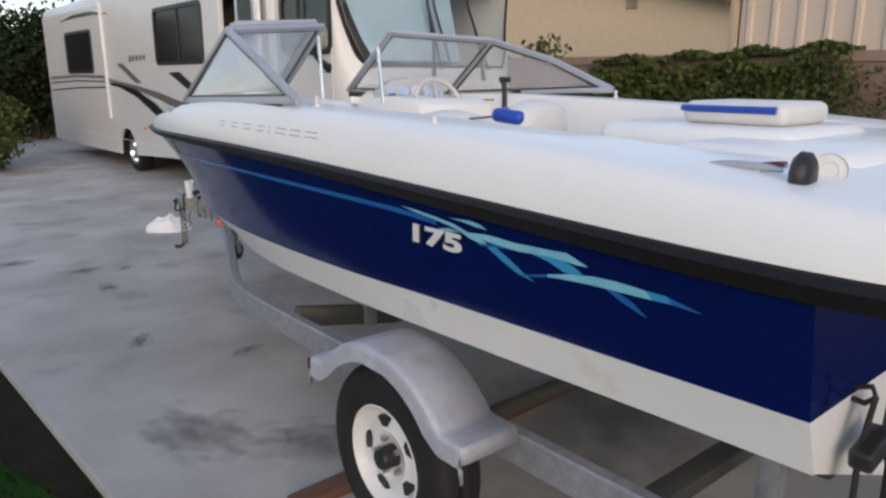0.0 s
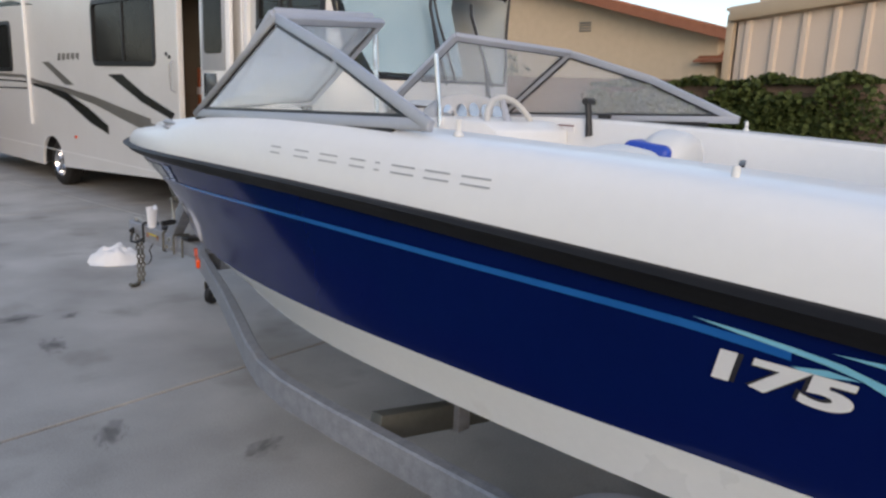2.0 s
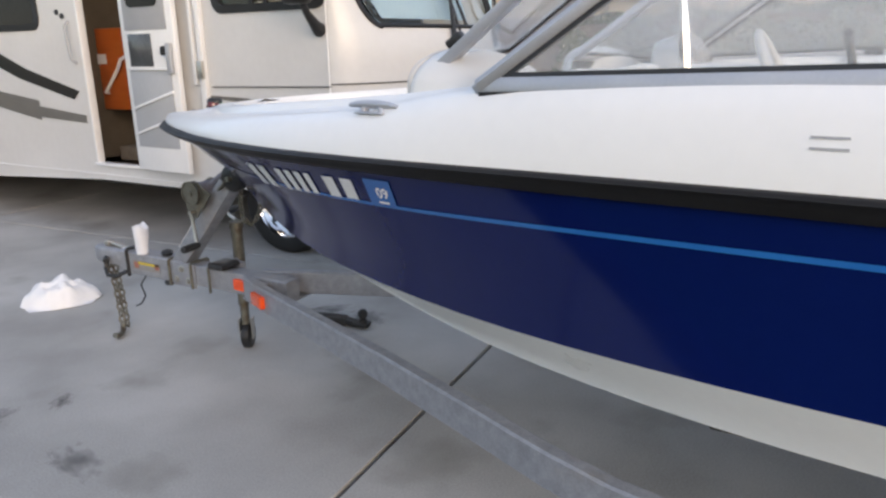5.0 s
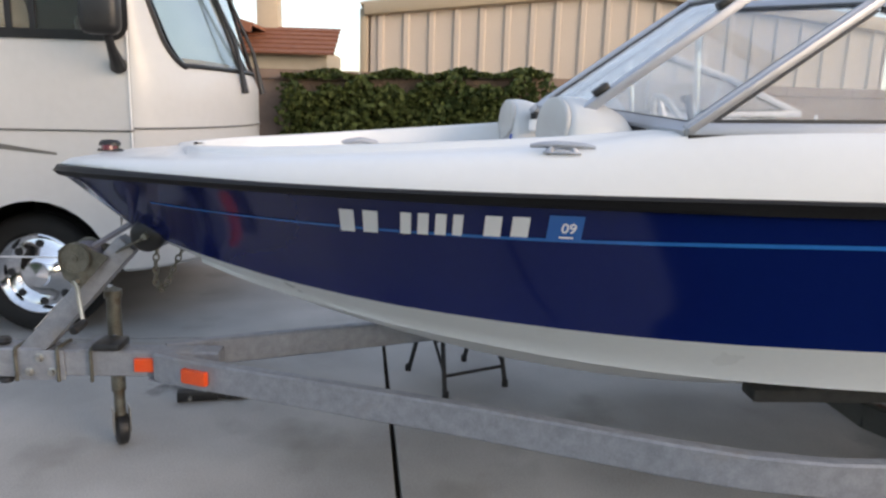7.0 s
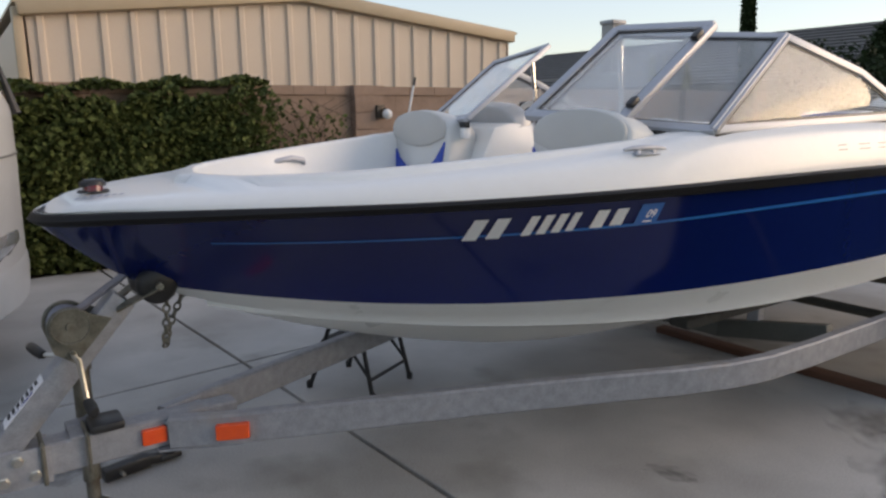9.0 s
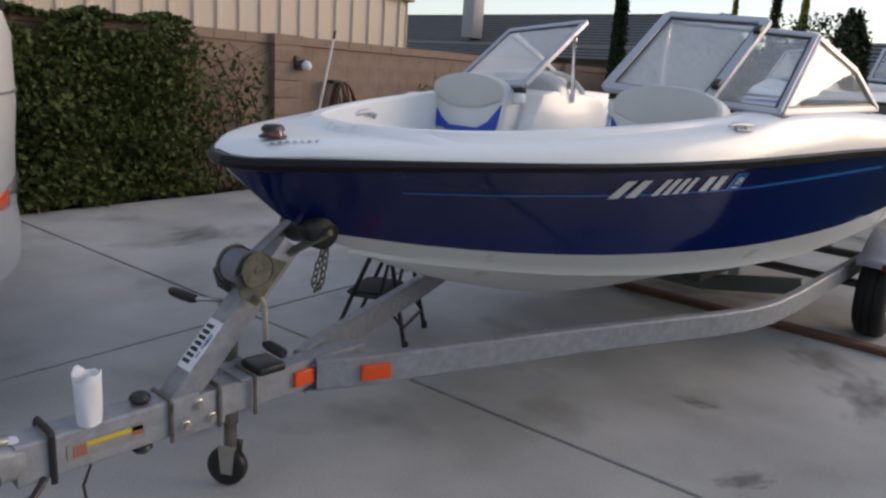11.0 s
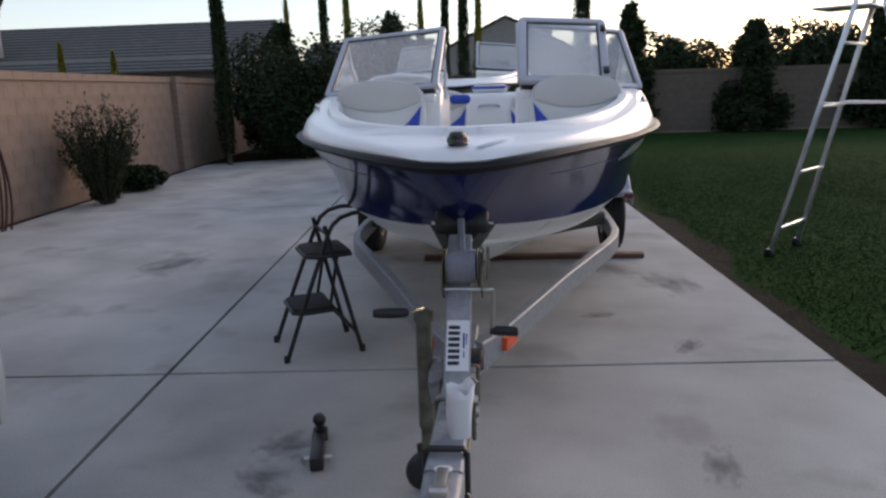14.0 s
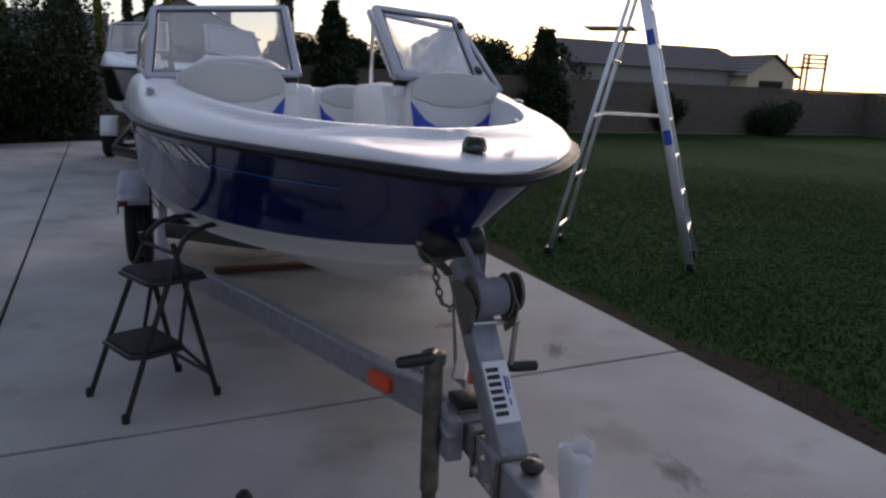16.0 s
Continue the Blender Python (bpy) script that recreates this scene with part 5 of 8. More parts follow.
rl = thing("bow_roller", "", "")
rl.parent = trailer
bm = bmesh.new()
add_lathe(bm, [(0.012, -0.092), (0.046, -0.092), (0.058, -0.080), (0.060, -0.050), (0.050, -0.012), (0.050, 0.012), (0.060, 0.050), (0.058, 0.080), (0.046, 0.092), (0.012, 0.092)], frame_of((0, 5.085, 0.898), (0, 1, 0), (0, 0, 1)), 28)
part("roller", bm, RUBBER, rl, "black rubber bow roller", smooth=50)
bm = bmesh.new()
add_tube(bm, [(-0.108, 5.085, 0.898), (0.108, 5.085, 0.898)], 0.011, 10)
part("roller_shaft", bm, STEEL, rl)
wi = thing("winch", "", "")
wi.parent = trailer
WC = Vector((-0.012, 5.335, 0.805))
bm = bmesh.new()
add_lathe(bm, [(0.0, -0.045), (0.050, -0.045), (0.053, -0.02), (0.050, 0.0), (0.054, 0.02), (0.050, 0.045), (0.0, 0.045)], frame_of(WC, (0, 1, 0), (0, 0, 1)), 24)
part("strap_drum", bm, mat("winch_strap", (0.16, 0.16, 0.19), (0.26, 0.26, 0.30), 0.8, scale=30, fine=250, bump=0.002), wi, "grey strap wound on the drum")
for x in (-0.056, 0.044):
    bm = bmesh.new()
    add_lathe(bm, [(0.0, 0.0), (0.058, 0.0), (0.062, 0.003), (0.058, 0.006), (0.0, 0.006)], frame_of(WC + Vector((x, 0, 0)), (0, 1, 0), (0, 0, 1)), 28)
    part("drum_flange", bm, STEEL_WORN, wi, "zinc plated drum flange")
for x in (-0.066, 0.058):
    bm = bmesh.new()
    add_prism(bm, [(-0.105, -0.03), (0.055, -0.03), (0.062, 0.035), (0.030, 0.085), (-0.02, 0.080), (-0.085, 0.03)], frame_of(WC + Vector((x, -0.02, -0.045)), (0, -pd.y, -pd.z), (0, 0.7, 0.7)), 0.005)
    part("winch_frame", bm, STEEL_WORN, wi, "zinc plated winch side frame")
bm = bmesh.new()
add_lathe(bm, [(0.0, -0.006), (0.012, -0.006), (0.013, -0.002), (0.048, -0.002), (0.049, -0.006), (0.054, -0.006), (0.054, 0.002), (0.0, 0.002)], frame_of(WC + Vector((-0.080, 0.0, 0.01)), (0, 1, 0), (0, 0, 1)), 30)
part("gear_wheel", bm, STEEL_WORN, wi, "large winch gear")
bm = bmesh.new()
add_tube(bm, [WC + Vector((0.06, 0.0, -0.075)), WC + Vector((-0.10, 0.0, -0.075)), Vector((-0.108, 5.325, 0.715)), Vector((-0.105, 5.315, 0.60)), Vector((-0.110, 5.311, 0.588))], 0.0085, 8)
part("crank", bm, STEEL, wi, "bent steel crank arm")
bm = bmesh.new()
add_tube(bm, [(-0.098, 5.312, 0.585), (-0.112, 5.312, 0.584), (-0.15, 5.311, 0.582), (-0.185, 5.311, 0.580), (-0.190, 5.311, 0.580)], [0.013, 0.016, 0.017, 0.016, 0.012], 12)
part("crank_grip", bm, RUBBER, wi, "black rubber crank grip")
bm = bmesh.new()
add_tube(bm, [WC + Vector((0, -0.03, 0.035)), (0, 5.16, 0.93), (0, 5.055, 0.945)], 0.012, 6)
part("winch_strap_end", bm, bpy.data.materials["winch_strap"], wi)


def chain(name, pts, parent, label, link=0.030, r=0.0035, mt=STEEL_WORN):
    """Links along a line of points, every second one turned."""
    pts = [Vector(p) for p in pts]
    i, d = 0, 0.0
    seg, out = 0, []
    pos = pts[0].copy()
    total = sum((b - a).length for a, b in zip(pts, pts[1:]))
    n = int(total / (link * 0.78))
    for k in range(n):
        s = (k + 0.5) * total / n
        acc = 0.0
        for a, b in zip(pts, pts[1:]):
            L = (b - a).length
            if acc + L >= s:
                out.append((a.lerp(b, (s - acc) / L), (b - a).normalized()))
                break
            acc += L
    ch = thing(name, "", "")
    ch.parent = parent
    if label:
        ch["label"] = label
    for k, (p, d) in enumerate(out):
        side = d.cross(Vector((1, 0, 0)) if abs(d.x) < 0.8 else Vector((0, 1, 0))).normalized()
        if k % 2:
            side = d.cross(side)
        bm = bmesh.new()
        loop = []
        for a in range(13):
            t = 2 * math.pi * a / 12
            loop.append(p + d * (link / 2 * math.cos(t)) + side * (link * 0.32 * math.sin(t)))
        add_tube(bm, loop, r, 6, caps=False)
        part("link", bm, mt, ch)
    return ch


chain("safety_chain", [(-0.055, 5.055, 0.875), (-0.062, 5.065, 0.80), (-0.05, 5.07, 0.72), (-0.02, 5.065, 0.688), (0.01, 5.055, 0.70), (0.02, 5.03, 0.76), (0.02, 4.985, 0.85)], trailer, "bow safety chain")

# tongue jack on the starboard side
jk = thing("tongue_jack", "", "")
jk.parent = trailer
JX, JY = 0.122, 5.30
bm = bmesh.new()
add_tube(bm, [(JX, JY, 0.235), (JX, JY, 0.64)], 0.027, 18)
add_lathe(bm, [(0.027, 0.0), (0.034, 0.0), (0.034, 0.03), (0.0, 0.045)], pose(JX, JY, 0.615), 18)
part("outer_tube", bm, STEEL_WORN, jk, "worn zinc plated jack tube")
bm = bmesh.new()
add_tube(bm, [(JX, JY, 0.09), (JX, JY, 0.26)], 0.021, 14)
part("inner_tube", bm, STEEL_WORN, jk)
for o in (-0.03, 0.03):
    bm = bmesh.new()
    add_prism(bm, [(-0.03, 0.06), (0.03, 0.06), (0.02, -0.045), (-0.02, -0.045)], frame_of((JX + o * 0.5, JY - o * 0.87, 0.10), (0.87, 0.5, 0), (0, 0, 1)), 0.005)
    part("wheel_fork", bm, STEEL, jk)
bm = bmesh.new()
add_lathe(bm, [(0.010, -0.022), (0.052, -0.024), (0.067, -0.016), (0.070, 0.0), (0.067, 0.016), (0.052, 0.024), (0.010, 0.022)], frame_of((JX + 0.012, JY + 0.004, 0.071), (0.87, 0.5, 0), (0, 0, 1)), 26)
part("jack_wheel", bm, RUBBER, jk, "small black jack wheel", smooth=45)
bm = bmesh.new()
add_tube(bm, [(JX, JY, 0.655), (JX + 0.012, JY + 0.05, 0.668), (0.165, 5.395, 0.671)], 0.0075, 8)
part("jack_crank", bm, STEEL, jk)
bm = bmesh.new()
add_tube(bm, [(0.160, 5.392, 0.671), (0.172, 5.400, 0.672), (0.215, 5.41, 0.674), (0.255, 5.42, 0.677), (0.265, 5.421, 0.677)], [0.012, 0.016, 0.017, 0.015, 0.011], 12)
part("jack_grip", bm, RUBBER, jk, "black jack crank grip")
bm = bmesh.new()
add_box(bm, (0.075, JY, 0.405), (0.05, 0.13, 0.12), (0, 0, 0), 0.006)
add_box(bm, (0.0, JY, 0.459), (0.10, 0.13, 0.008), (0, 0, 0), 0.002)
add_tube(bm, [(0.088, JY - 0.02, 0.46), (0.088, JY + 0.06, 0.42), (0.088, JY + 0.02, 0.36)], 0.02, 10)
part("jack_mount", bm, GALV, jk, "swivel jack mount")
bm = bmesh.new()
add_box(bm, (-0.012, 5.262, 0.475), (0.115, 0.10, 0.030), (0, 0, 0), 0.012)
part("jack_clamp", bm, BLACK, jk, "dark clamp bar")

# coupler end: latch, knob, plug and cable
cp = thing("coupler", "", "")
cp.parent = trailer
bm = bmesh.new()
add_prism(bm, [(-0.05, 5.95), (0.05, 5.95), (0.048, 6.10), (0.042, 6.16), (0.025, 6.20), (-0.025, 6.20), (-0.042, 6.16), (-0.048, 6.10)], pose(0, 0, 0.375), 0.085, bevel=0.016)
part("coupler_head", bm, GALV, cp, "galvanised ball coupler", smooth=45)
bm = bmesh.new()
add_box(bm, (0, 6.04, 0.474), (0.03, 0.12, 0.016), (8, 0, 0), 0.005)
add_box(bm, (0, 6.10, 0.475), (0.045, 0.035, 0.03), (0, 0, 0), 0.006)
part("latch_lever", bm, STEEL, cp, "coupler latch lever")
bm = bmesh.new()
add_tube(bm, [(-0.052, 5.90, 0.34), (-0.052, 5.90, 0.47), (-0.046, 5.90, 0.477), (0.046, 5.90, 0.477), (0.052, 5.90, 0.47), (0.052, 5.90, 0.34)], 0.009, 8)
part("hinge_band", bm, BLACK, cp, "black band round the tongue")
for z0, z1 in ((0.463, 0.492), (0.345, 0.318)):
    bm = bmesh.new()
    add_lathe(bm, [(0.0, z1 - z0 + (0.006 if z1 > z0 else -0.006)), (0.022, z1 - z0), (0.030, (z1 - z0) * 0.6), (0.024, (z1 - z0) * 0.2), (0.010, 0.0)], pose(-0.005, 5.655, z0), 14)
    part("pin_knob", bm, BLACK, cp, "black hinge pin knob")
bm = bmesh.new()
add_tube(bm, [(-0.05, 5.92, 0.36), (-0.08, 5.96, 0.335), (-0.09, 6.02, 0.335), (-0.07, 6.06, 0.36), (-0.055, 6.06, 0.40)], 0.010, 8)
add_tube(bm, [(-0.053, 6.07, 0.41), (-0.085, 6.03, 0.405)], 0.014, 8)
part("light_plug", bm, BLACK, cp, "black wiring plug and lead")
bm = bmesh.new()
add_tube(bm, [(-0.03, 5.80, 0.35), (-0.045, 5.83, 0.30), (-0.035, 5.82, 0.24), (-0.05, 5.84, 0.20), (-0.07, 5.86, 0.19)], 0.004, 6)
part("loose_wire", bm, BLACK, cp, "thin loose wire")
for dx in (0.0, 0.028):
    chain("tow_chain", [(dx, 6.13, 0.375), (dx - 0.01, 6.10, 0.30), (dx - 0.02, 6.07, 0.2), (dx - 0.03, 6.05, 0.10), (dx - 0.035, 6.04, 0.025)], trailer, "hanging tow chain with a hook", link=0.040, r=0.0055)
bm = bmesh.new()
add_tube(bm, [(-0.030, 6.045, 0.045), (-0.04, 6.035, 0.020), (-0.075, 6.00, 0.016), (-0.115, 5.975, 0.020), (-0.135, 5.97, 0.034)], 0.014, 8)
part("chain_hook", bm, STEEL_WORN, trailer, "steel chain hook")

# stickers on the tongue and the numbered label on the post
plate("warning_sticker", (-0.0485, 5.765, 0.405), (0, -1, 0), (0, 0, 1), 0.20, 0.044, 0.0012, mat("sticker_grey", (0.20, 0.19, 0.18), (0.32, 0.31, 0.29), 0.5, scale=40, fine=120), trailer, "grey warning sticker")
plate("yellow_band", (-0.0500, 5.745, 0.417), (0, -1, 0), (0, 0, 1), 0.15, 0.012, 0.0012, mat("sticker_yellow", (0.55, 0.40, 0.03), (0.65, 0.48, 0.05), 0.5, scale=40, fine=120), trailer)
plate("red_band", (-0.0500, 5.835, 0.405), (0, -1, 0), (0, 0, 1), 0.034, 0.030, 0.0012, mat("sticker_red", (0.28, 0.10, 0.07), (0.36, 0.14, 0.10), 0.5, scale=40, fine=120), trailer)
plate("red_band", (-0.0500, 5.685, 0.410), (0, -1, 0), (0, 0, 1), 0.030, 0.026, 0.0012, bpy.data.materials["sticker_red"], trailer)
plate("round_sticker", (0.0, 5.975, 0.4625), (1, 0, 0), (0, 1, 0), 0.045, 0.032, 0.0012, PAPER, trailer, "small round white sticker", r=0.0155)


tag_c = (Vector((0.019, 5.372, 0.608)) + Vector((-0.054, 5.472, 0.488))) / 2
face_c = POST0 + pd * (tag_c - POST0).dot(pd)
tag_m = frame_of(face_c + pn * 0.0395 + Vector((-0.003, 0, 0)), pd, pn.cross(pd))
bm = bmesh.new()
add_prism(bm, rounded(0.165, 0.070, 0.003), tag_m, 0.0015)
part("number_tag", bm, PAPER, wp, "white plate label with printed bars")
bm = bmesh.new()
for k in range(7):
    add_prism(bm, rounded(0.0120, 0.036, 0.002, cx=-0.0585 + 0.0195 * k, cy=0.012), tag_m @ pose(0, 0, 0.0015), 0.0008)
part("tag_bars", bm, INK, wp, "black plate number drawn as bars", smooth=0)
bm = bmesh.new()
for x, y, ww, hh in ((0.015, -0.018, 0.05, 0.006), (0.02, -0.026, 0.035, 0.004), (-0.03, -0.019, 0.02, 0.004)):
    add_prism(bm, [(x - ww / 2, y - hh / 2), (x + ww / 2, y - hh / 2), (x + ww / 2, y + hh / 2), (x - ww / 2, y + hh / 2)], tag_m @ pose(0, 0, 0.0015), 0.0008)
part("tag_small_print", bm, mat("blue_ink", (0.05, 0.07, 0.25), (0.08, 0.10, 0.3), 0.6, scale=20, fine=90), wp)


# transom tie-downs: webbing from the stern eye to the rail, with a ratchet and a loose tail
WEBBING = mat("black_webbing", (0.012, 0.012, 0.012), (0.03, 0.03, 0.028), 0.85, scale=40, fine=400, bump=0.0008)
for sgn in (-1, 1):
    tie = thing("tie_down_strap", "black webbing tie-down strap with ratchet, hooked between stern and trailer", "strap", group="stern tie-downs")
    bm = bmesh.new()
    add_tube(bm, [(sgn * 0.755, 0.362, 0.850), (sgn * 0.755, 0.330, 0.862), (sgn * 0.765, 0.318, 0.846), (sgn * 0.770, 0.335, 0.830), (sgn * 0.765, 0.362, 0.830)], 0.006, 8)
    part("eye_hook", bm, BLACK, tie, "black coated steel hook", smooth=50)
    bm = bmesh.new()
    add_bar(bm, (sgn * 0.766, 0.318, 0.850), (sgn * 0.812, 0.316, 0.770), 0.030, 0.004, up=(0, 1, 0))
    add_bar(bm, (sgn * 0.822, 0.316, 0.750), (sgn * 0.862, 0.300, 0.44), 0.030, 0.004, up=(0, 1, 0))
    add_bar(bm, (sgn * 0.740, 0.300, 0.862), (sgn * 0.742, 0.302, 0.790), 0.026, 0.004, up=(0, 1, 0))
    add_bar(bm, (sgn * 0.742, 0.302, 0.790), (sgn * 0.700, 0.300, 0.735), 0.026, 0.004, up=(0, 1, 0))
    part("webbing", bm, WEBBING, tie)
    bm = bmesh.new()
    add_box(bm, (sgn * 0.790, 0.306, 0.752), (0.115, 0.046, 0.044), (0, sgn * 12, 0), 0.010, seg=3)
    add_lathe(bm, [(0.0, -0.032), (0.026, -0.030), (0.028, 0.0), (0.026, 0.030), (0.0, 0.032)], frame_of((sgn * 0.735, 0.302, 0.752), (1, 0, 0), (0, 0, 1)), 14)
    part("ratchet", bm, BLACK, tie, "dark ratchet buckle", smooth=50)
    bm = bmesh.new()
    add_tube(bm, [(sgn * 0.725, 0.296, 0.735), (sgn * 0.712, 0.290, 0.69), (sgn * 0.718, 0.288, 0.62), (sgn * 0.735, 0.285, 0.585), (sgn * 0.780, 0.285, 0.612), (sgn * 0.815, 0.285, 0.650), (sgn * 0.838, 0.286, 0.640), (sgn * 0.842, 0.290, 0.590), (sgn * 0.800, 0.290, 0.545), (sgn * 0.755, 0.285, 0.540)], 0.011, 8)
    part("loose_tail", bm, WEBBING, tie, "tail of webbing hanging in a loop")

# ---------------------------------------------------------------- the motorhome
RV_PAINT = mat("cream_white_paint", (0.53, 0.525, 0.51), (0.60, 0.595, 0.58), 0.32, scale=2, fine=20, coat=0.25, rough_var=0.06)
RV_WHITE = mat("cool_white_paint", (0.70, 0.70, 0.69), (0.77, 0.77, 0.76), 0.3, scale=3, fine=30, coat=0.4)
RV_DARK = mat("dark_window", (0.012, 0.013, 0.014), (0.026, 0.026, 0.026), 0.12, scale=4, fine=20, spec=0.10)
RV_GLASS = mat("clear_glass", (0.82, 0.90, 0.92), None, 0.0, trans=1.0, ior=1.3)
RV_GREY = mat("grey_door_panel", (0.33, 0.34, 0.35), (0.40, 0.41, 0.42), 0.4, scale=5, fine=60)
RV_TAUPE = mat("taupe_stripe", (0.12, 0.115, 0.105), (0.16, 0.155, 0.145), 0.3, scale=6, fine=60, coat=0.3)
RV_BLACK = mat("black_stripe", (0.012, 0.012, 0.013), (0.022, 0.022, 0.023), 0.25, scale=6, fine=60, coat=0.3)
ORANGE_WOOD = mat("orange_wood", (0.42, 0.085, 0.012), (0.55, 0.14, 0.03), 0.35, scale=4, fine=40, stretch=(1, 1, 6), coat=0.3)
RV_BROWN = mat("brown_carpet", (0.075, 0.055, 0.038), (0.13, 0.10, 0.07), 0.95, scale=12, fine=200, bump=0.002)
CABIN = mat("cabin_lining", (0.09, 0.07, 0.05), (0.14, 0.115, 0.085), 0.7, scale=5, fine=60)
SEAT_TAN = mat("tan_seat", (0.30, 0.27, 0.22), (0.40, 0.36, 0.30), 0.8, scale=9, fine=160, bump=0.001)
rv = thing("motorhome", "large cream-white motorhome with swoosh stripes and its door open", "motorhome", pose(1.32, 5.5, 0, 0, 0, 0.8))

SIDE_Z0, SIDE_Z1, ARCH_Z = 0.455, 2.56, 0.90
REAR_Y, FRONT_Y, RV_W = 10.55, 0.14, 2.25
HOLES = [(7.50, 9.05, 1.54, 2.20), (3.00, 4.55, 1.63, 2.32), (1.95, 2.50, 0.585, 2.36), (0.165, 1.06, 1.68, 2.22)]


def rv_side_panel():
    """The side wall: a skirt with wheel arches, and a wall above with its openings left out."""
    bm = bmesh.new()
    T = 0.035
    m = Matrix(((0, 0, 1, 0), (1, 0, 0, 0), (0, 1, 0, 0), (0, 0, 0, 1)))
    def skirt(y):
        return SIDE_Z0 - 0.20 * min(max((y - 3.0) / 3.4, 0.0), 1.0)
    def arch(c, r, zc):
        def foot(k):
            z0 = skirt(c + k * r)
            return (c + k * math.sqrt(max(r * r - (z0 - zc) ** 2, 0)), z0)
        return [foot(1)] + [(c + r * math.cos(radians(a)), zc + r * math.sin(radians(a))) for a in range(18, 163, 12)] + [foot(-1)]
    # skirt pieces between the arches and the door
    def strip(y0, y1, a0=None):
        poly = [(y1, ARCH_Z), (y0, ARCH_Z)]
        bottom = [(y0, skirt(y0))]
        for c, r, zc in (a0 or []):
            bottom += list(reversed(arch(c, r, zc)))
        bottom.append((y1, skirt(y1)))
        add_prism(bm, poly + bottom, m, T)
    strip(FRONT_Y + 0.10, 1.95, [(0.70, 0.40, 0.41)])
    strip(2.50, REAR_Y, [(6.12, 0.40, 0.28)])
    add_box(bm, (T / 2, 2.225, (SIDE_Z0 + 0.585) / 2), (T, 0.55, 0.585 - SIDE_Z0))
    ys = sorted({FRONT_Y, REAR_Y, *[h[0] for h in HOLES], *[h[1] for h in HOLES]})
    zs = sorted({ARCH_Z, SIDE_Z1, *[h[2] for h in HOLES if h[2] > ARCH_Z], *[h[3] for h in HOLES]})
    for y0, y1 in zip(ys, ys[1:]):
        col = [h for h in HOLES if h[0] <= y0 + 1e-6 and h[1] >= y1 - 1e-6]
        z = ARCH_Z
        spans = [(max(h[2], ARCH_Z), h[3]) for h in col]
        for a, b in sorted(spans) + [(SIDE_Z1, SIDE_Z1)]:
            if a > z + 1e-4:
                add_box(bm, (T / 2, (y0 + y1) / 2, (z + a) / 2), (T, y1 - y0, a - z))
            z = b
    bmesh.ops.remove_doubles(bm, verts=bm.verts, dist=0.0002)
    return bm


part("side_wall", rv_side_panel(), RV_PAINT, rv, smooth=20)
# roof with rounded edges, far wall, rear wall
bm = bmesh.new()
rings = []
for y, dz in ((0.14, -0.06), (0.30, 0.0), (3.0, 0.02), (8.0, 0.02), (REAR_Y - 0.08, 0.0), (REAR_Y, -0.10)):
    ring = []
    for x, z in ((0.0, 2.55), (0.012, 2.63), (0.06, 2.70), (0.16, 2.74), (0.75, 2.77), (1.5, 2.77), (2.09, 2.74), (2.19, 2.70), (2.238, 2.63), (2.25, 2.55)):
        ring.append(Vector((x, y, z + (dz if z > 2.6 else 0))))
    rings.append(ring)
add_rings(bm, rings, close=False)
part("roof", bm, RV_PAINT, rv, "cream-white rounded roof", smooth=50)
bm = bmesh.new()
add_box(bm, (RV_W - 0.018, (FRONT_Y + REAR_Y) / 2, 1.51), (0.036, REAR_Y - FRONT_Y, 2.10))
part("far_wall", bm, RV_PAINT, rv)
bm = bmesh.new()
add_box(bm, (RV_W / 2, REAR_Y - 0.02, 1.56), (RV_W - 0.07, 0.04, 2.20), (0, 0, 0), 0.0)
part("rear_wall", bm, RV_PAINT, rv)
bm = bmesh.new()
add_box(bm, (RV_W / 2, (0.15 + REAR_Y) / 2, 0.54), (RV_W - 1.30, REAR_Y - 0.25, 0.05))
part("cabin_floor", bm, RV_BROWN, rv, "brown carpeted floor")
bm = bmesh.new()
add_box(bm, (1.2, 5.5, 0.40), (1.5, 9.8, 0.16))
part("chassis", bm, BLACK, rv, "dark underbody chassis")


# front cap: rounded in plan, leaning back at the windshield
def front_point(z, a, grow=0.0):
    """The front's outline at a height; a runs from 0 at one side to pi at the other."""
    nose = 0.40 - 0.45 * max(0.0, min(z, 2.2) - 1.45)
    ca, sa = math.cos(a), abs(math.sin(a))
    x = RV_W / 2 - (RV_W / 2 + grow) * math.copysign(abs(ca) ** 1.15, ca)
    back = 0.10 * min(1.0, max(0.0, (1.0 - z) / 0.15))
    return Vector((x, FRONT_Y + back - (nose + back * 0.9 + grow) * sa ** 1.25, z))


def front_ring(z, grow=0.0, a0=0.0, n=22):
    return [front_point(z, a0 + (math.pi - 2 * a0) * i / n, grow) for i in range(n + 1)]


def screen_edge(z):
    """Where the windshield begins; the pillar leans back."""
    low = min(max((1.705 - z) / 0.16, 0.0), 1.0)
    return 0.57 - 0.50 * (z - 1.545) + 0.13 * (1 - math.sqrt(1 - low * low * 0.98))


bm = bmesh.new()
zs = [0.50, 0.56, 0.62, 0.9, 1.15, 1.25, 1.35, 1.45, 1.545]
add_rings(bm, [front_ring(z) for z in zs], close=False)
add_rings(bm, [front_ring(z) for z in (2.42, 2.50, 2.58, 2.64)], close=False)
cap = [front_ring(2.64)]
add_mesh(bm, cap[0] + [Vector((RV_W, FRONT_Y + 0.1, 2.70)), Vector((0, FRONT_Y + 0.1, 2.70))], [list(range(25))])
ob = part("front_cap", bm, RV_PAINT, rv, "rounded moulded front cap", smooth=45)
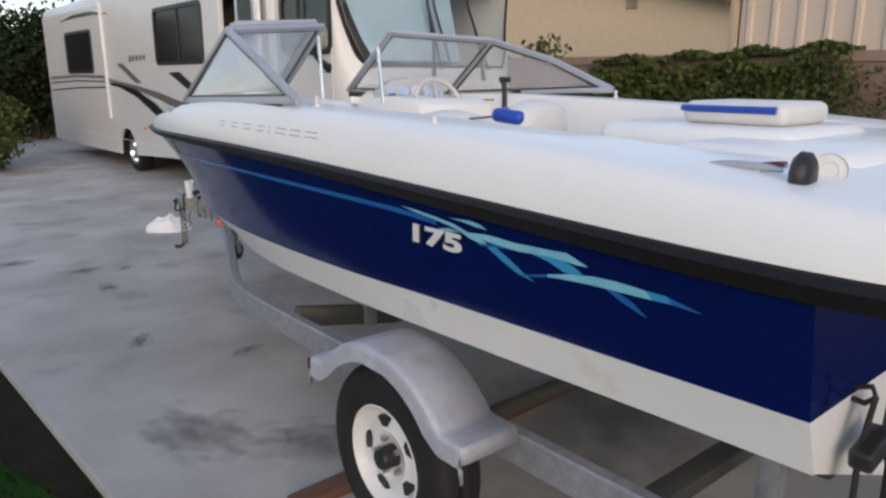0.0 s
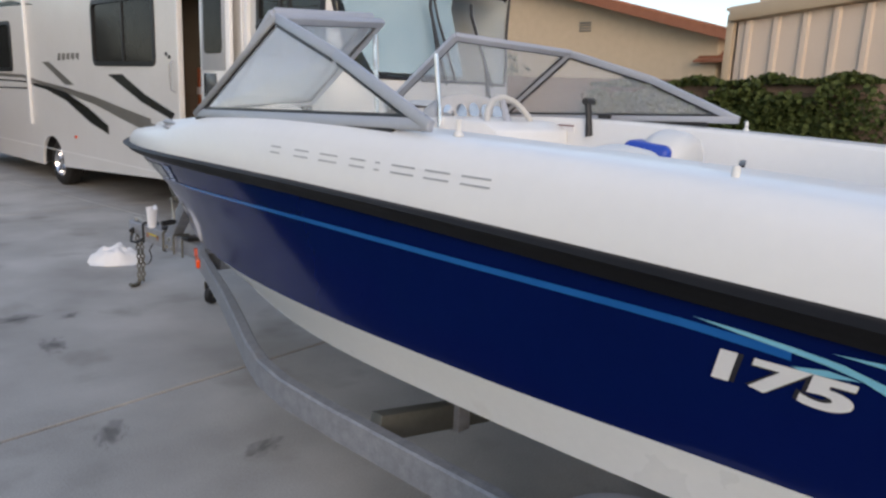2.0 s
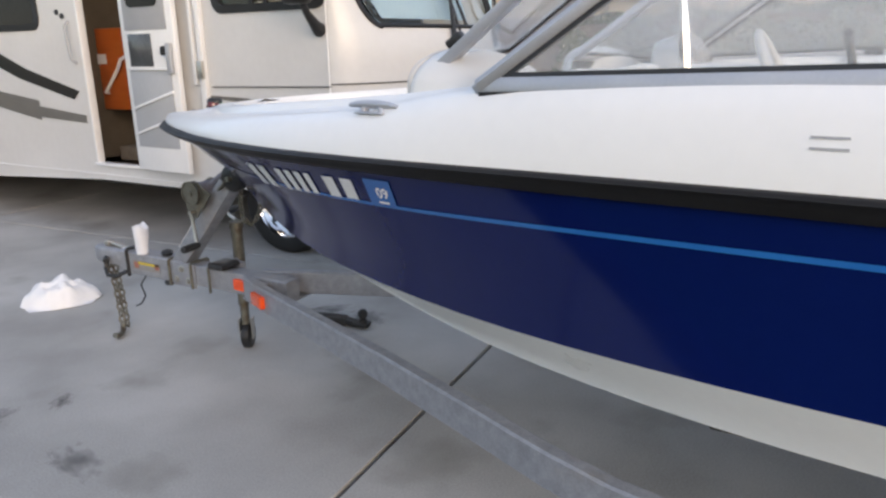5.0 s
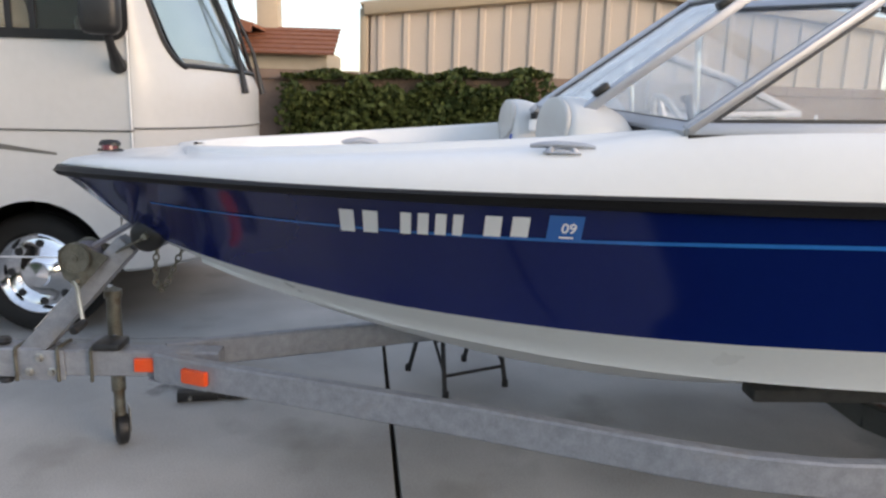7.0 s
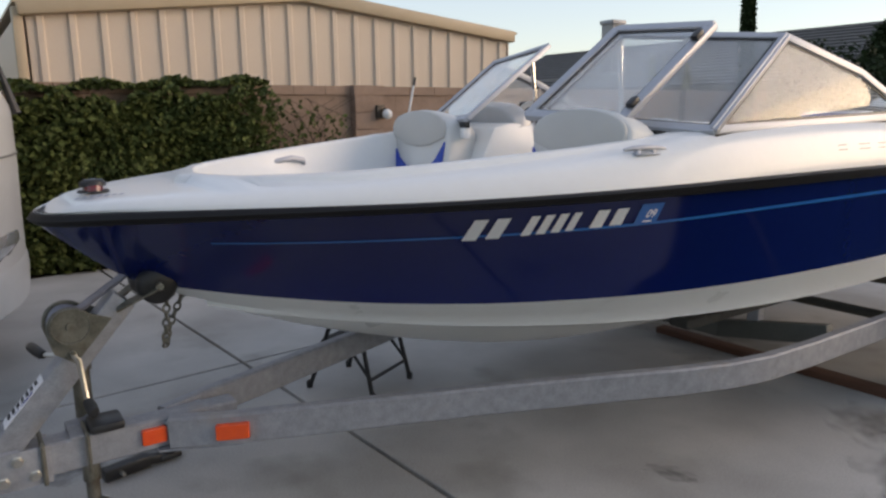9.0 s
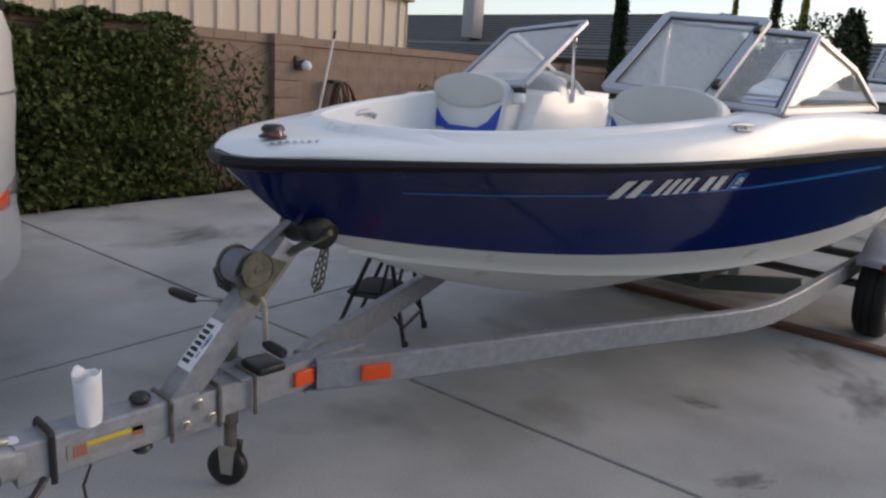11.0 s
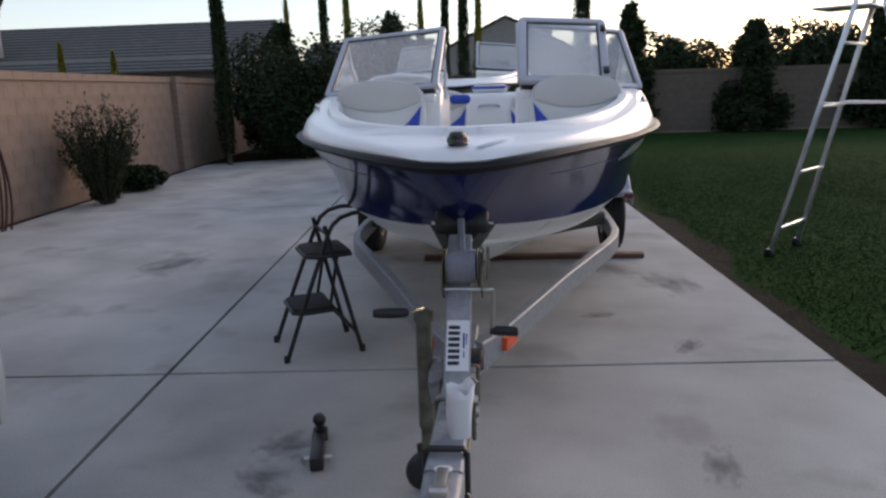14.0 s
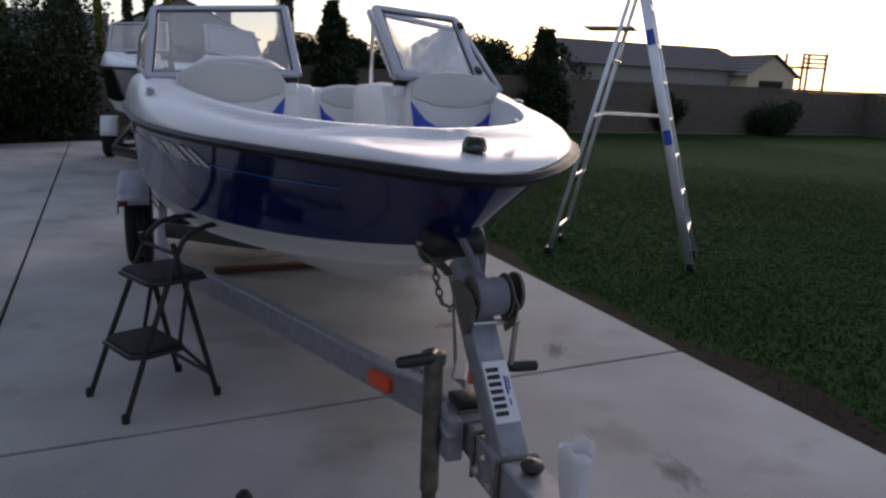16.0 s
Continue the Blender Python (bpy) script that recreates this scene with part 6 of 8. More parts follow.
# pillars and windshield
ws_z = [1.545, 1.55, 1.565, 1.59, 1.62, 1.66, 1.7, 1.9, 2.1, 2.25, 2.42]
for s in (0, 1):
    bm = bmesh.new()
    add_rings(bm, [[front_point(z, abs(s * math.pi - screen_edge(z) * k / 5)) for k in range(6)] for z in ws_z], close=False)
    part("pillar", bm, RV_PAINT, rv, smooth=45)
bm = bmesh.new()
add_rings(bm, [front_ring(z, -0.004, screen_edge(z)) for z in ws_z], close=False)
wsob = part("windshield", bm, RV_GLASS, rv, "large clear windshield", smooth=60)
wsob.modifiers.new("thick", "SOLIDIFY").thickness = 0.006
wsob.visible_shadow = False
bm = bmesh.new()
for z in (1.555, 2.41):
    add_tube(bm, front_ring(z, 0.004, screen_edge(z)), 0.015, 6)
for s in (0, 1):
    add_tube(bm, [front_point(z, abs(s * math.pi - screen_edge(z)), 0.004) for z in ws_z], 0.015, 6)
add_tube(bm, [front_point(z, math.pi / 2) for z in ws_z], 0.012, 6)
part("windshield_gasket", bm, RUBBER, rv, "black rubber windshield gasket")
# belt line along side and front
bm = bmesh.new()
add_tube(bm, [Vector((-0.004, 1.15, 1.185)), Vector((-0.004, FRONT_Y, 1.195))], 0.006, 6)
add_tube(bm, [p + Vector((0, 0, 1.21 - p.z)) for p in front_ring(1.2, 0.003)], 0.006, 6)
part("belt_moulding", bm, RV_TAUPE, rv, "grey belt moulding")
bm = bmesh.new()
add_tube(bm, [Vector((-0.003, FRONT_Y + 0.012, 1.02 + 1.53 * t)) for t in (0, 0.25, 0.5, 0.75, 1.0)], 0.006, 6)
part("cap_seam", bm, RV_WHITE, rv, "panel seam moulding")
# bumper, headlamps
bm = bmesh.new()
add_rings(bm, [front_ring(z, g) for z, g in ((0.42, -0.03), (0.44, 0.0), (0.58, 0.012), (0.64, 0.008), (0.66, 0.0))], close=False)
part("bumper", bm, RV_PAINT, rv, "cream moulded bumper", smooth=45)
LAMP_GLASS = mat("headlamp_glass", (0.5, 0.52, 0.54), (0.65, 0.67, 0.68), 0.08, 0.6, scale=20, fine=80, coat=0.8)


def lamp_shell(side, a0, a1, z, grow, fat):
    """An almond-shaped lens lying on the rounded corner between two angles of the front."""
    bm = bmesh.new()
    rings = []
    for k in range(13):
        a = a0 + (a1 - a0) * k / 12
        u = (a - 0.46) / 0.64
        h = fat * (0.35 + 0.65 * math.sin(math.pi * min(max(0.12 + 0.80 * u, 0.0), 1.0)))
        q = a if side > 0 else math.pi - a
        c = z - 0.012 + 0.030 * u
        rings.append([front_point(c - h, q, 0.002), front_point(c - h * 0.6, q, grow), front_point(c + h * 0.6, q, grow), front_point(c + h, q, 0.002), front_point(c, q, -0.02)])
    add_rings(bm, rings)
    return bm


for side in (1, -1):
    hl = thing("headlamp", "", "")
    hl.parent = rv
    part("lamp_rim", lamp_shell(side, 0.45, 1.11, 0.775, 0.006, 0.072), BLACK, hl, "dark lamp surround", smooth=50)
    part("lamp_glass", lamp_shell(side, 0.625, 1.08, 0.775, 0.018, 0.060), LAMP_GLASS, hl, "clear headlamp lens", smooth=50)
    part("turn_signal", lamp_shell(side, 0.475, 0.62, 0.775, 0.017, 0.060), REFLECTOR, hl, "orange turn signal", smooth=50)
# wipers
for x0, x1 in ((0.80, 0.95), (1.55, 1.50)):
    wp2 = thing("wiper", "", "")
    wp2.parent = rv
    bm = bmesh.new()
    a = min(front_ring(1.42, 0.03), key=lambda v: abs(v.x - x0))
    b = min(front_ring(2.15, 0.03), key=lambda v: abs(v.x - x1))
    add_tube(bm, [a, a.lerp(b, 0.4) + Vector((0, -0.05, 0)), b + Vector((0, -0.03, 0))], [0.022, 0.013, 0.011], 8)
    c = min(front_ring(1.62, 0.02), key=lambda v: abs(v.x - (x0 + x1) / 2 - 0.1))
    add_tube(bm, [b + Vector((0, -0.02, 0.10)), b + Vector((0, -0.025, 0)), c + Vector((0, -0.02, -0.1))], 0.014, 8)
    part("wiper_arm", bm, BLACK, wp2, "black windshield wiper")


# windows on the side
def rv_window(y0, y1, z0, z1, clear=False, split=None):
    w = thing("side_window", "", "")
    w.parent = rv
    cy, cz = (y0 + y1) / 2, (z0 + z1) / 2
    m = Matrix(((0, 0, -1, -0.002), (1, 0, 0, cy), (0, 1, 0, cz), (0, 0, 0, 1)))
    bm = bmesh.new()
    outer, inner = rounded(y1 - y0 + 0.05, z1 - z0 + 0.05, 0.09, 5), rounded(y1 - y0 - 0.05, z1 - z0 - 0.05, 0.06, 5)
    n = len(outer)
    rings = [[m @ Vector((*p, h)) for p in o] for o, h in ((outer, -0.03), (outer, 0.010), (inner, 0.014), (inner, -0.03))]
    add_rings(bm, rings + [rings[0]], True, (False, False))
    part("window_frame", bm, RUBBER, w, "black rubber window frame", smooth=50)
    bm = bmesh.new()
    add_prism(bm, inner, m @ pose(0, 0, -0.012), 0.005)
    ob = part("pane", bm, RV_GLASS if clear else RV_DARK, w, "dark tinted pane" if not clear else "clear pane", smooth=0)
    if clear:
        ob.visible_shadow = False
    for s in (split or []):
        bm = bmesh.new()
        add_box(bm, (0.002, s, cz), (0.02, 0.03, z1 - z0 - 0.05))
        part("window_bar", bm, RUBBER, w)


rv_window(*HOLES[0])
rv_window(*HOLES[1], split=[3.75])
rv_window(*HOLES[3], clear=True, split=[0.62, 0.74])

# door opening: frame, step well and the cabinet behind
bm = bmesh.new()
for y in (1.955, 2.495):
    add_box(bm, (0.02, y, 1.47), (0.06, 0.02, 1.80), (0, 0, 0), 0.004)
add_box(bm, (0.02, 2.225, 2.365), (0.06, 0.56, 0.02), (0, 0, 0), 0.004)
add_box(bm, (0.01, 2.225, 0.582), (0.07, 0.58, 0.022), (0, 0, 0), 0.004)
part("door_frame", bm, RV_WHITE, rv, "white door frame")
bm = bmesh.new()
add_box(bm, (0.34, 2.225, 0.64), (0.30, 0.52, 0.11), (0, 0, 0), 0.01)
add_box(bm, (0.58, 2.225, 0.71), (0.24, 0.52, 0.26), (0, 0, 0), 0.01)
add_box(bm, (0.90, 2.225, 0.78), (0.44, 1.2, 0.42), (0, 0, 0), 0.01)
part("entry_step", bm, RV_BROWN, rv, "brown carpeted entry steps")
bm = bmesh.new()
add_box(bm, (0.44, 2.465, 1.29), (0.04, 0.90, 0.66), (0, 0, 0), 0.012)
part("entry_cabinet", bm, ORANGE_WOOD, rv, "glossy orange wood cabinet")
bm = bmesh.new()
add_tube(bm, [(0.42, 2.83, 1.10), (0.385, 2.82, 1.105), (0.38, 2.62, 1.30), (0.38, 2.575, 1.37), (0.42, 2.57, 1.39)], 0.015, 8)
part("grab_bar", bm, RV_WHITE, rv, "white entry grab bar")
plate("notice", (0.417, 2.855, 1.375), (0, -1, 0), (0, 0, 1), 0.11, 0.08, 0.003, PAPER, rv, "white notice on the cabinet")
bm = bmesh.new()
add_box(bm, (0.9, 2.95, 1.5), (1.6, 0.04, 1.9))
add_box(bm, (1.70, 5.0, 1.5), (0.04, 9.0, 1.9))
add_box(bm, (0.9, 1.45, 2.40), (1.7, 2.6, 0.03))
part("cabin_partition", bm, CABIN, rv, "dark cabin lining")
# open door leaf swung forward
leaf = thing("entry_door", "", "", pose(-0.015, 1.93, 0, 0, 0, 0))
leaf.parent = rv
LM = pose(-0.04, 0, 0, 0, 0, 180 - 3)
bm = bmesh.new()
add_box(bm, (0, 0.29, 1.475), (0.045, 0.57, 1.78), (0, 0, 0), 0.012, m=LM)
part("leaf", bm, RV_WHITE, leaf, "white door leaf")
SMOKED = mat("smoked_screen", (0.05, 0.055, 0.06), (0.10, 0.105, 0.11), 0.15, scale=6, fine=40)
for y0, y1, z0, z1, mt, nm in ((0.06, 0.51, 0.76, 1.30, RV_GREY, "lower_panel"), (0.06, 0.51, 1.57, 2.32, RV_GREY, "upper_panel"), (0.08, 0.33, 1.325, 1.545, SMOKED, "screen_panel")):
    bm = bmesh.new()
    add_box(bm, (0.0245, (y0 + y1) / 2, (z0 + z1) / 2), (0.008, y1 - y0, z1 - z0), (0, 0, 0), 0.002, m=LM)
    part(nm, bm, mt, leaf)
bm = bmesh.new()
add_prism(bm, rounded(0.34, 0.58, 0.05), LM @ frame_of((0.0285, 0.28, 2.01), (0, 1, 0), (0, 0, 1)), 0.005)
part("door_pane", bm, RV_DARK, leaf, "grey tinted door window")
for a, b in (((0.06, 1.03), (0.52, 1.155)), ((0.06, 0.85), (0.52, 0.98)), ((0.05, 1.31), (0.53, 1.31))):
    bm = bmesh.new()
    add_bar(bm, LM @ Vector((0.034, a[0], a[1])), LM @ Vector((0.034, b[0], b[1])), 0.018, 0.018, bevel=0.003)
    part("rail_bar", bm, RV_WHITE, leaf, "white diagonal bar")
for y, z, w, h in ((0.47, 1.43, 0.035, 0.06), (0.53, 1.38, 0.05, 0.20)):
    bm = bmesh.new()
    add_box(bm, (0.04, y, z), (0.03, w, h), (0, 0, 0), 0.008, m=LM)
    part("latch", bm, BLACK if w < 0.04 else RV_GREY, leaf, "door latch")
# awning arm beside the door, gutter post further aft
for y, z0, z1, w in ((1.205, 0.93, 2.55, 0.05), (1.275, 1.20, 2.55, 0.03), (6.80, 0.80, 2.60, 0.045)):
    bm = bmesh.new()
    add_box(bm, (-0.020, y, (z0 + z1) / 2), (0.04, w, z1 - z0), (0, 0, 0), 0.006)
    part("awning_arm", bm, RV_WHITE, rv, "white awning arm")
bm = bmesh.new()
add_box(bm, (-0.045, 1.205, 1.30), (0.03, 0.05, 0.12), (0, 0, 0), 0.006)
part("awning_bracket", bm, STEEL, rv)
bm = bmesh.new()
add_tube(bm, [(0.0, 2.62, 1.66), (-0.04, 2.61, 1.63), (-0.045, 2.60, 1.50), (-0.04, 2.59, 1.38), (0.0, 2.58, 1.35)], 0.011, 8)
part("grab_handle", bm, RV_GREY, rv, "grey entry grab handle")
for z in (1.70, 1.73):
    bm = bmesh.new()
    add_lathe(bm, [(0.0, 0.012), (0.02, 0.010), (0.022, 0.0)], frame_of((0.0, 2.68 + (z - 1.7) * 2, z), (0, -1, 0), (0, 0, 1)), 10)
    part("switch", bm, BLACK, rv)
# mirror
mr = thing("door_mirror", "", "")
mr.parent = rv
bm = bmesh.new()
add_box(bm, (-0.20, 0.20, 1.79), (0.12, 0.19, 0.24), (0, 0, 8), 0.045, seg=3)
part("mirror_head", bm, BLACK, mr, "black mirror head", smooth=50)
bm = bmesh.new()
add_tube(bm, [(-0.005, 0.20, 1.53), (-0.05, 0.19, 1.55), (-0.14, 0.18, 1.62), (-0.19, 0.18, 1.70)], [0.045, 0.035, 0.022, 0.020], 10)
part("mirror_arm", bm, BLACK, mr, "black mirror arm")
# cab seats seen through the glass
for x in (0.55, 1.65):
    cs = thing("cab_seat", "", "")
    cs.parent = rv
    bm = bmesh.new()
    add_box(bm, (x, 0.95, 1.35), (0.52, 0.16, 0.80), (-10, 0, 0), 0.06, seg=3)
    part("backrest", bm, SEAT_TAN, cs, "tan cab seat backrest", smooth=50)
    bm = bmesh.new()
    add_box(bm, (x, 1.02, 1.84), (0.28, 0.12, 0.20), (-10, 0, 0), 0.05, seg=3)
    part("headrest", bm, SEAT_TAN, cs, smooth=50)
    bm = bmesh.new()
    add_box(bm, (x, 0.68, 0.98), (0.54, 0.54, 0.18), (0, 0, 0), 0.06, seg=3)
    part("cushion", bm, SEAT_TAN, cs, smooth=50)
bm = bmesh.new()
add_prism(bm, [(0.40, 1.36), (0.40, 1.53), (0.10, 1.50), (0.10, 1.36)], Matrix(((0, 0, 1, 0.12), (1, 0, 0, 0), (0, 1, 0, 0), (0, 0, 0, 1))), 2.0, bevel=0.02)
part("dashboard", bm, CABIN, rv, "dark dashboard")
# pale sun shade drawn inside part of the windshield
bm = bmesh.new()
add_rings(bm, [[p + Vector((0, 0.05, 0)) for p in front_ring(z, -0.03, screen_edge(z) + 0.1)[1:15]] for z in (1.60, 1.8, 2.0, 2.2, 2.40)], close=False)
part("sun_shade", bm, mat("pale_shade", (0.24, 0.33, 0.40), (0.34, 0.43, 0.50), 0.6, scale=4, fine=40), rv, "pale blue-green windshield shade", smooth=60)

# wheels
for cy, ac, az, r, inset, dual in ((0.80, 0.70, 0.41, 0.36, 0.30, False), (6.17, 6.12, 0.28, 0.315, 0.20, True)):
    for sx in (1, -1):
        wx = inset if sx > 0 else RV_W - inset
        wh = thing("wheel", "", "", frame_of((wx, cy, r - 0.005), (0, -sx, 0), (0, 0, 1)))
        wh.parent = rv
        rr = r - 0.125
        q = rr / 0.235
        part("tyre", tyre_mesh(r, rr, 0.23), TYRE, wh, "black motorhome tyre")
        bm = bmesh.new()
        add_lathe(bm, [(a * q, h) for a, h in [(0.238, 0.10), (0.228, 0.105), (0.215, 0.085), (0.20, 0.03 if dual else 0.05), (0.15, 0.01 if dual else 0.06), (0.11, 0.04 if dual else 0.10), (0.075, 0.05 if dual else 0.115), (0.07, 0.08 if dual else 0.13), (0.0, 0.085 if dual else 0.135)]], seg=36)
        part("wheel_cover", bm, CHROME, wh, "polished stainless wheel cover", smooth=45)
        for k in range(8):
            a = 2 * math.pi * k / 8
            bm = bmesh.new()
            add_lathe(bm, [(0.0, 0.006), (0.020, 0.004), (0.024, 0.0)], pose(0.172 * q * math.cos(a), 0.172 * q * math.sin(a), 0.026 if dual else 0.06), 10)
            part("hand_hole", bm, BLACK, wh)
    for sx in (1, -1):
        bm = bmesh.new()
        wx = 0.04 if sx > 0 else RV_W - 0.04
        edge = [Vector((wx, ac + 0.43 * math.cos(radians(a)), az + 0.43 * math.sin(radians(a)))) for a in range(0, 181, 15)]
        deep = [p + Vector((0.62 * sx, 0, 0)) for p in edge]
        add_rings(bm, [edge, deep], close=False)
        add_mesh(bm, deep + [deep[-1] - Vector((0, 0, 0.12)), deep[0] - Vector((0, 0, 0.12))], [list(range(15))])
        part("wheel_well", bm, BLACK, rv, "dark wheel well")


# painted stripes, laid just proud of the wall
def stripe(name, pts, mt, off=0.0015, label=""):
    m = Matrix(((0, 0, -1, -off), (1, 0, 0, 0), (0, 1, 0, 0), (0, 0, 0, 1)))
    bm = bmesh.new()
    add_prism(bm, pts, m, 0.0015)
    part(name, bm, mt, rv, label, smooth=0)


def ribbon(mid, widths):
    up = [(y, z + w / 2) for (y, z), w in zip(mid, widths)]
    lo = [(y, z - w / 2) for (y, z), w in zip(mid, widths)]
    return up + list(reversed(lo))


stripe("swoosh", ribbon([(10.4, 1.43), (8.5, 1.47), (7.1, 1.455), (6.3, 1.36), (5.5, 1.30), (4.6, 1.20), (3.9, 1.09), (3.15, 0.98)], [0.05, 0.045, 0.045, 0.06, 0.07, 0.10, 0.13, 0.16]), RV_TAUPE, label="taupe grey swoosh stripe")
stripe("pin_stripe", ribbon([(10.4, 1.34), (8.5, 1.39), (7.0, 1.38), (6.4, 1.34)], [0.022] * 4), RV_BLACK)
stripe("pin_stripe", ribbon([(10.4, 1.20), (8.5, 1.27), (6.9, 1.29)], [0.022] * 3), RV_BLACK)
stripe("swoosh", ribbon([(6.7, 1.345), (6.2, 1.315), (5.5, 1.22), (4.8, 1.02), (4.25, 0.87)], [0.03, 0.05, 0.11, 0.17, 0.10]), RV_BLACK, 0.0032, "black swoosh stripe")
stripe("dash_stripe", [(4.18, 1.51), (3.81, 1.52), (3.25, 1.31), (2.60, 1.14), (2.68, 1.075), (3.35, 1.23)], RV_BLACK, 0.0032, "black dash stripe")
stripe("dash_stripe", [(6.28, 1.65), (6.03, 1.655), (5.21, 1.37), (5.5, 1.365)], RV_TAUPE, 0.0032)
stripe("swoosh", ribbon([(4.5, 1.14), (3.8, 1.04), (3.2, 0.975), (2.56, 0.925)], [0.01, 0.05, 0.09, 0.06]), RV_TAUPE, 0.005)
stripe("front_stripe", ribbon([(1.2, 1.12), (0.85, 1.10), (0.55, 1.065)], [0.02, 0.03, 0.012]), RV_TAUPE)
stripe("roof_swoosh", ribbon([(9.3, 2.42), (8.4, 2.47), (7.4, 2.46), (6.5, 2.40)], [0.01, 0.06, 0.07, 0.01]), RV_BLACK, label="black swoosh under the roof edge")
for k in range(5):
    stripe("maker_mark", [(5.72 - 0.15 * k, 1.67 + 0.01 * k), (5.62 - 0.15 * k, 1.67), (5.60 - 0.15 * k, 1.76), (5.69 - 0.15 * k, 1.755)], RV_TAUPE, label="small grey lettering drawn as bars")
bm = bmesh.new()
add_box(bm, (-0.006, 5.26, 0.72), (0.012, 0.07, 0.035), (0, 0, 0), 0.004)
part("marker_lamp", bm, REFLECTOR, rv, "orange side marker")
bm = bmesh.new()
add_tube(bm, [(-0.003, FRONT_Y + 0.2, 0.50), (-0.003, REAR_Y, 0.50)], 0.005, 6)
part("skirt_trim", bm, RV_WHITE, rv)


# ---------------------------------------------------------------- plants
def leaf_mat(name, c1, c2, rough=0.6, vary=0.3, scale=3.0):
    m = mat(name, c1, c2, rough, scale=scale, fine=40, spread=0.6, spec=0.15)
    nt = m.node_tree
    geo = nt.nodes.new("ShaderNodeNewGeometry")
    hsv = nt.nodes.new("ShaderNodeHueSaturation")
    mr = nt.nodes.new("ShaderNodeMapRange")
    mr.inputs["To Min"].default_value, mr.inputs["To Max"].default_value = 1 - vary, 1 + vary
    nt.links.new(geo.outputs["Random Per Island"], mr.inputs[0])
    nt.links.new(mr.outputs[0], hsv.inputs["Value"])
    b = nt.nodes["Principled BSDF"]
    src = b.inputs["Base Color"].links[0].from_socket
    nt.links.new(src, hsv.inputs["Color"])
    nt.links.new(hsv.outputs[0], b.inputs["Base Color"])
    return m


IVY = leaf_mat("ivy_leaf", (0.029, 0.045, 0.012), (0.098, 0.118, 0.037))
SHRUB = leaf_mat("shrub_leaf", (0.010, 0.019, 0.008), (0.025, 0.040, 0.015))
CYPRESS = leaf_mat("cypress_leaf", (0.012, 0.024, 0.010), (0.026, 0.044, 0.016))
GOLDEN = leaf_mat("golden_cypress_leaf", (0.15, 0.145, 0.02), (0.26, 0.23, 0.04))
GRASS = leaf_mat("grass_blade", (0.019, 0.044, 0.010), (0.029, 0.060, 0.014), 0.9, 0.10, 0.7)
up_way = GRASS.node_tree.nodes.new("ShaderNodeCombineXYZ")
up_way.inputs["Z"].default_value = 1.0
GRASS.node_tree.links.new(up_way.outputs[0], GRASS.node_tree.nodes["Principled BSDF"].inputs["Normal"])
BARK = mat("bark", (0.05, 0.038, 0.028), (0.10, 0.075, 0.055), 0.9, scale=20, fine=90, bump=0.004, stretch=(1, 1, 0.3))


def leaves(name, pts, size, material, parent, seed, droop=0.4, long=1.6):
    """Many small folded leaves at the points, as one mesh."""
    rng = np.random.default_rng(seed)
    n = len(pts)
    pts = np.asarray(pts, dtype=float)
    s = size * rng.uniform(0.6, 1.35, n)[:, None]
    a = rng.normal(size=(n, 3))
    a[:, 2] *= 0.7
    a /= np.linalg.norm(a, axis=1)[:, None]
    b = rng.normal(size=(n, 3))
    b -= a * (a * b).sum(1)[:, None]
    b /= np.linalg.norm(b, axis=1)[:, None]
    c = np.cross(a, b)
    v = np.stack([pts - a * s * long / 2, pts + b * s / 2 + c * s * 0.15, pts + a * s * long / 2, pts - b * s / 2 + c * s * 0.15], 1).reshape(-1, 3)
    me = bpy.data.meshes.new(name)
    idx = np.arange(n)[:, None] * 4
    me.from_pydata(v.tolist(), [], np.concatenate([idx + [0, 1, 2], idx + [0, 2, 3]]).tolist())
    me.materials.append(material)
    ob = new(name, me)
    if parent is not None:
        ob.parent = parent
    return ob


def limb(bm, p0, p1, r0, r1, rnd, bends=3):
    p0, p1 = Vector(p0), Vector(p1)
    pts = [p0.lerp(p1, i / bends) + (Vector((rnd.uniform(-1, 1), rnd.uniform(-1, 1), rnd.uniform(-0.5, 0.5))) * (p1 - p0).length * 0.05 if 0 < i < bends else Vector()) for i in range(bends + 1)]
    add_tube(bm, pts, [r0 + (r1 - r0) * i / bends for i in range(bends + 1)], 7)


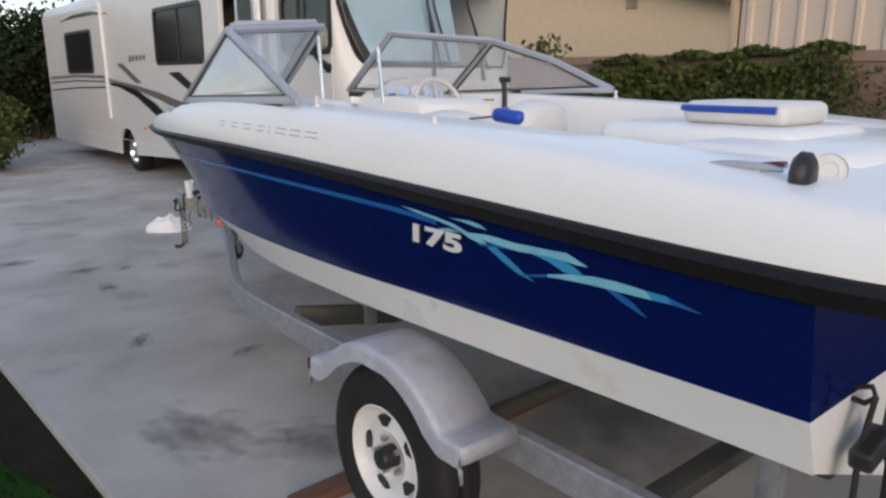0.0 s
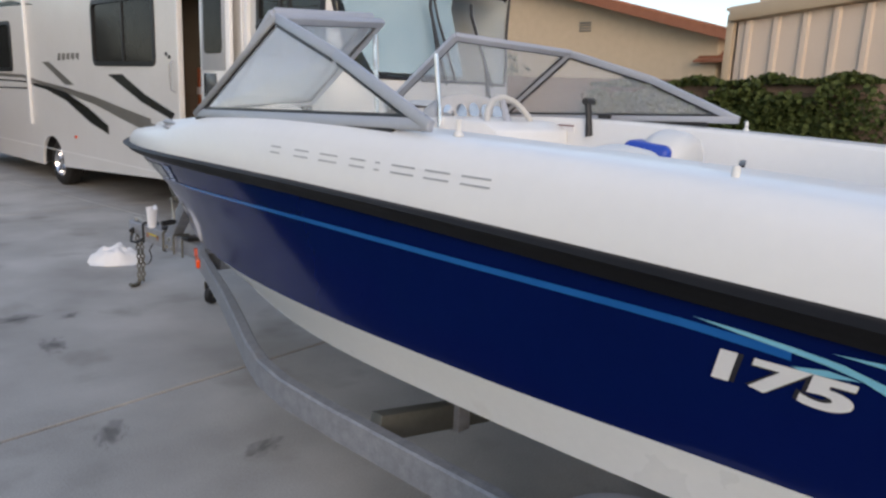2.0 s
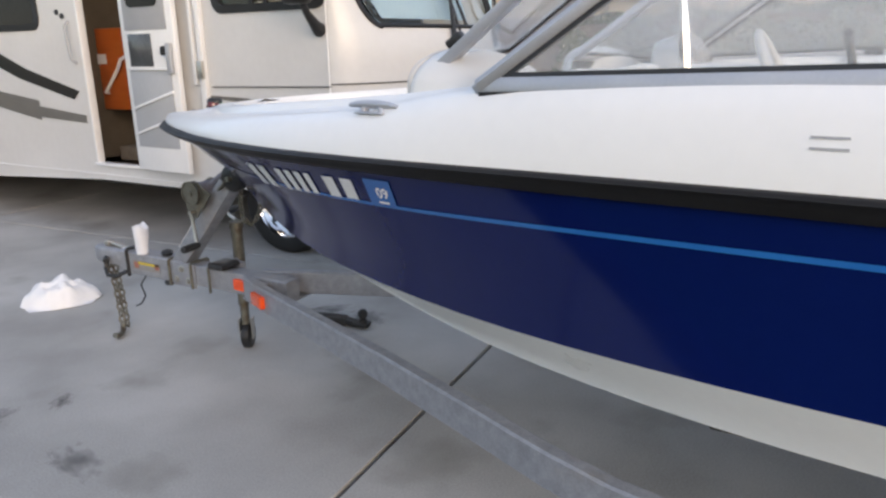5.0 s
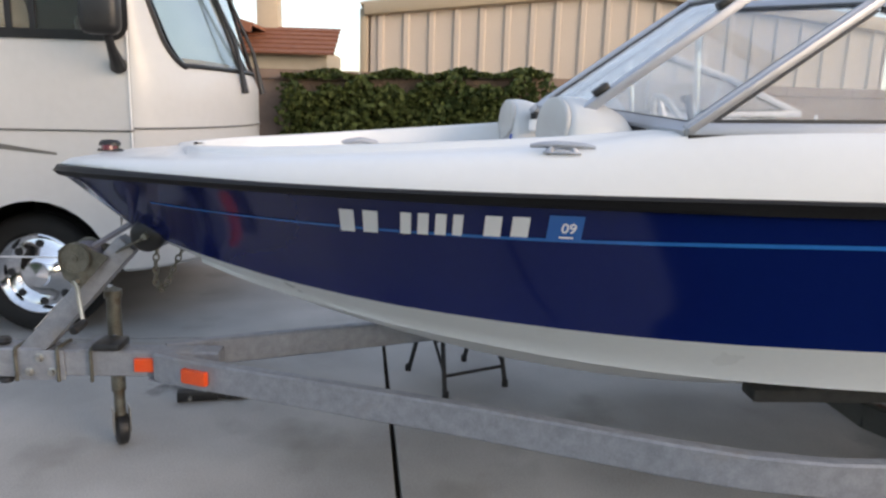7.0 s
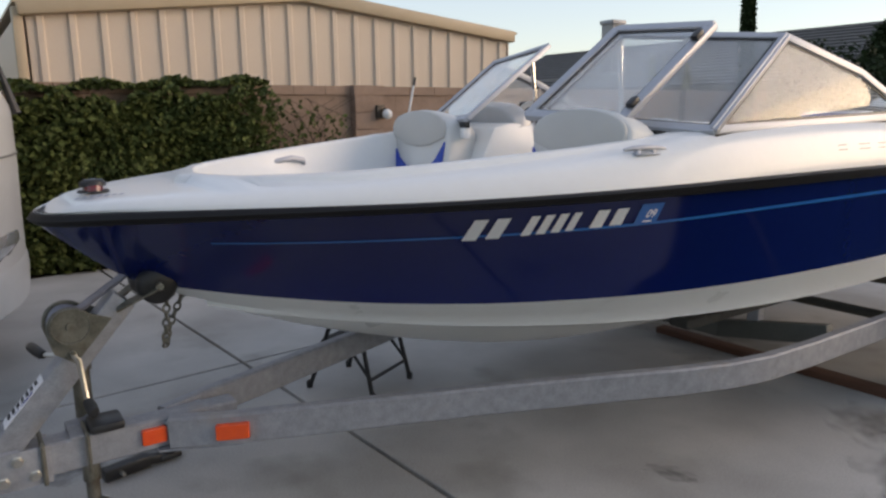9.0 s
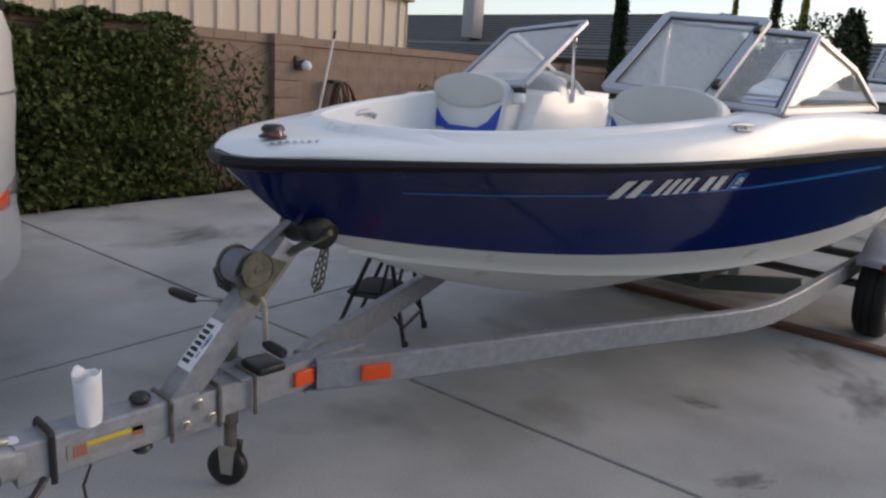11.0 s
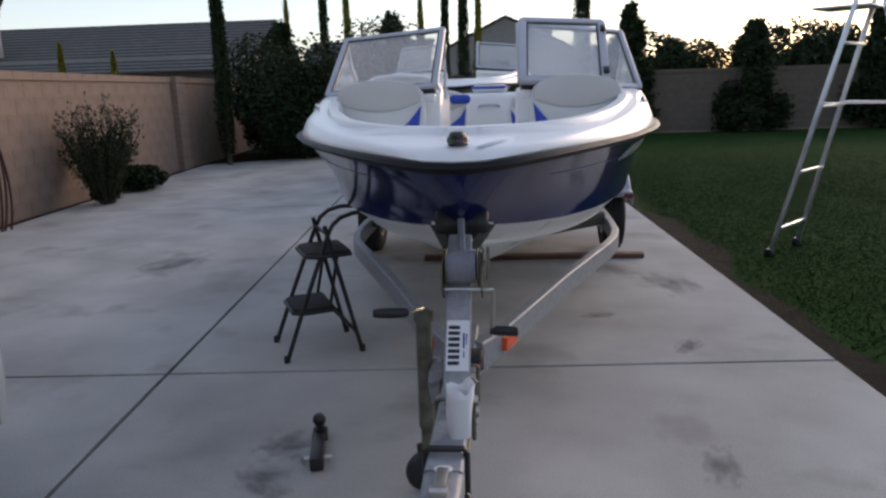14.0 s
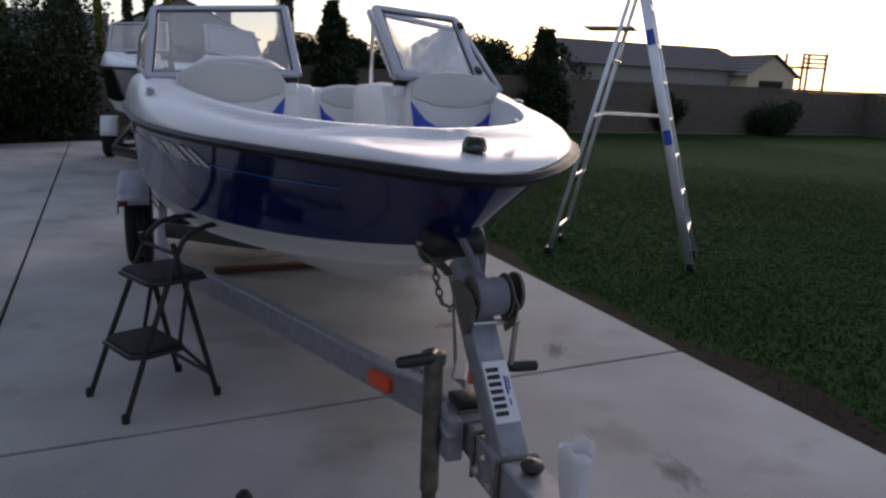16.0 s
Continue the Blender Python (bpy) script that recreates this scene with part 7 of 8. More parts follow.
def cypress(x, y, h, w, material, label, seed, n=9000, leaf=0.05):
    """A columnar cypress: trunk, short upswept limbs and a ragged spindle of leaves."""
    rnd = random.Random(seed)
    rng = np.random.default_rng(seed)
    tr = thing("cypress_tree", label, "tree", pose(x, y, 0, 0, 0, rnd.uniform(0, 360)), group="cypresses along the wall")
    bm = bmesh.new()
    add_tube(bm, [(0, 0, -0.05), (0.01, 0, h * 0.3), (0, 0.01, h * 0.6), (0, 0, h * 0.96)], [0.055, 0.04, 0.025, 0.006], 9)
    for k in range(26):
        z = h * rnd.uniform(0.08, 0.85)
        a = rnd.uniform(0, 6.28)
        r = w * rnd.uniform(0.5, 0.9)
        limb(bm, (0, 0, z), (r * math.cos(a), r * math.sin(a), z + rnd.uniform(0.25, 0.55)), 0.014, 0.003, rnd, 2)
    part("trunk", bm, BARK, tr)
    t = rng.uniform(0.03, 1.0, n) ** 0.9
    prof = w * np.minimum(1, (t / 0.12) ** 0.6) * np.clip((1 - t) / 0.75, 0, 1) ** 0.55
    a = rng.uniform(0, 2 * np.pi, n)
    lump = 1 + 0.22 * np.sin(3 * a + 9 * t + seed) + 0.16 * np.sin(7 * a - 21 * t)
    r = prof * lump * rng.uniform(0.25, 1.08, n) ** 0.5
    leaves("crown", np.stack([r * np.cos(a), r * np.sin(a), t * h + rng.normal(0, 0.03, n)], 1), leaf, material, tr, seed)
    return tr


def conifer(x, y, h, w, material, label, seed, n=16000, leaf=0.05, taper=0.62):
    """A broad evergreen: a trunk, tiers of limbs and a cone of leaf clumps with an uneven outline."""
    rnd = random.Random(seed)
    rng = np.random.default_rng(seed)
    tr = thing("conifer_tree", label, "tree", pose(x, y, 0), group="evergreens along the back wall")
    bm = bmesh.new()
    add_tube(bm, [(0, 0, -0.05), (0.02, 0, h * 0.4), (0, 0.02, h * 0.95)], [0.08, 0.05, 0.008], 9)
    pts = []
    per = n // 90
    for k in range(90):
        t = rnd.uniform(0.04, 0.97) ** 1.15
        a = rnd.uniform(0, 6.28)
        reach = w * min(1.0, t / 0.14 + 0.5) * (1 - t) ** taper * rnd.uniform(0.45, 1.12)
        p = Vector((reach * math.cos(a), reach * math.sin(a), h * t + rnd.uniform(0.0, 0.12)))
        limb(bm, (0, 0, max(h * t - 0.25, 0.02)), p, 0.014, 0.003, rnd, 2)
        d = rng.normal(size=(per, 3)) * np.array([0.11, 0.11, 0.17]) * (0.55 + 0.6 * (1 - t))
        pts.append(np.array(p) * np.array([0.86, 0.86, 1.0]) + d)
    part("trunk", bm, BARK, tr)
    pts = np.concatenate(pts)
    leaves("crown", pts[pts[:, 2] > 0.03], leaf, material, tr, seed, long=2.2)
    return tr


def shrub(x, y, h, w, material, label, seed, n=3000, leaf=0.07, name="shrub", category="shrub", base=0.1, group=""):
    """A many-stemmed shrub: limbs from the ground and clumps of leaves at their ends."""
    rnd = random.Random(seed)
    rng = np.random.default_rng(seed)
    sh = thing(name, label, category, pose(x, y, 0), group=group)
    bm = bmesh.new()
    tips = []
    for k in range(16):
        a = rnd.uniform(0, 6.28)
        r = w * rnd.uniform(0.15, 0.95)
        z = h * rnd.uniform(0.35, 0.98) * (1 - 0.35 * (r / w) ** 2)
        p = Vector((r * math.cos(a), r * math.sin(a), z))
        limb(bm, (0.10 * math.cos(a), 0.10 * math.sin(a), -0.03), p, 0.022, 0.004, rnd, 3)
        tips.append((p, rnd.uniform(0.16, 0.30) * (h + w)))
        q = p * rnd.uniform(0.4, 0.7) + Vector((rnd.uniform(-0.2, 0.2) * w, rnd.uniform(-0.2, 0.2) * w, 0))
        tips.append((q, rnd.uniform(0.14, 0.24) * (h + w)))
    part("branchwork", bm, BARK, sh)
    pts = []
    per = n // len(tips)
    for p, r in tips:
        d = rng.normal(size=(per, 3))
        d /= np.linalg.norm(d, axis=1)[:, None]
        q = np.array(p) + d * (r * rng.uniform(0.2, 1.0, per) ** 0.45)[:, None] * [0.8, 0.8, 0.75]
        pts.append(q)
    pts = np.concatenate(pts)
    pts = pts[(pts[:, 2] > base * 0.3) & (pts[:, 2] < h * 1.12)]
    leaves("foliage", pts, leaf, material, sh, seed)
    return sh


# ivy over the wall, thinning out towards the lamp
ivy = thing("ivy_hedge", "dense dark green ivy covering the block wall", "hedge", pose(0, 0, 0))
rng = np.random.default_rng(5)
N = 60000
yy = rng.uniform(1.75, 5.55, N)
zz = rng.uniform(0.02, 1.82, N)
dens = np.clip((yy - 2.45) / 1.0, 0.07, 1.0) * np.clip((5.55 - yy) / 0.25, 0, 1)
lump = 0.5 + 0.5 * np.sin(yy * 5.1 + 2.0 * np.sin(zz * 4.3)) * np.sin(zz * 6.3 + yy * 2.2)
top = 1.63 - 0.04 * np.clip(yy - 3.0, 0, 2) + 0.05 * np.sin(yy * 7.0) + 0.04 * np.sin(yy * 19.0) - 0.25 * np.clip((2.6 - yy) / 0.6, 0, 1)
keep = (rng.uniform(0, 1, N) < dens * (0.55 + 0.45 * lump)) & (zz < top)
yy, zz, lump = yy[keep], zz[keep], lump[keep]
xx = 5.40 - 0.082 * (yy - 1.4) - 0.12 - rng.uniform(0.0, 1.0, len(yy)) * (0.10 + 0.20 * lump + 0.10 * (1.8 - zz) * 0.5)
leaves("foliage", np.stack([xx, yy, zz], 1), 0.048, IVY, ivy, 7, long=1.3)
over = rng.uniform(2.7, 5.5, 2600)
leaves("top_growth", np.stack([5.40 - 0.082 * (over - 1.4) + rng.uniform(-0.2, 0.2, 2600), over, 1.70 - 0.04 * np.clip(over - 3.0, 0, 2) + rng.uniform(0, 0.09, 2600) * (0.6 + 0.4 * np.sin(over * 9))], 1), 0.05, IVY, ivy, 9, long=1.3)
bm = bmesh.new()
rnd = random.Random(4)
for k in range(42):
    y = rnd.uniform(1.8, 5.4)
    x = wall_x(y) - 0.13
    pts = [(x - 0.03, y, 0.0)]
    for i in range(1, 7):
        pts.append((wall_x(y) - 0.125 - rnd.uniform(0, 0.03), y + rnd.uniform(-0.12, 0.12) * i ** 0.6, i * 0.26))
    add_tube(bm, pts, [0.016, 0.013, 0.011, 0.009, 0.007, 0.005, 0.003], 5)
ob = part("vine_growth", bm, BARK, ivy)
ob["kind"] = "stuff"



def spray_shrub(x, y, h, w, material, label, seed, stems=90, per=110):
    """Many thin stems that rise and fan out from the ground, each set with narrow upright leaves."""
    rnd = random.Random(seed)
    rng = np.random.default_rng(seed)
    sh = thing("shrub", label, "shrub", pose(x, y, 0))
    bm = bmesh.new()
    pts, ways = [], []
    for k in range(stems):
        a = rnd.uniform(0, 6.28)
        r = w * rnd.uniform(0.05, 1.0) ** 0.7
        top = h * rnd.uniform(0.55, 1.0) * (1 - 0.18 * r / w)
        line = [Vector((0.07 * math.cos(a), 0.07 * math.sin(a), -0.03)), Vector((r * 0.45 * math.cos(a), r * 0.45 * math.sin(a), top * 0.45)), Vector((r * math.cos(a), r * math.sin(a), top))]
        add_tube(bm, line, [0.010, 0.006, 0.002], 5)
        t = rng.uniform(0.12, 1.04, per)[:, None]
        p0, p1, p2 = (np.array(q) for q in line)
        pts.append((1 - t) ** 2 * p0 + 2 * t * (1 - t) * p1 + t ** 2 * p2 + rng.normal(0, 0.030, (per, 3)))
        ways.append(2 * (1 - t) * (p1 - p0) + 2 * t * (p2 - p1) + rng.normal(0, 0.45 * h, (per, 3)))
    part("branchwork", bm, BARK, sh)
    pts, ways = np.concatenate(pts), np.concatenate(ways)
    ways /= np.linalg.norm(ways, axis=1)[:, None]
    side = np.cross(ways, rng.normal(size=ways.shape))
    side /= np.linalg.norm(side, axis=1)[:, None]
    n = len(pts)
    L, B = rng.uniform(0.035, 0.075, n)[:, None], rng.uniform(0.006, 0.011, n)[:, None]
    v = np.stack([pts - ways * L / 2, pts + side * B, pts + ways * L / 2, pts - side * B], 1).reshape(-1, 3)
    v[:, 2] = np.maximum(v[:, 2], 0.004)
    me = bpy.data.meshes.new("foliage")
    me.from_pydata(v.tolist(), [], (np.arange(n)[:, None] * 4 + [0, 1, 2, 3]).tolist())
    me.materials.append(material)
    ob = new("foliage", me)
    ob.parent = sh
    return sh


spray_shrub(wall_x(-1.35) - 0.50, -1.35, 1.40, 0.58, SHRUB, "feathery dark green shrub against the wall", 11)
shrub(4.1, -7.4, 2.6, 0.85, SHRUB, "tall dark green shrub beside the concrete", 12, 15000, 0.055)
shrub(5.2, -8.6, 2.4, 0.9, SHRUB, "tall dark green shrub beside the concrete", 13, 14000, 0.055)
shrub(2.8, -9.6, 2.7, 0.85, SHRUB, "dark green shrub in front of the back wall", 14, 14000, 0.055)
shrub(3.4, -8.5, 2.3, 0.9, SHRUB, "tall dark green shrub beside the concrete", 16, 14000, 0.055)
shrub(wall_x(-2.6) - 0.35, -2.7, 0.32, 0.35, SHRUB, "small dark shrub at the wall's foot", 15, 5000, 0.042)
cypress(5.35, -6.2, 4.6, 0.155, CYPRESS, "slim dark Italian cypress beside the block wall", 21)
cypress(-2.15, -12.6, 6.2, 0.24, CYPRESS, "tall dark Italian cypress at the lawn's edge", 22, 14000)
cypress(1.2, -14.9, 6.2, 0.18, CYPRESS, "slim dark cypress behind the back wall", 23, 8000)
cypress(1.75, -15.0, 5.8, 0.15, CYPRESS, "slim dark cypress behind the back wall", 24, 7000)
cypress(5.4, -14.6, 5.9, 0.17, CYPRESS, "slim dark cypress behind the back wall", 25, 7000)
for i, (x, y, h) in enumerate(((6.6, -14.8, 4.2), (4.75, -14.9, 5.2), (2.5, -15.1, 4.3), (0.75, -15.2, 4.8), (12.6, -12.5, 2.9), (10.2, -11.0, 2.5))):
    cypress(x, y, h, 0.14, GOLDEN, "small yellow-green columnar conifer behind the wall", 30 + i, 5000)
for i, (x, y, h, w) in enumerate(((-3.55, -13.4, 3.35, 0.85), (-6.9, -13.5, 2.75, 1.15), (-10.3, -13.6, 3.05, 1.0), (3.1, -13.3, 3.4, 0.75), (6.3, -13.2, 3.2, 0.7))):
    conifer(x, y, h, w, SHRUB, "dark feathery evergreen along the back wall", 50 + i, 17000, 0.066)
for i, (x, y, h, w) in enumerate(((-15.5, -14.2, 1.5, 0.6), (-20.4, -14.0, 1.15, 1.4), (0.2, -12.3, 1.9, 0.9))):
    shrub(x, y, h, w, SHRUB, "dark evergreen shrub along the back wall", 60 + i, 9000, 0.05)
for i, (x, y, h, w) in enumerate(((-14, -33, 3.9, 2.4), (-18.5, -36, 4.0, 2.6), (-9, -34, 3.6, 2.2), (-23, -38, 3.9, 2.6), (-5.5, -33, 3.4, 1.6), (-30, -40, 3.9, 2.4), (16, -40, 4.4, 2.4))):
    shrub(x, y, h, w, SHRUB, "distant broad tree beyond the back wall", 70 + i, 20000, 0.15, "tree", "tree", 1.0)
shrub(1.7, 23.5, 3.3, 1.1, IVY, "green tree behind the motorhome", 81, 3000, 0.12, "tree", "tree")
shrub(-0.75, 13.2, 1.5, 0.75, IVY, "green shrub beside the drive", 82, 9000, 0.055)
shrub(-1.5, 15.5, 1.7, 0.9, IVY, "green shrub beside the drive", 83, 9000, 0.055)
for i, (x, y, h) in enumerate(((1.55, 19.3, 3.2), (0.35, 19.5, 3.0), (-0.9, 19.3, 2.9), (-2.3, 19.4, 2.7))):
    shrub(x, y, h, 0.95, SHRUB, "dark evergreen beyond the motorhome", 90 + i, 9000, 0.085)
shrub(11.5, 12.5, 2.6, 0.9, IVY, "green tree near the neighbouring house", 84, 2400, 0.10, "tree", "tree")

# lawn: short blades, thinning into bare soil by the concrete
rng = np.random.default_rng(3)


def blades(name, n, x0, x1, y0, y1, size, tall):
    x = rng.uniform(x0, x1, n)
    y = rng.uniform(y0, y1, n)
    d = (-1.57 - 0.0485 * (y - 0.1)) - x
    patch = 0.5 + 0.5 * np.sin(x * 1.7 + 2 * np.sin(y * 0.9)) * np.sin(y * 1.3 + x)
    keep = (d > 0.03) & (rng.uniform(0, 1, n) < np.clip((d - 0.06 - 0.16 * patch) / 0.20, 0.05, 1) * (0.7 + 0.3 * patch) * np.clip(1.5 - np.hypot(x + 3.5, y - 2.0) / 7, 0.18, 1))
    x, y = x[keep], y[keep]
    m = len(x)
    a = rng.uniform(0, 2 * np.pi, m)
    w = size * rng.uniform(0.6, 1.3, m)
    h = tall * rng.uniform(0.5, 1.2, m)
    lean = rng.normal(0, 0.6, (m, 2)) * h[:, None]
    z = np.full(m, -0.045)
    v = np.stack([np.stack([x - w * np.cos(a), y - w * np.sin(a), z], 1), np.stack([x + w * np.cos(a), y + w * np.sin(a), z], 1), np.stack([x + lean[:, 0], y + lean[:, 1], z + h], 1)], 1).reshape(-1, 3)
    me = bpy.data.meshes.new(name)
    me.from_pydata(v.tolist(), [], (np.arange(m)[:, None] * 3 + [0, 1, 2]).tolist())
    me.materials.append(GRASS)
    return tagged(new(name, me), "short mown dark green lawn grass", "grass", kind="stuff")


blades("grass", 1100000, -16, -1.5, -13.2, 9.5, 0.0075, 0.012)


# ---------------------------------------------------------------- buildings beyond the walls
SIDING = mat("cream_metal_siding", (0.56, 0.465, 0.375), (0.61, 0.51, 0.41), 0.45, scale=2, fine=30, rough_var=0.06)
TRIM_TAN = mat("tan_trim", (0.42, 0.33, 0.22), (0.48, 0.38, 0.26), 0.5, scale=3, fine=40)
STUCCO = mat("cream_stucco", (0.50, 0.40, 0.28), (0.57, 0.46, 0.33), 0.9, scale=5, fine=120, bump=0.003)
STUCCO_GREY = mat("grey_stucco", (0.20, 0.19, 0.18), (0.26, 0.25, 0.23), 0.9, scale=3, fine=60, bump=0.003)
TILE = mat("terracotta_tile", (0.22, 0.085, 0.045), (0.34, 0.14, 0.08), 0.8, scale=6, fine=50, per_object=0.1)
SHINGLE = mat("grey_roof_tile", (0.095, 0.092, 0.092), (0.15, 0.146, 0.144), 0.85, scale=5, fine=40, per_object=0.08)
WHITE_TRIM = mat("white_trim", (0.26, 0.26, 0.26), (0.33, 0.33, 0.33), 0.6, scale=6, fine=60)

# metal shed with standing ribs, its gable towards the drive
shed = thing("metal_shed", "cream ribbed metal shed with a low gable roof", "shed", pose(6.85, -2.0, 0))
W, D, EZ, PZ, PY = 6.75, 9.0, 2.52, 2.86, 3.55
bm = bmesh.new()
add_prism(bm, [(0, 0), (W, 0), (W, EZ), (PY, PZ), (0, EZ)], Matrix(((0, 0, 1, 0), (1, 0, 0, 0), (0, 1, 0, 0), (0, 0, 0, 1))), 0.06)
part("gable_wall", bm, SIDING, shed, smooth=0)
for k in range(21):
    y = 0.16 + k * 0.322
    top = EZ + (PZ - EZ) * (y / PY if y < PY else (W - y) / (W - PY))
    bm = bmesh.new()
    add_prism(bm, [(-0.05, 0), (-0.028, 0.032), (0.028, 0.032), (0.05, 0)], Matrix(((0, -1, 0, -0.001), (1, 0, 0, y), (0, 0, 1, 0), (0, 0, 0, 1))), top - 0.06)
    part("rib", bm, SIDING, shed)
for y in (0.0, W):
    bm = bmesh.new()
    add_box(bm, (D / 2, y, EZ / 2), (D, 0.05, EZ))
    part("side_wall", bm, SIDING, shed)
bm = bmesh.new()
for a, b in (((-0.06, EZ + 0.0), (PY, PZ + 0.03)), ((PY, PZ + 0.03), (W + 0.06, EZ))):
    add_bar(bm, (-0.06, a[0], a[1] + 0.02), (-0.06, b[0], b[1] + 0.02), 0.14, 0.17, bevel=0.02)
part("gable_trim", bm, TRIM_TAN, shed, "tan gable trim")
bm = bmesh.new()
add_mesh(bm, [(-0.12, -0.1, EZ + 0.09), (D, -0.1, EZ + 0.09), (D, PY, PZ + 0.13), (-0.12, PY, PZ + 0.13), (D, W + 0.1, EZ + 0.09), (-0.12, W + 0.1, EZ + 0.09)], [(0, 1, 2, 3), (3, 2, 4, 5)])
ob = part("roof", bm, TRIM_TAN, shed, smooth=0)
ob.modifiers.new("thick", "SOLIDIFY").thickness = 0.03
vent = thing("roof_vent", "", "")
vent.parent = shed
bm = bmesh.new()
add_lathe(bm, [(0.15, -0.1), (0.15, 0.12), (0.24, 0.14), (0.26, 0.20), (0.22, 0.28), (0.10, 0.33), (0.0, 0.34)], pose(2.2, PY - 0.45, PZ + 0.06), 18)
part("turbine", bm, GALV, vent, "round galvanised roof vent")
bm = bmesh.new()
add_box(bm, (0.02, W + 0.06, 1.7), (0.14, 0.10, 1.7), (0, 0, 0), 0.02)
part("downpipe", bm, TRIM_TAN, shed)


def tile_roof(name, p, u, v, nu, nv, material, parent, label, wave=0.06):
    """A roof plane of overlapping courses: u along the eave, v up the slope."""
    u, v = Vector(u), Vector(v)
    n = u.cross(v).normalized()
    if n.z < 0:
        n = -n
    bm = bmesh.new()
    for j in range(nv):
        a = Vector(p) + v * (j / nv)
        b = Vector(p) + v * ((j + 1.12) / nv)
        add_mesh(bm, [a + n * wave, a + u + n * wave, b + u + n * 0.005, b + n * 0.005, a, a + u], [(0, 1, 2, 3), (0, 4, 5, 1)])
    ob = part(name, bm, material, parent, label, smooth=0)
    ob["kind"] = "stuff"
    return ob


# grey-roofed house past the corner
h1 = thing("neighbour_house", "low house with a long grey tile roof and a white chimney", "house")
boxpart("wall", (15.6, -17.9, 1.3), (14.9, 5.6, 2.6), STUCCO_GREY, h1, bevel=0.0)
tile_roof("roof", (7.9, -14.3, 2.10), (15.4, 0, 0), (0, -3.6, 1.75), 1, 16, SHINGLE, h1, "long grey tiled roof slope")
tile_roof("roof", (7.9, -21.5, 2.10), (15.4, 0, 0), (0, 3.6, 1.75), 1, 8, SHINGLE, h1, "")
tile_roof("wing_roof", (2.5, -17.2, 2.0), (4.6, 0, 0), (0, -2.4, 1.15), 1, 9, SHINGLE, h1, "lower grey roof wing")
boxpart("wing_wall", (4.8, -19.2, 1.2), (4.4, 3.2, 2.4), STUCCO_GREY, h1, bevel=0.0)
boxpart("chimney", (16.83, -15.3, 3.6), (0.56, 0.6, 1.7), WHITE_TRIM, h1, "white stucco chimney", bevel=0.02)
boxpart("chimney_cap", (16.83, -15.3, 4.52), (0.66, 0.7, 0.16), GALV, h1, "dark chimney cap", bevel=0.02)

# distant house with a gable
h2 = thing("distant_house", "distant grey house with a steep gable and chimney", "house", pose(0.0, -40, 0))
bm = bmesh.new()
add_prism(bm, [(-4.3, 0), (4.2, 0), (4.2, 3.7), (3.4, 4.0), (0.0, 5.65), (-3.9, 3.8), (-4.3, 3.6)], Matrix(((1, 0, 0, 0), (0, 0, -1, 0), (0, 1, 0, 0), (0, 0, 0, 1))), 9.0)
part("wall", bm, STUCCO_GREY, h2, smooth=0)
tile_roof("roof", (4.6, 0.3, 3.55), (0, -9.6, 0), (-4.6, 0, 2.2), 1, 10, SHINGLE, h2, "dark tiled roof")
tile_roof("roof", (-4.6, 0.3, 3.55), (0, -9.6, 0), (4.6, 0, 2.2), 1, 10, SHINGLE, h2, "dark tiled roof")
boxpart("chimney", (-2.65, -3.0, 4.5), (0.9, 0.9, 1.6), STUCCO_GREY, h2, bevel=0.02)
win = thing("window", "", "")
win.parent = h2
boxpart("window_frame", (0.05, 0.04, 2.70), (1.7, 0.10, 0.95), WHITE_TRIM, win, "white window frame", bevel=0.0)
boxpart("pane", (0.05, 0.10, 2.68), (0.6, 0.03, 0.6), RV_DARK, win, bevel=0.0)
# house across the lawn
h3 = thing("far_house", "distant low house with a hipped tile roof", "house", pose(-31.5, -36, 0))
boxpart("wall", (0, -4, 1.66), (16.4, 8, 3.32), STUCCO_GREY, h3, bevel=0.0)
tile_roof("roof", (-9, 0.4, 3.1), (16.4, 0, 0), (0.8, -4.4, 1.85), 1, 12, SHINGLE, h3, "low grey tiled roof")
bm = bmesh.new()
add_prism(bm, [(-2.2, 0), (2.2, 0), (2.2, 2.9), (0, 4.2), (-2.2, 2.9)], Matrix(((1, 0, 0, -8.6), (0, 0, -1, 1.6), (0, 1, 0, 0), (0, 0, 0, 1))), 5.0)
part("gable_wing", bm, STUCCO, h3, "pale gabled wing", smooth=0)
tile_roof("wing_roof", (-11.2, 1.9, 2.75), (0, -6.5, 0), (2.6, 0, 1.6), 1, 6, SHINGLE, h3, "")
tile_roof("wing_roof", (-6.0, 1.9, 2.75), (0, -6.5, 0), (-2.6, 0, 1.6), 1, 6, SHINGLE, h3, "")
boxpart("garage_opening", (-8.6, 1.63, 1.9), (2.2, 0.05, 1.2), RV_DARK, h3, bevel=0.0)
play = thing("play_structure", "distant wooden play tower with a railing", "play tower", pose(-43.8, -35, 0))
WOODR = mat("red_brown_wood", (0.16, 0.06, 0.03), (0.24, 0.10, 0.05), 0.8, scale=6, fine=60)
for x in (-1.1, 1.1):
    for y in (-0.8, 0.8):
        boxpart("post", (x, y, 2.3), (0.14, 0.14, 4.6), WOODR, play)
boxpart("platform", (0, 0, 3.6), (2.4, 1.8, 0.12), WOODR, play)
for k in range(3):
    boxpart("rail", (0, 0.85, 3.9 + 0.3 * k), (2.4, 0.06, 0.14), WOODR, play)
bm = bmesh.new()
add_tube(bm, [(-1.1, 0.8, 4.6), (-1.1, 0.8, 5.3), (0.3, 0.8, 5.3), (0.3, 0.8, 4.6)], 0.04, 6)
part("swing_frame", bm, WOODR, play)

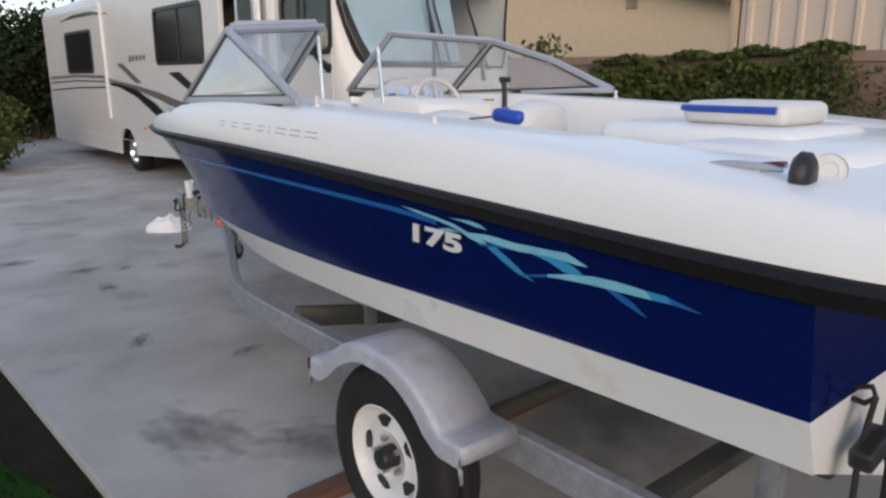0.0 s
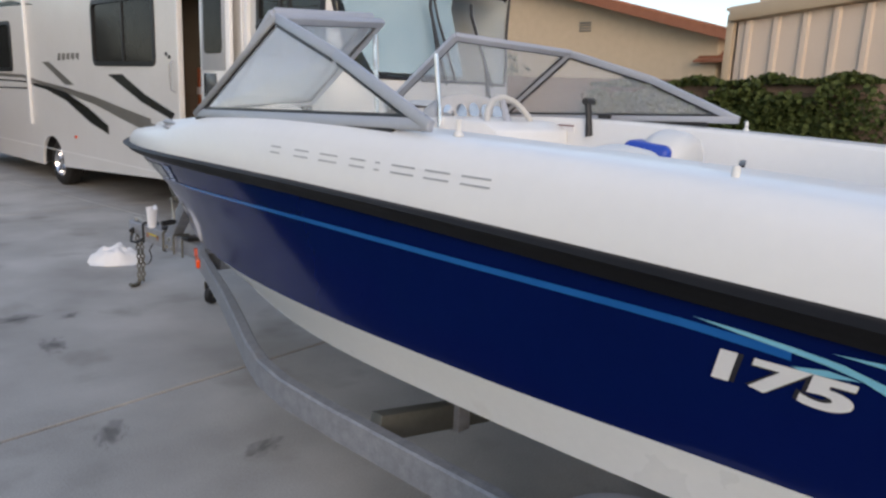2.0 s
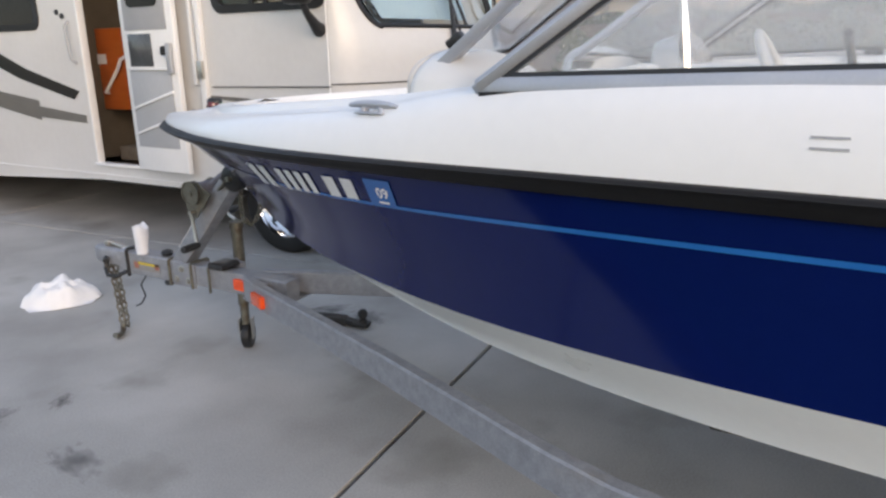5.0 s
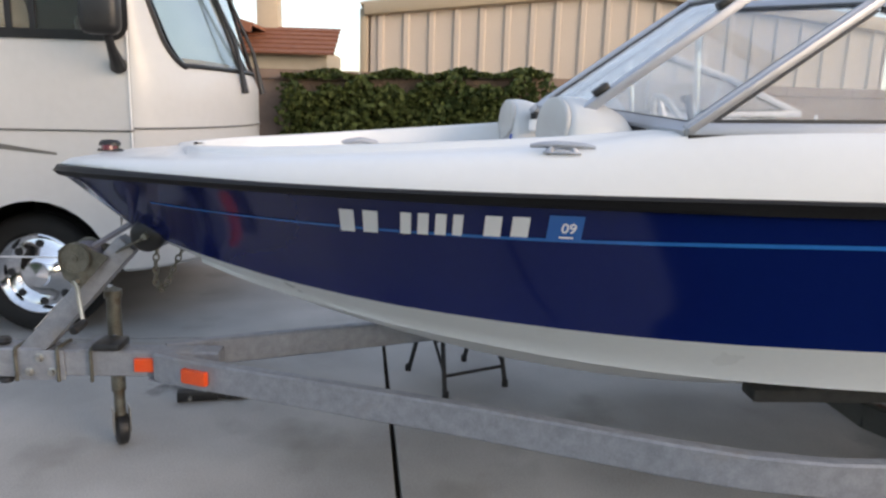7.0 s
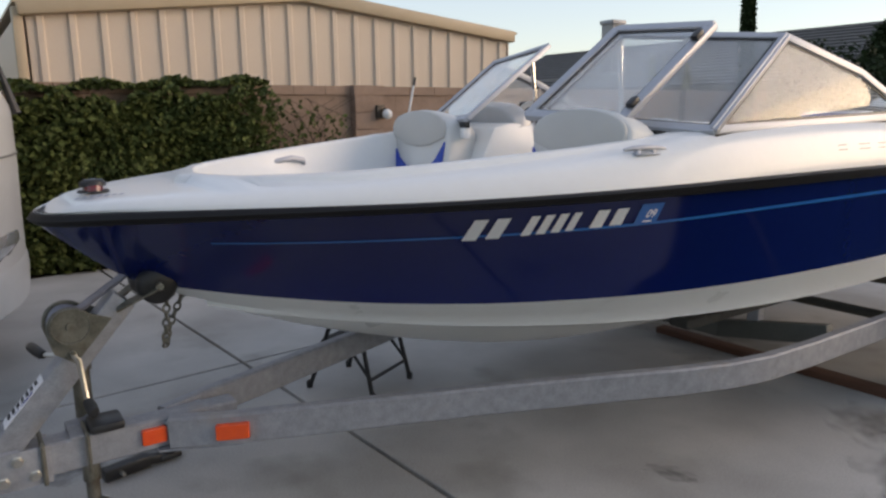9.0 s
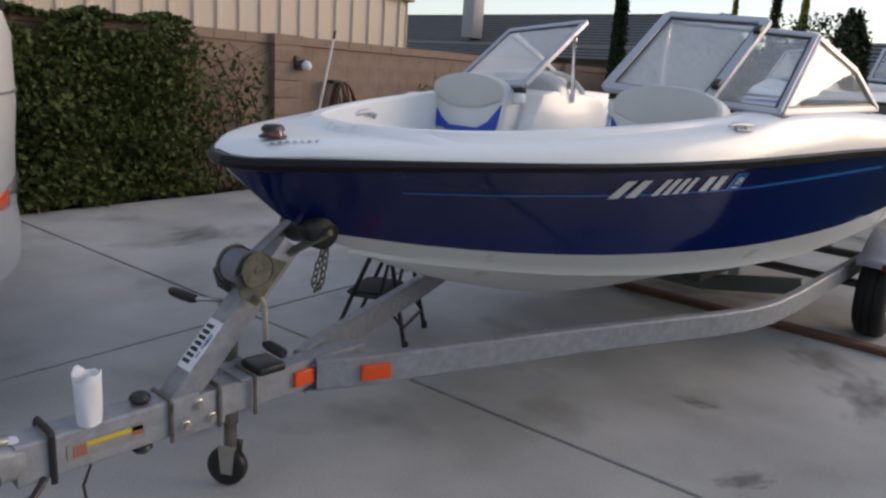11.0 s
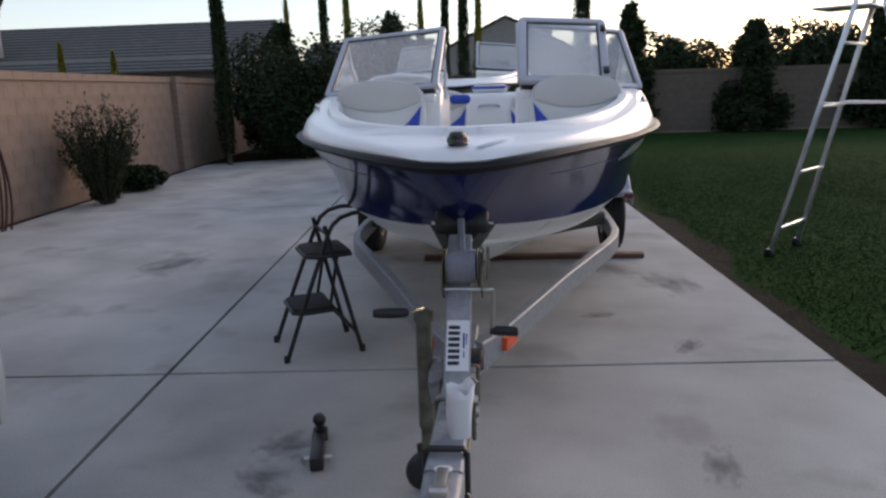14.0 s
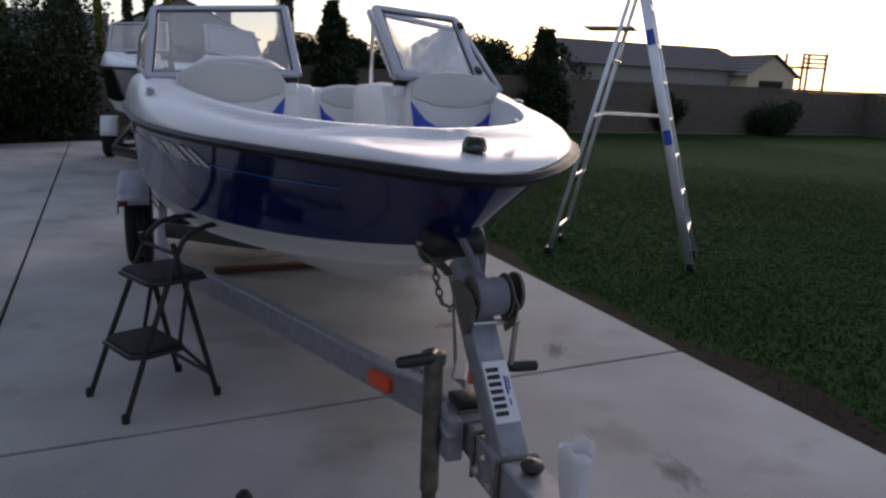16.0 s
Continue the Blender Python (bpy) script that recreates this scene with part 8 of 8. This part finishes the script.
# stucco house with terracotta roofs behind the shed
h4 = thing("stucco_house", "cream stucco house with terracotta tile roofs", "house", pose(15.0, 8.15, 0))
bm = bmesh.new()
add_prism(bm, [(0.35, 0), (16.0, 0), (16.0, 2.9), (8.6, 5.15), (0.35, 3.15)], Matrix(((0, 0, 1, 0), (1, 0, 0, 0), (0, 1, 0, 0), (0, 0, 0, 1))), 8.0)
part("wall", bm, STUCCO, h4, "smooth cream stucco gable wall", smooth=0)
tile_roof("roof", (-0.5, -0.25, 3.05), (9.2, 0, 0), (0, 8.85, 2.3), 1, 24, TILE, h4, "terracotta tiled roof", 0.07)
tile_roof("roof", (-0.5, 17.0, 2.9), (9.2, 0, 0), (0, -8.4, 2.45), 1, 24, TILE, h4, "terracotta tiled roof", 0.07)
bm = bmesh.new()
add_bar(bm, (-0.5, -0.25, 3.0), (-0.5, 8.6, 5.3), 0.10, 0.22)
add_bar(bm, (-0.5, 8.6, 5.3), (-0.5, 17.0, 2.85), 0.10, 0.22)
part("barge_board", bm, TILE, h4, "terracotta roof edge")
boxpart("wing_wall", (1.6, -0.9, 1.3), (3.2, 2.0, 2.6), STUCCO, h4, bevel=0.0)
tile_roof("wing_roof", (-0.3, -2.1, 2.45), (0, 2.9, 0), (1.7, 0, 0.75), 1, 6, TILE, h4, "lower terracotta roof", 0.05)
boxpart("chimney", (1.6, -0.25, 2.9), (0.6, 0.52, 2.6), STUCCO, h4, "stucco chimney", bevel=0.01)
bm = bmesh.new()
for k in range(4):
    add_box(bm, (-0.02, 4.1, 3.30 + 0.07 * k), (0.05, 0.36, 0.025), (0, 30, 0))
part("gable_vent", bm, STUCCO_GREY, h4, "louvred gable vent")


# ---------------------------------------------------------------- loose things round the boat
# black folding step stool
stool = thing("step_stool", "black folding two-step stool on the concrete", "step stool", pose(0.884, 3.913, 0, 0, 0, 27))
POWDER = mat("black_powder_coat", (0.012, 0.012, 0.013), (0.024, 0.024, 0.025), 0.45, scale=20, fine=160, bump=0.0004)
TREAD = mat("ribbed_tread", (0.020, 0.019, 0.018), (0.045, 0.042, 0.038), 0.85, scale=14, fine=180, bump=0.002)
for s in (-1, 1):
    bm = bmesh.new()
    add_tube(bm, [(0.20, s * 0.170, 0.0), (0.10, s * 0.160, 0.26), (-0.02, s * 0.150, 0.55), (-0.06, s * 0.145, 0.645), (-0.085, s * 0.142, 0.69), (-0.13, s * 0.138, 0.725), (-0.20, s * 0.130, 0.742), (-0.27, s * 0.115, 0.742), (-0.315, s * 0.07, 0.735), (-0.325, s * 0.0, 0.733)], 0.0115, 10)
    part("front_leg", bm, POWDER, stool, "black tube leg bent over into the hand rail")
    bm = bmesh.new()
    add_tube(bm, [(-0.20, s * 0.175, 0.0), (-0.11, s * 0.155, 0.40), (-0.045, s * 0.14, 0.69)], 0.0115, 10)
    part("rear_leg", bm, POWDER, stool)
    for x in (0.20, -0.20):
        bm = bmesh.new()
        add_lathe(bm, [(0.0, 0.0), (0.016, 0.0), (0.017, 0.03), (0.013, 0.035)], pose(x, s * 0.172, 0), 10)
        part("rubber_foot", bm, RUBBER, stool)
    bm = bmesh.new()
    add_tube(bm, [(-0.06, s * 0.163, 0.245), (-0.175, s * 0.168, 0.11)], 0.008, 8)
    part("side_brace", bm, POWDER, stool)
    bm = bmesh.new()
    add_tube(bm, [(-0.045, s * 0.155, 0.26), (-0.10, s * 0.145, 0.53)], 0.009, 8)
    part("tread_link", bm, POWDER, stool)
    bm = bmesh.new()
    add_tube(bm, [(-0.06, s * 0.143, 0.63), (-0.06, s * 0.138, 0.655)], 0.009, 8)
    part("pivot", bm, POWDER, stool)
bm = bmesh.new()
add_tube(bm, [(-0.055, -0.14, 0.645), (-0.055, 0.14, 0.645)], 0.009, 8)
part("upper_bar", bm, POWDER, stool)
bm = bmesh.new()
add_tube(bm, [(-0.178, -0.168, 0.10), (-0.178, 0.168, 0.10)], 0.009, 8)
part("rear_bar", bm, POWDER, stool)
for x, z, dx in ((-0.06, 0.545, 0.23), (0.035, 0.255, 0.21)):
    bm = bmesh.new()
    add_prism(bm, [(x - dx / 2, -0.145), (x + dx / 2 - 0.05, -0.15), (x + dx / 2, -0.12), (x + dx / 2, 0.12), (x + dx / 2 - 0.05, 0.15), (x - dx / 2, 0.145)], pose(0, 0, z - 0.012), 0.022, bevel=0.006)
    part("tread", bm, TREAD, stool, "black ribbed tread", smooth=40)
    bm = bmesh.new()
    add_tube(bm, [(x - dx / 2, -0.15, z - 0.012), (x + dx / 2 - 0.05, -0.155, z - 0.012), (x + dx / 2 + 0.004, -0.12, z - 0.012), (x + dx / 2 + 0.004, 0.12, z - 0.012), (x + dx / 2 - 0.05, 0.155, z - 0.012), (x - dx / 2, 0.15, z - 0.012)], 0.011, 8)
    part("tread_rim", bm, POWDER, stool)

# aluminium step ladder on the grass
LAD_ALU = mat("dull_aluminium", (0.52, 0.53, 0.54), (0.66, 0.67, 0.68), 0.38, 0.9, scale=9, fine=130, rough_var=0.1)
ladder = thing("step_ladder", "tall aluminium step ladder standing on the lawn", "ladder")
near_f, near_r, apex = Vector((-3.14, 2.47, -0.04)), Vector((-2.26, 1.69, -0.04)), Vector((-2.685, 2.04, 2.24))
wd = Vector((-0.66, -0.75, 0))
rails = {}
for k, (w0, w1) in enumerate(((0.0, 0.10), (0.56, 0.46))):
    f0, r0, ap = near_f + wd * w0, near_r + wd * w0, apex + wd * w1
    rails[k] = (f0, ap, r0)
    bm = bmesh.new()
    add_bar(bm, f0, ap, 0.026, 0.075, up=(0.75, -0.66, 0.2), bevel=0.004)
    part("front_rail", bm, LAD_ALU, ladder, "wide aluminium side rail")
    bm = bmesh.new()
    add_bar(bm, r0, ap + Vector((0.03, -0.03, -0.04)), 0.022, 0.036, up=(0.75, -0.66, 0.2), bevel=0.004)
    part("rear_rail", bm, LAD_ALU, ladder)
    for q in (f0, r0):
        bm = bmesh.new()
        add_box(bm, q + Vector((0, 0, 0.03)), (0.05, 0.09, 0.06), (0, 0, -42), 0.01)
        part("rubber_foot", bm, BLACK, ladder)
    bm = bmesh.new()
    t = 1.21 / 2.28
    add_bar(bm, f0.lerp(ap, t), r0.lerp(ap, t), 0.03, 0.012, bevel=0.002)
    part("spreader", bm, LAD_ALU, ladder, "folding spreader bar")
for i in range(1, 8):
    t = i * 0.295 / 2.28
    bm = bmesh.new()
    add_bar(bm, rails[0][0].lerp(rails[0][1], t), rails[1][0].lerp(rails[1][1], t), 0.078, 0.028, bevel=0.003)
    part("step", bm, LAD_ALU, ladder, "flat ladder step")
for i in (0.10, 0.30, 0.52, 0.72):
    bm = bmesh.new()
    add_bar(bm, rails[0][2].lerp(rails[0][1], i), rails[1][2].lerp(rails[1][1], i), 0.03, 0.018, bevel=0.003)
    part("rear_rung", bm, LAD_ALU, ladder)
bm = bmesh.new()
add_box(bm, (rails[0][1] + rails[1][1]) / 2 + Vector((0, 0, 0.0)), (0.16, 0.42, 0.045), (0, 0, -42 + 0), 0.01)
part("top_cap", bm, LAD_ALU, ladder, "ladder top cap")
bm = bmesh.new()
tc = (rails[0][2].lerp(rails[0][1], 0.83) + rails[1][2].lerp(rails[1][1], 0.83)) / 2
add_box(bm, tc + Vector((0.10, -0.08, 0.01)), (0.40, 0.36, 0.018), (0, 0, -42), 0.006)
part("paint_shelf", bm, LAD_ALU, ladder, "fold-out paint shelf")
LAB_BLUE = mat("blue_label", (0.02, 0.05, 0.35), (0.03, 0.08, 0.42), 0.5, scale=20, fine=90)
for t, h in ((0.46, 0.12), (0.80, 0.12)):
    q = rails[0][0].lerp(rails[0][1], t)
    bm = bmesh.new()
    d = (rails[0][1] - rails[0][0]).normalized()
    add_bar(bm, q - d * h / 2 + Vector((0.012, 0.013, 0)), q + d * h / 2 + Vector((0.012, 0.013, 0)), 0.004, 0.06, up=(0.75, -0.66, 0.2))
    part("label", bm, LAB_BLUE, ladder, "blue maker label")

# paper cup on the tongue
cup = thing("paper_cup", "crumpled white paper cup standing on the trailer tongue", "cup", pose(-0.030, 5.80, 0.463))
bm = bmesh.new()
rings = []
for z, r in ((0.0, 0.028), (0.03, 0.031), (0.07, 0.034), (0.11, 0.036), (0.14, 0.038)):
    rings.append([Vector((r * math.cos(a) * (1 + 0.10 * math.sin(3 * a + z * 30)), r * math.sin(a) * (1 + 0.08 * math.sin(2 * a + z * 17)), z + (0.010 * math.sin(2 * a + 0.6) + 0.006 * math.sin(5 * a) if z > 0.13 else 0))) for a in [2 * math.pi * k / 22 for k in range(22)]])
add_rings(bm, rings, True, (True, False))
ob = part("cup", bm, PAPER, cup, smooth=50)
ob.modifiers.new("thick", "SOLIDIFY").thickness = 0.0012

# crumpled white cloth
bm = bmesh.new()
n = 26
grid = []
for i in range(n + 1):
    row = []
    for j in range(n + 1):
        u, v = 2 * i / n - 1, 2 * j / n - 1
        r = math.hypot(u, v)
        k = max(0.0, 1 - r ** 2.2)
        nz = noise.fractal(Vector((u * 2.3, v * 2.3, 3.1)), 1.0, 2.0, 4)
        edge = 1 + 0.18 * noise.noise(Vector((math.atan2(v, u) * 1.5, 1.7, 0.3)))
        z = max(0.004, (0.13 * k ** 0.6 + 0.07 * nz * k))
        row.append(bm.verts.new((0.21 * u * edge * (1 - 0.18 * abs(v)), 0.17 * v * edge * (1 - 0.18 * abs(u)), z if k > 0 else 0.003)))
    grid.append(row)
for i in range(n):
    for j in range(n):
        bm.faces.new((grid[i][j], grid[i + 1][j], grid[i + 1][j + 1], grid[i][j + 1]))
rag = part("cloth", bm, mat("white_cotton", (0.70, 0.70, 0.70), (0.80, 0.80, 0.80), 0.9, scale=8, fine=300, bump=0.002), None, smooth=60)
rag.matrix_basis = pose(0.10, 6.80, 0.002, 0, 0, -32)
tagged(rag, "crumpled white cloth heaped on the concrete", "cloth")

# ball mount lying on the drive
hb = thing("ball_mount", "black tow bar ball mount lying on the concrete", "tow hitch", pose(0.579, 5.062, 0, 0, 0, -78))
bm = bmesh.new()
add_bar(bm, (-0.16, 0, 0.030), (0.02, 0, 0.030), 0.050, 0.050, bevel=0.006)
part("shank", bm, BLACK, hb, "black square steel shank")
bm = bmesh.new()
add_bar(bm, (0.0, 0, 0.034), (0.075, 0, 0.020), 0.044, 0.036, bevel=0.008)
part("neck", bm, BLACK, hb)
bm = bmesh.new()
add_bar(bm, (0.06, 0, 0.020), (0.150, 0, 0.020), 0.062, 0.026, bevel=0.008)
part("ball_plate", bm, BLACK, hb)
bm = bmesh.new()
add_lathe(bm, [(0.0, 0.104), (0.014, 0.102), (0.024, 0.092), (0.027, 0.078), (0.022, 0.062), (0.014, 0.054), (0.014, 0.046), (0.024, 0.044), (0.024, 0.032), (0.012, 0.030)], pose(0.115, 0, 0.0), 20)
part("ball", bm, BLACK, hb, "dark tow ball")
bm = bmesh.new()
add_tube(bm, [(-0.10, -0.055, 0.030), (-0.10, 0.048, 0.030), (-0.085, 0.058, 0.020), (-0.06, 0.056, 0.012)], 0.0075, 8)
part("hitch_pin", bm, STEEL, hb, "bright hitch pin")

# timber under the wheel
bm = bmesh.new()
add_box(bm, (-0.35, 1.905, 0.020), (1.75, 0.09, 0.038), (0, 0, 2), 0.004)
plank = part("wheel_plank", bm, mat("red_brown_plank", (0.085, 0.040, 0.025), (0.16, 0.075, 0.045), 0.8, scale=6, fine=60, stretch=(0.3, 3, 3), bump=0.002), None)
tagged(plank, "reddish-brown timber plank lying under the trailer", "plank")

# bucket with a pole, a hose, a blue can and a wall lamp
bucket = thing("bucket", "white plastic bucket on the concrete by the wall", "bucket", pose(5.14, 1.16, 0))
BUCKET_W = mat("dirty_white_plastic", (0.55, 0.55, 0.54), (0.68, 0.68, 0.67), 0.5, scale=7, fine=60, spots=((0.35, 0.33, 0.30), 9.0, 0.6))
bm = bmesh.new()
add_lathe(bm, [(0.0, 0.004), (0.128, 0.004), (0.132, 0.012), (0.146, 0.30), (0.155, 0.30), (0.156, 0.335), (0.150, 0.36), (0.147, 0.36), (0.143, 0.30), (0.128, 0.02), (0.0, 0.015)], None, 28)
part("pail", bm, BUCKET_W, bucket, smooth=40)
bm = bmesh.new()
add_tube(bm, [(0.155 * math.cos(a), 0.155 * math.sin(a) * 1.0, 0.325 - 0.13 * math.sin(a)) for a in [math.pi * k / 12 for k in range(13)]], 0.003, 6)
part("bail", bm, STEEL, bucket, "wire bail")
pole = thing("wash_pole", "white extension pole leaning out of the bucket", "pole")
bm = bmesh.new()
add_tube(bm, [(5.13, 1.26, 0.02), (5.12, 0.87, 1.74)], 0.014, 10)
part("shaft", bm, mat("white_painted_pole", (0.62, 0.62, 0.62), (0.72, 0.72, 0.72), 0.4, scale=10, fine=60), pole)
bm = bmesh.new()
add_tube(bm, [(5.1202, 0.879, 1.70), (5.1196, 0.857, 1.80)], 0.016, 10)
part("grip", bm, BLACK, pole, "dark end grip")
hose = thing("garden_hose", "red-brown garden hose hanging in coils on the wall", "hose")
HOSE_M = mat("hose_rubber", (0.045, 0.018, 0.014), (0.09, 0.034, 0.026), 0.5, scale=10, fine=80)
rnd = random.Random(8)
for k in range(9):
    y0 = 0.63 + rnd.uniform(-0.06, 0.06)
    w, d = 0.07 + 0.02 * k, 0.80 + 0.08 * k + rnd.uniform(-0.05, 0.05)
    x = wall_x(y0) - 0.13 - 0.014 * k
    bm = bmesh.new()
    loop = [(x - 0.01 * math.sin(a * 2), y0 + w * math.sin(a) + 0.03 * math.sin(2 * a + k), 1.20 - d / 2 + d / 2 * math.cos(a)) for a in [2 * math.pi * i / 28 for i in range(29)]]
    add_tube(bm, loop, 0.013, 8, caps=False)
    part("coil", bm, HOSE_M, hose)
bm = bmesh.new()
add_box(bm, (wall_x(0.63) - 0.14, 0.63, 1.20), (0.12, 0.26, 0.05), (0, 0, 0), 0.012)
part("hanger", bm, BLACK, hose, "dark hose hanger")
can = thing("spray_can", "small blue can beside the bucket", "can", pose(5.16, 0.90, 0))
bm = bmesh.new()
add_lathe(bm, [(0.0, 0.0), (0.038, 0.0), (0.040, 0.006), (0.040, 0.15), (0.034, 0.165), (0.016, 0.172), (0.016, 0.195), (0.0, 0.197)], None, 18)
part("body", bm, LAB_BLUE, can)
lamp = thing("wall_lamp", "small wall lamp with a white globe on the block wall", "lamp")
LX = wall_x(1.20) - 0.10
bm = bmesh.new()
add_box(bm, (LX - 0.02, 1.25, 1.40), (0.05, 0.12, 0.16), (0, 0, 5), 0.012)
add_tube(bm, [(LX - 0.03, 1.235, 1.42), (LX - 0.10, 1.22, 1.43), (LX - 0.13, 1.215, 1.40)], 0.014, 8)
part("bracket", bm, mat("bronze_bracket", (0.045, 0.035, 0.028), (0.08, 0.065, 0.05), 0.5, 0.3, scale=12, fine=80), lamp, "dark bronze bracket")
bm = bmesh.new()
add_lathe(bm, [(0.0, 0.062), (0.03, 0.055), (0.055, 0.03), (0.062, 0.0), (0.055, -0.03), (0.03, -0.055), (0.0, -0.062)], pose(LX - 0.13, 1.215, 1.37), 20)
part("globe", bm, mat("opal_glass", (0.66, 0.66, 0.64), (0.72, 0.72, 0.70), 0.25, scale=6, fine=40), lamp, "white opal globe", smooth=60)

# worn and oily patches on the concrete: thin skins that fade out at their ragged rims
STAIN = mat("oil_stain", (0.15, 0.146, 0.142), (0.22, 0.216, 0.21), 0.8, scale=3, fine=30)
nt = STAIN.node_tree
tcs, vl, nz = nt.nodes.new("ShaderNodeTexCoord"), nt.nodes.new("ShaderNodeVectorMath"), nt.nodes.new("ShaderNodeTexNoise")
vl.operation = "LENGTH"
nz.inputs["Scale"].default_value, nz.inputs["Detail"].default_value = 2.6, 6
mixn, ramp = nt.nodes.new("ShaderNodeMath"), nt.nodes.new("ShaderNodeMapRange")
mixn.operation = "MULTIPLY_ADD"
mixn.inputs[1].default_value = 1.7
oi, shift = nt.nodes.new("ShaderNodeObjectInfo"), nt.nodes.new("ShaderNodeVectorMath")
shift.operation = "ADD"
nt.links.new(tcs.outputs["Object"], vl.inputs[0])
nt.links.new(tcs.outputs["Object"], shift.inputs[0])
nt.links.new(oi.outputs["Location"], shift.inputs[1])
nt.links.new(shift.outputs[0], nz.inputs["Vector"])
nt.links.new(nz.outputs[0], mixn.inputs[0])
nt.links.new(vl.outputs["Value"], mixn.inputs[2])
ramp.inputs["From Min"].default_value, ramp.inputs["From Max"].default_value = 1.65, 0.85
ramp.inputs["To Min"].default_value, ramp.inputs["To Max"].default_value = 0.0, 0.55
nt.links.new(mixn.outputs[0], ramp.inputs[0])
nt.links.new(ramp.outputs[0], nt.nodes["Principled BSDF"].inputs["Alpha"])


def stain(x, y, rx, ry, turn):
    bm = bmesh.new()
    bm.faces.new([bm.verts.new((1.3 * math.cos(2 * math.pi * k / 32), 1.3 * math.sin(2 * math.pi * k / 32), 0)) for k in range(32)])
    ob = part("stain", bm, STAIN, drive, "dark oil stain", smooth=0)
    ob.matrix_basis = pose(x, y, 0.0015, 0, 0, turn) @ Matrix.Diagonal((rx, ry, 1, 1))


for i, (x, y, rx, ry) in enumerate(((-0.93, 5.72, 0.17, 0.12), (-0.66, 5.60, 0.10, 0.06), (-0.92, 5.12, 0.18, 0.10), (0.73, 5.28, 0.20, 0.13), (0.72, 5.02, 0.16, 0.16), (-0.69, 3.37, 0.14, 0.08), (-1.10, 3.88, 0.18, 0.08), (-1.28, 2.65, 0.40, 0.26), (-0.95, 2.3, 0.34, 0.22), (-1.3, 6.3, 0.25, 0.15), (0.2, 1.6, 0.9, 0.6), (2.6, 2.0, 0.6, 0.3), (3.4, 3.6, 0.5, 0.35), (0.4, -2.0, 1.2, 0.5))):
    stain(x, y, rx, ry, 40.0 * i)


build_walls()
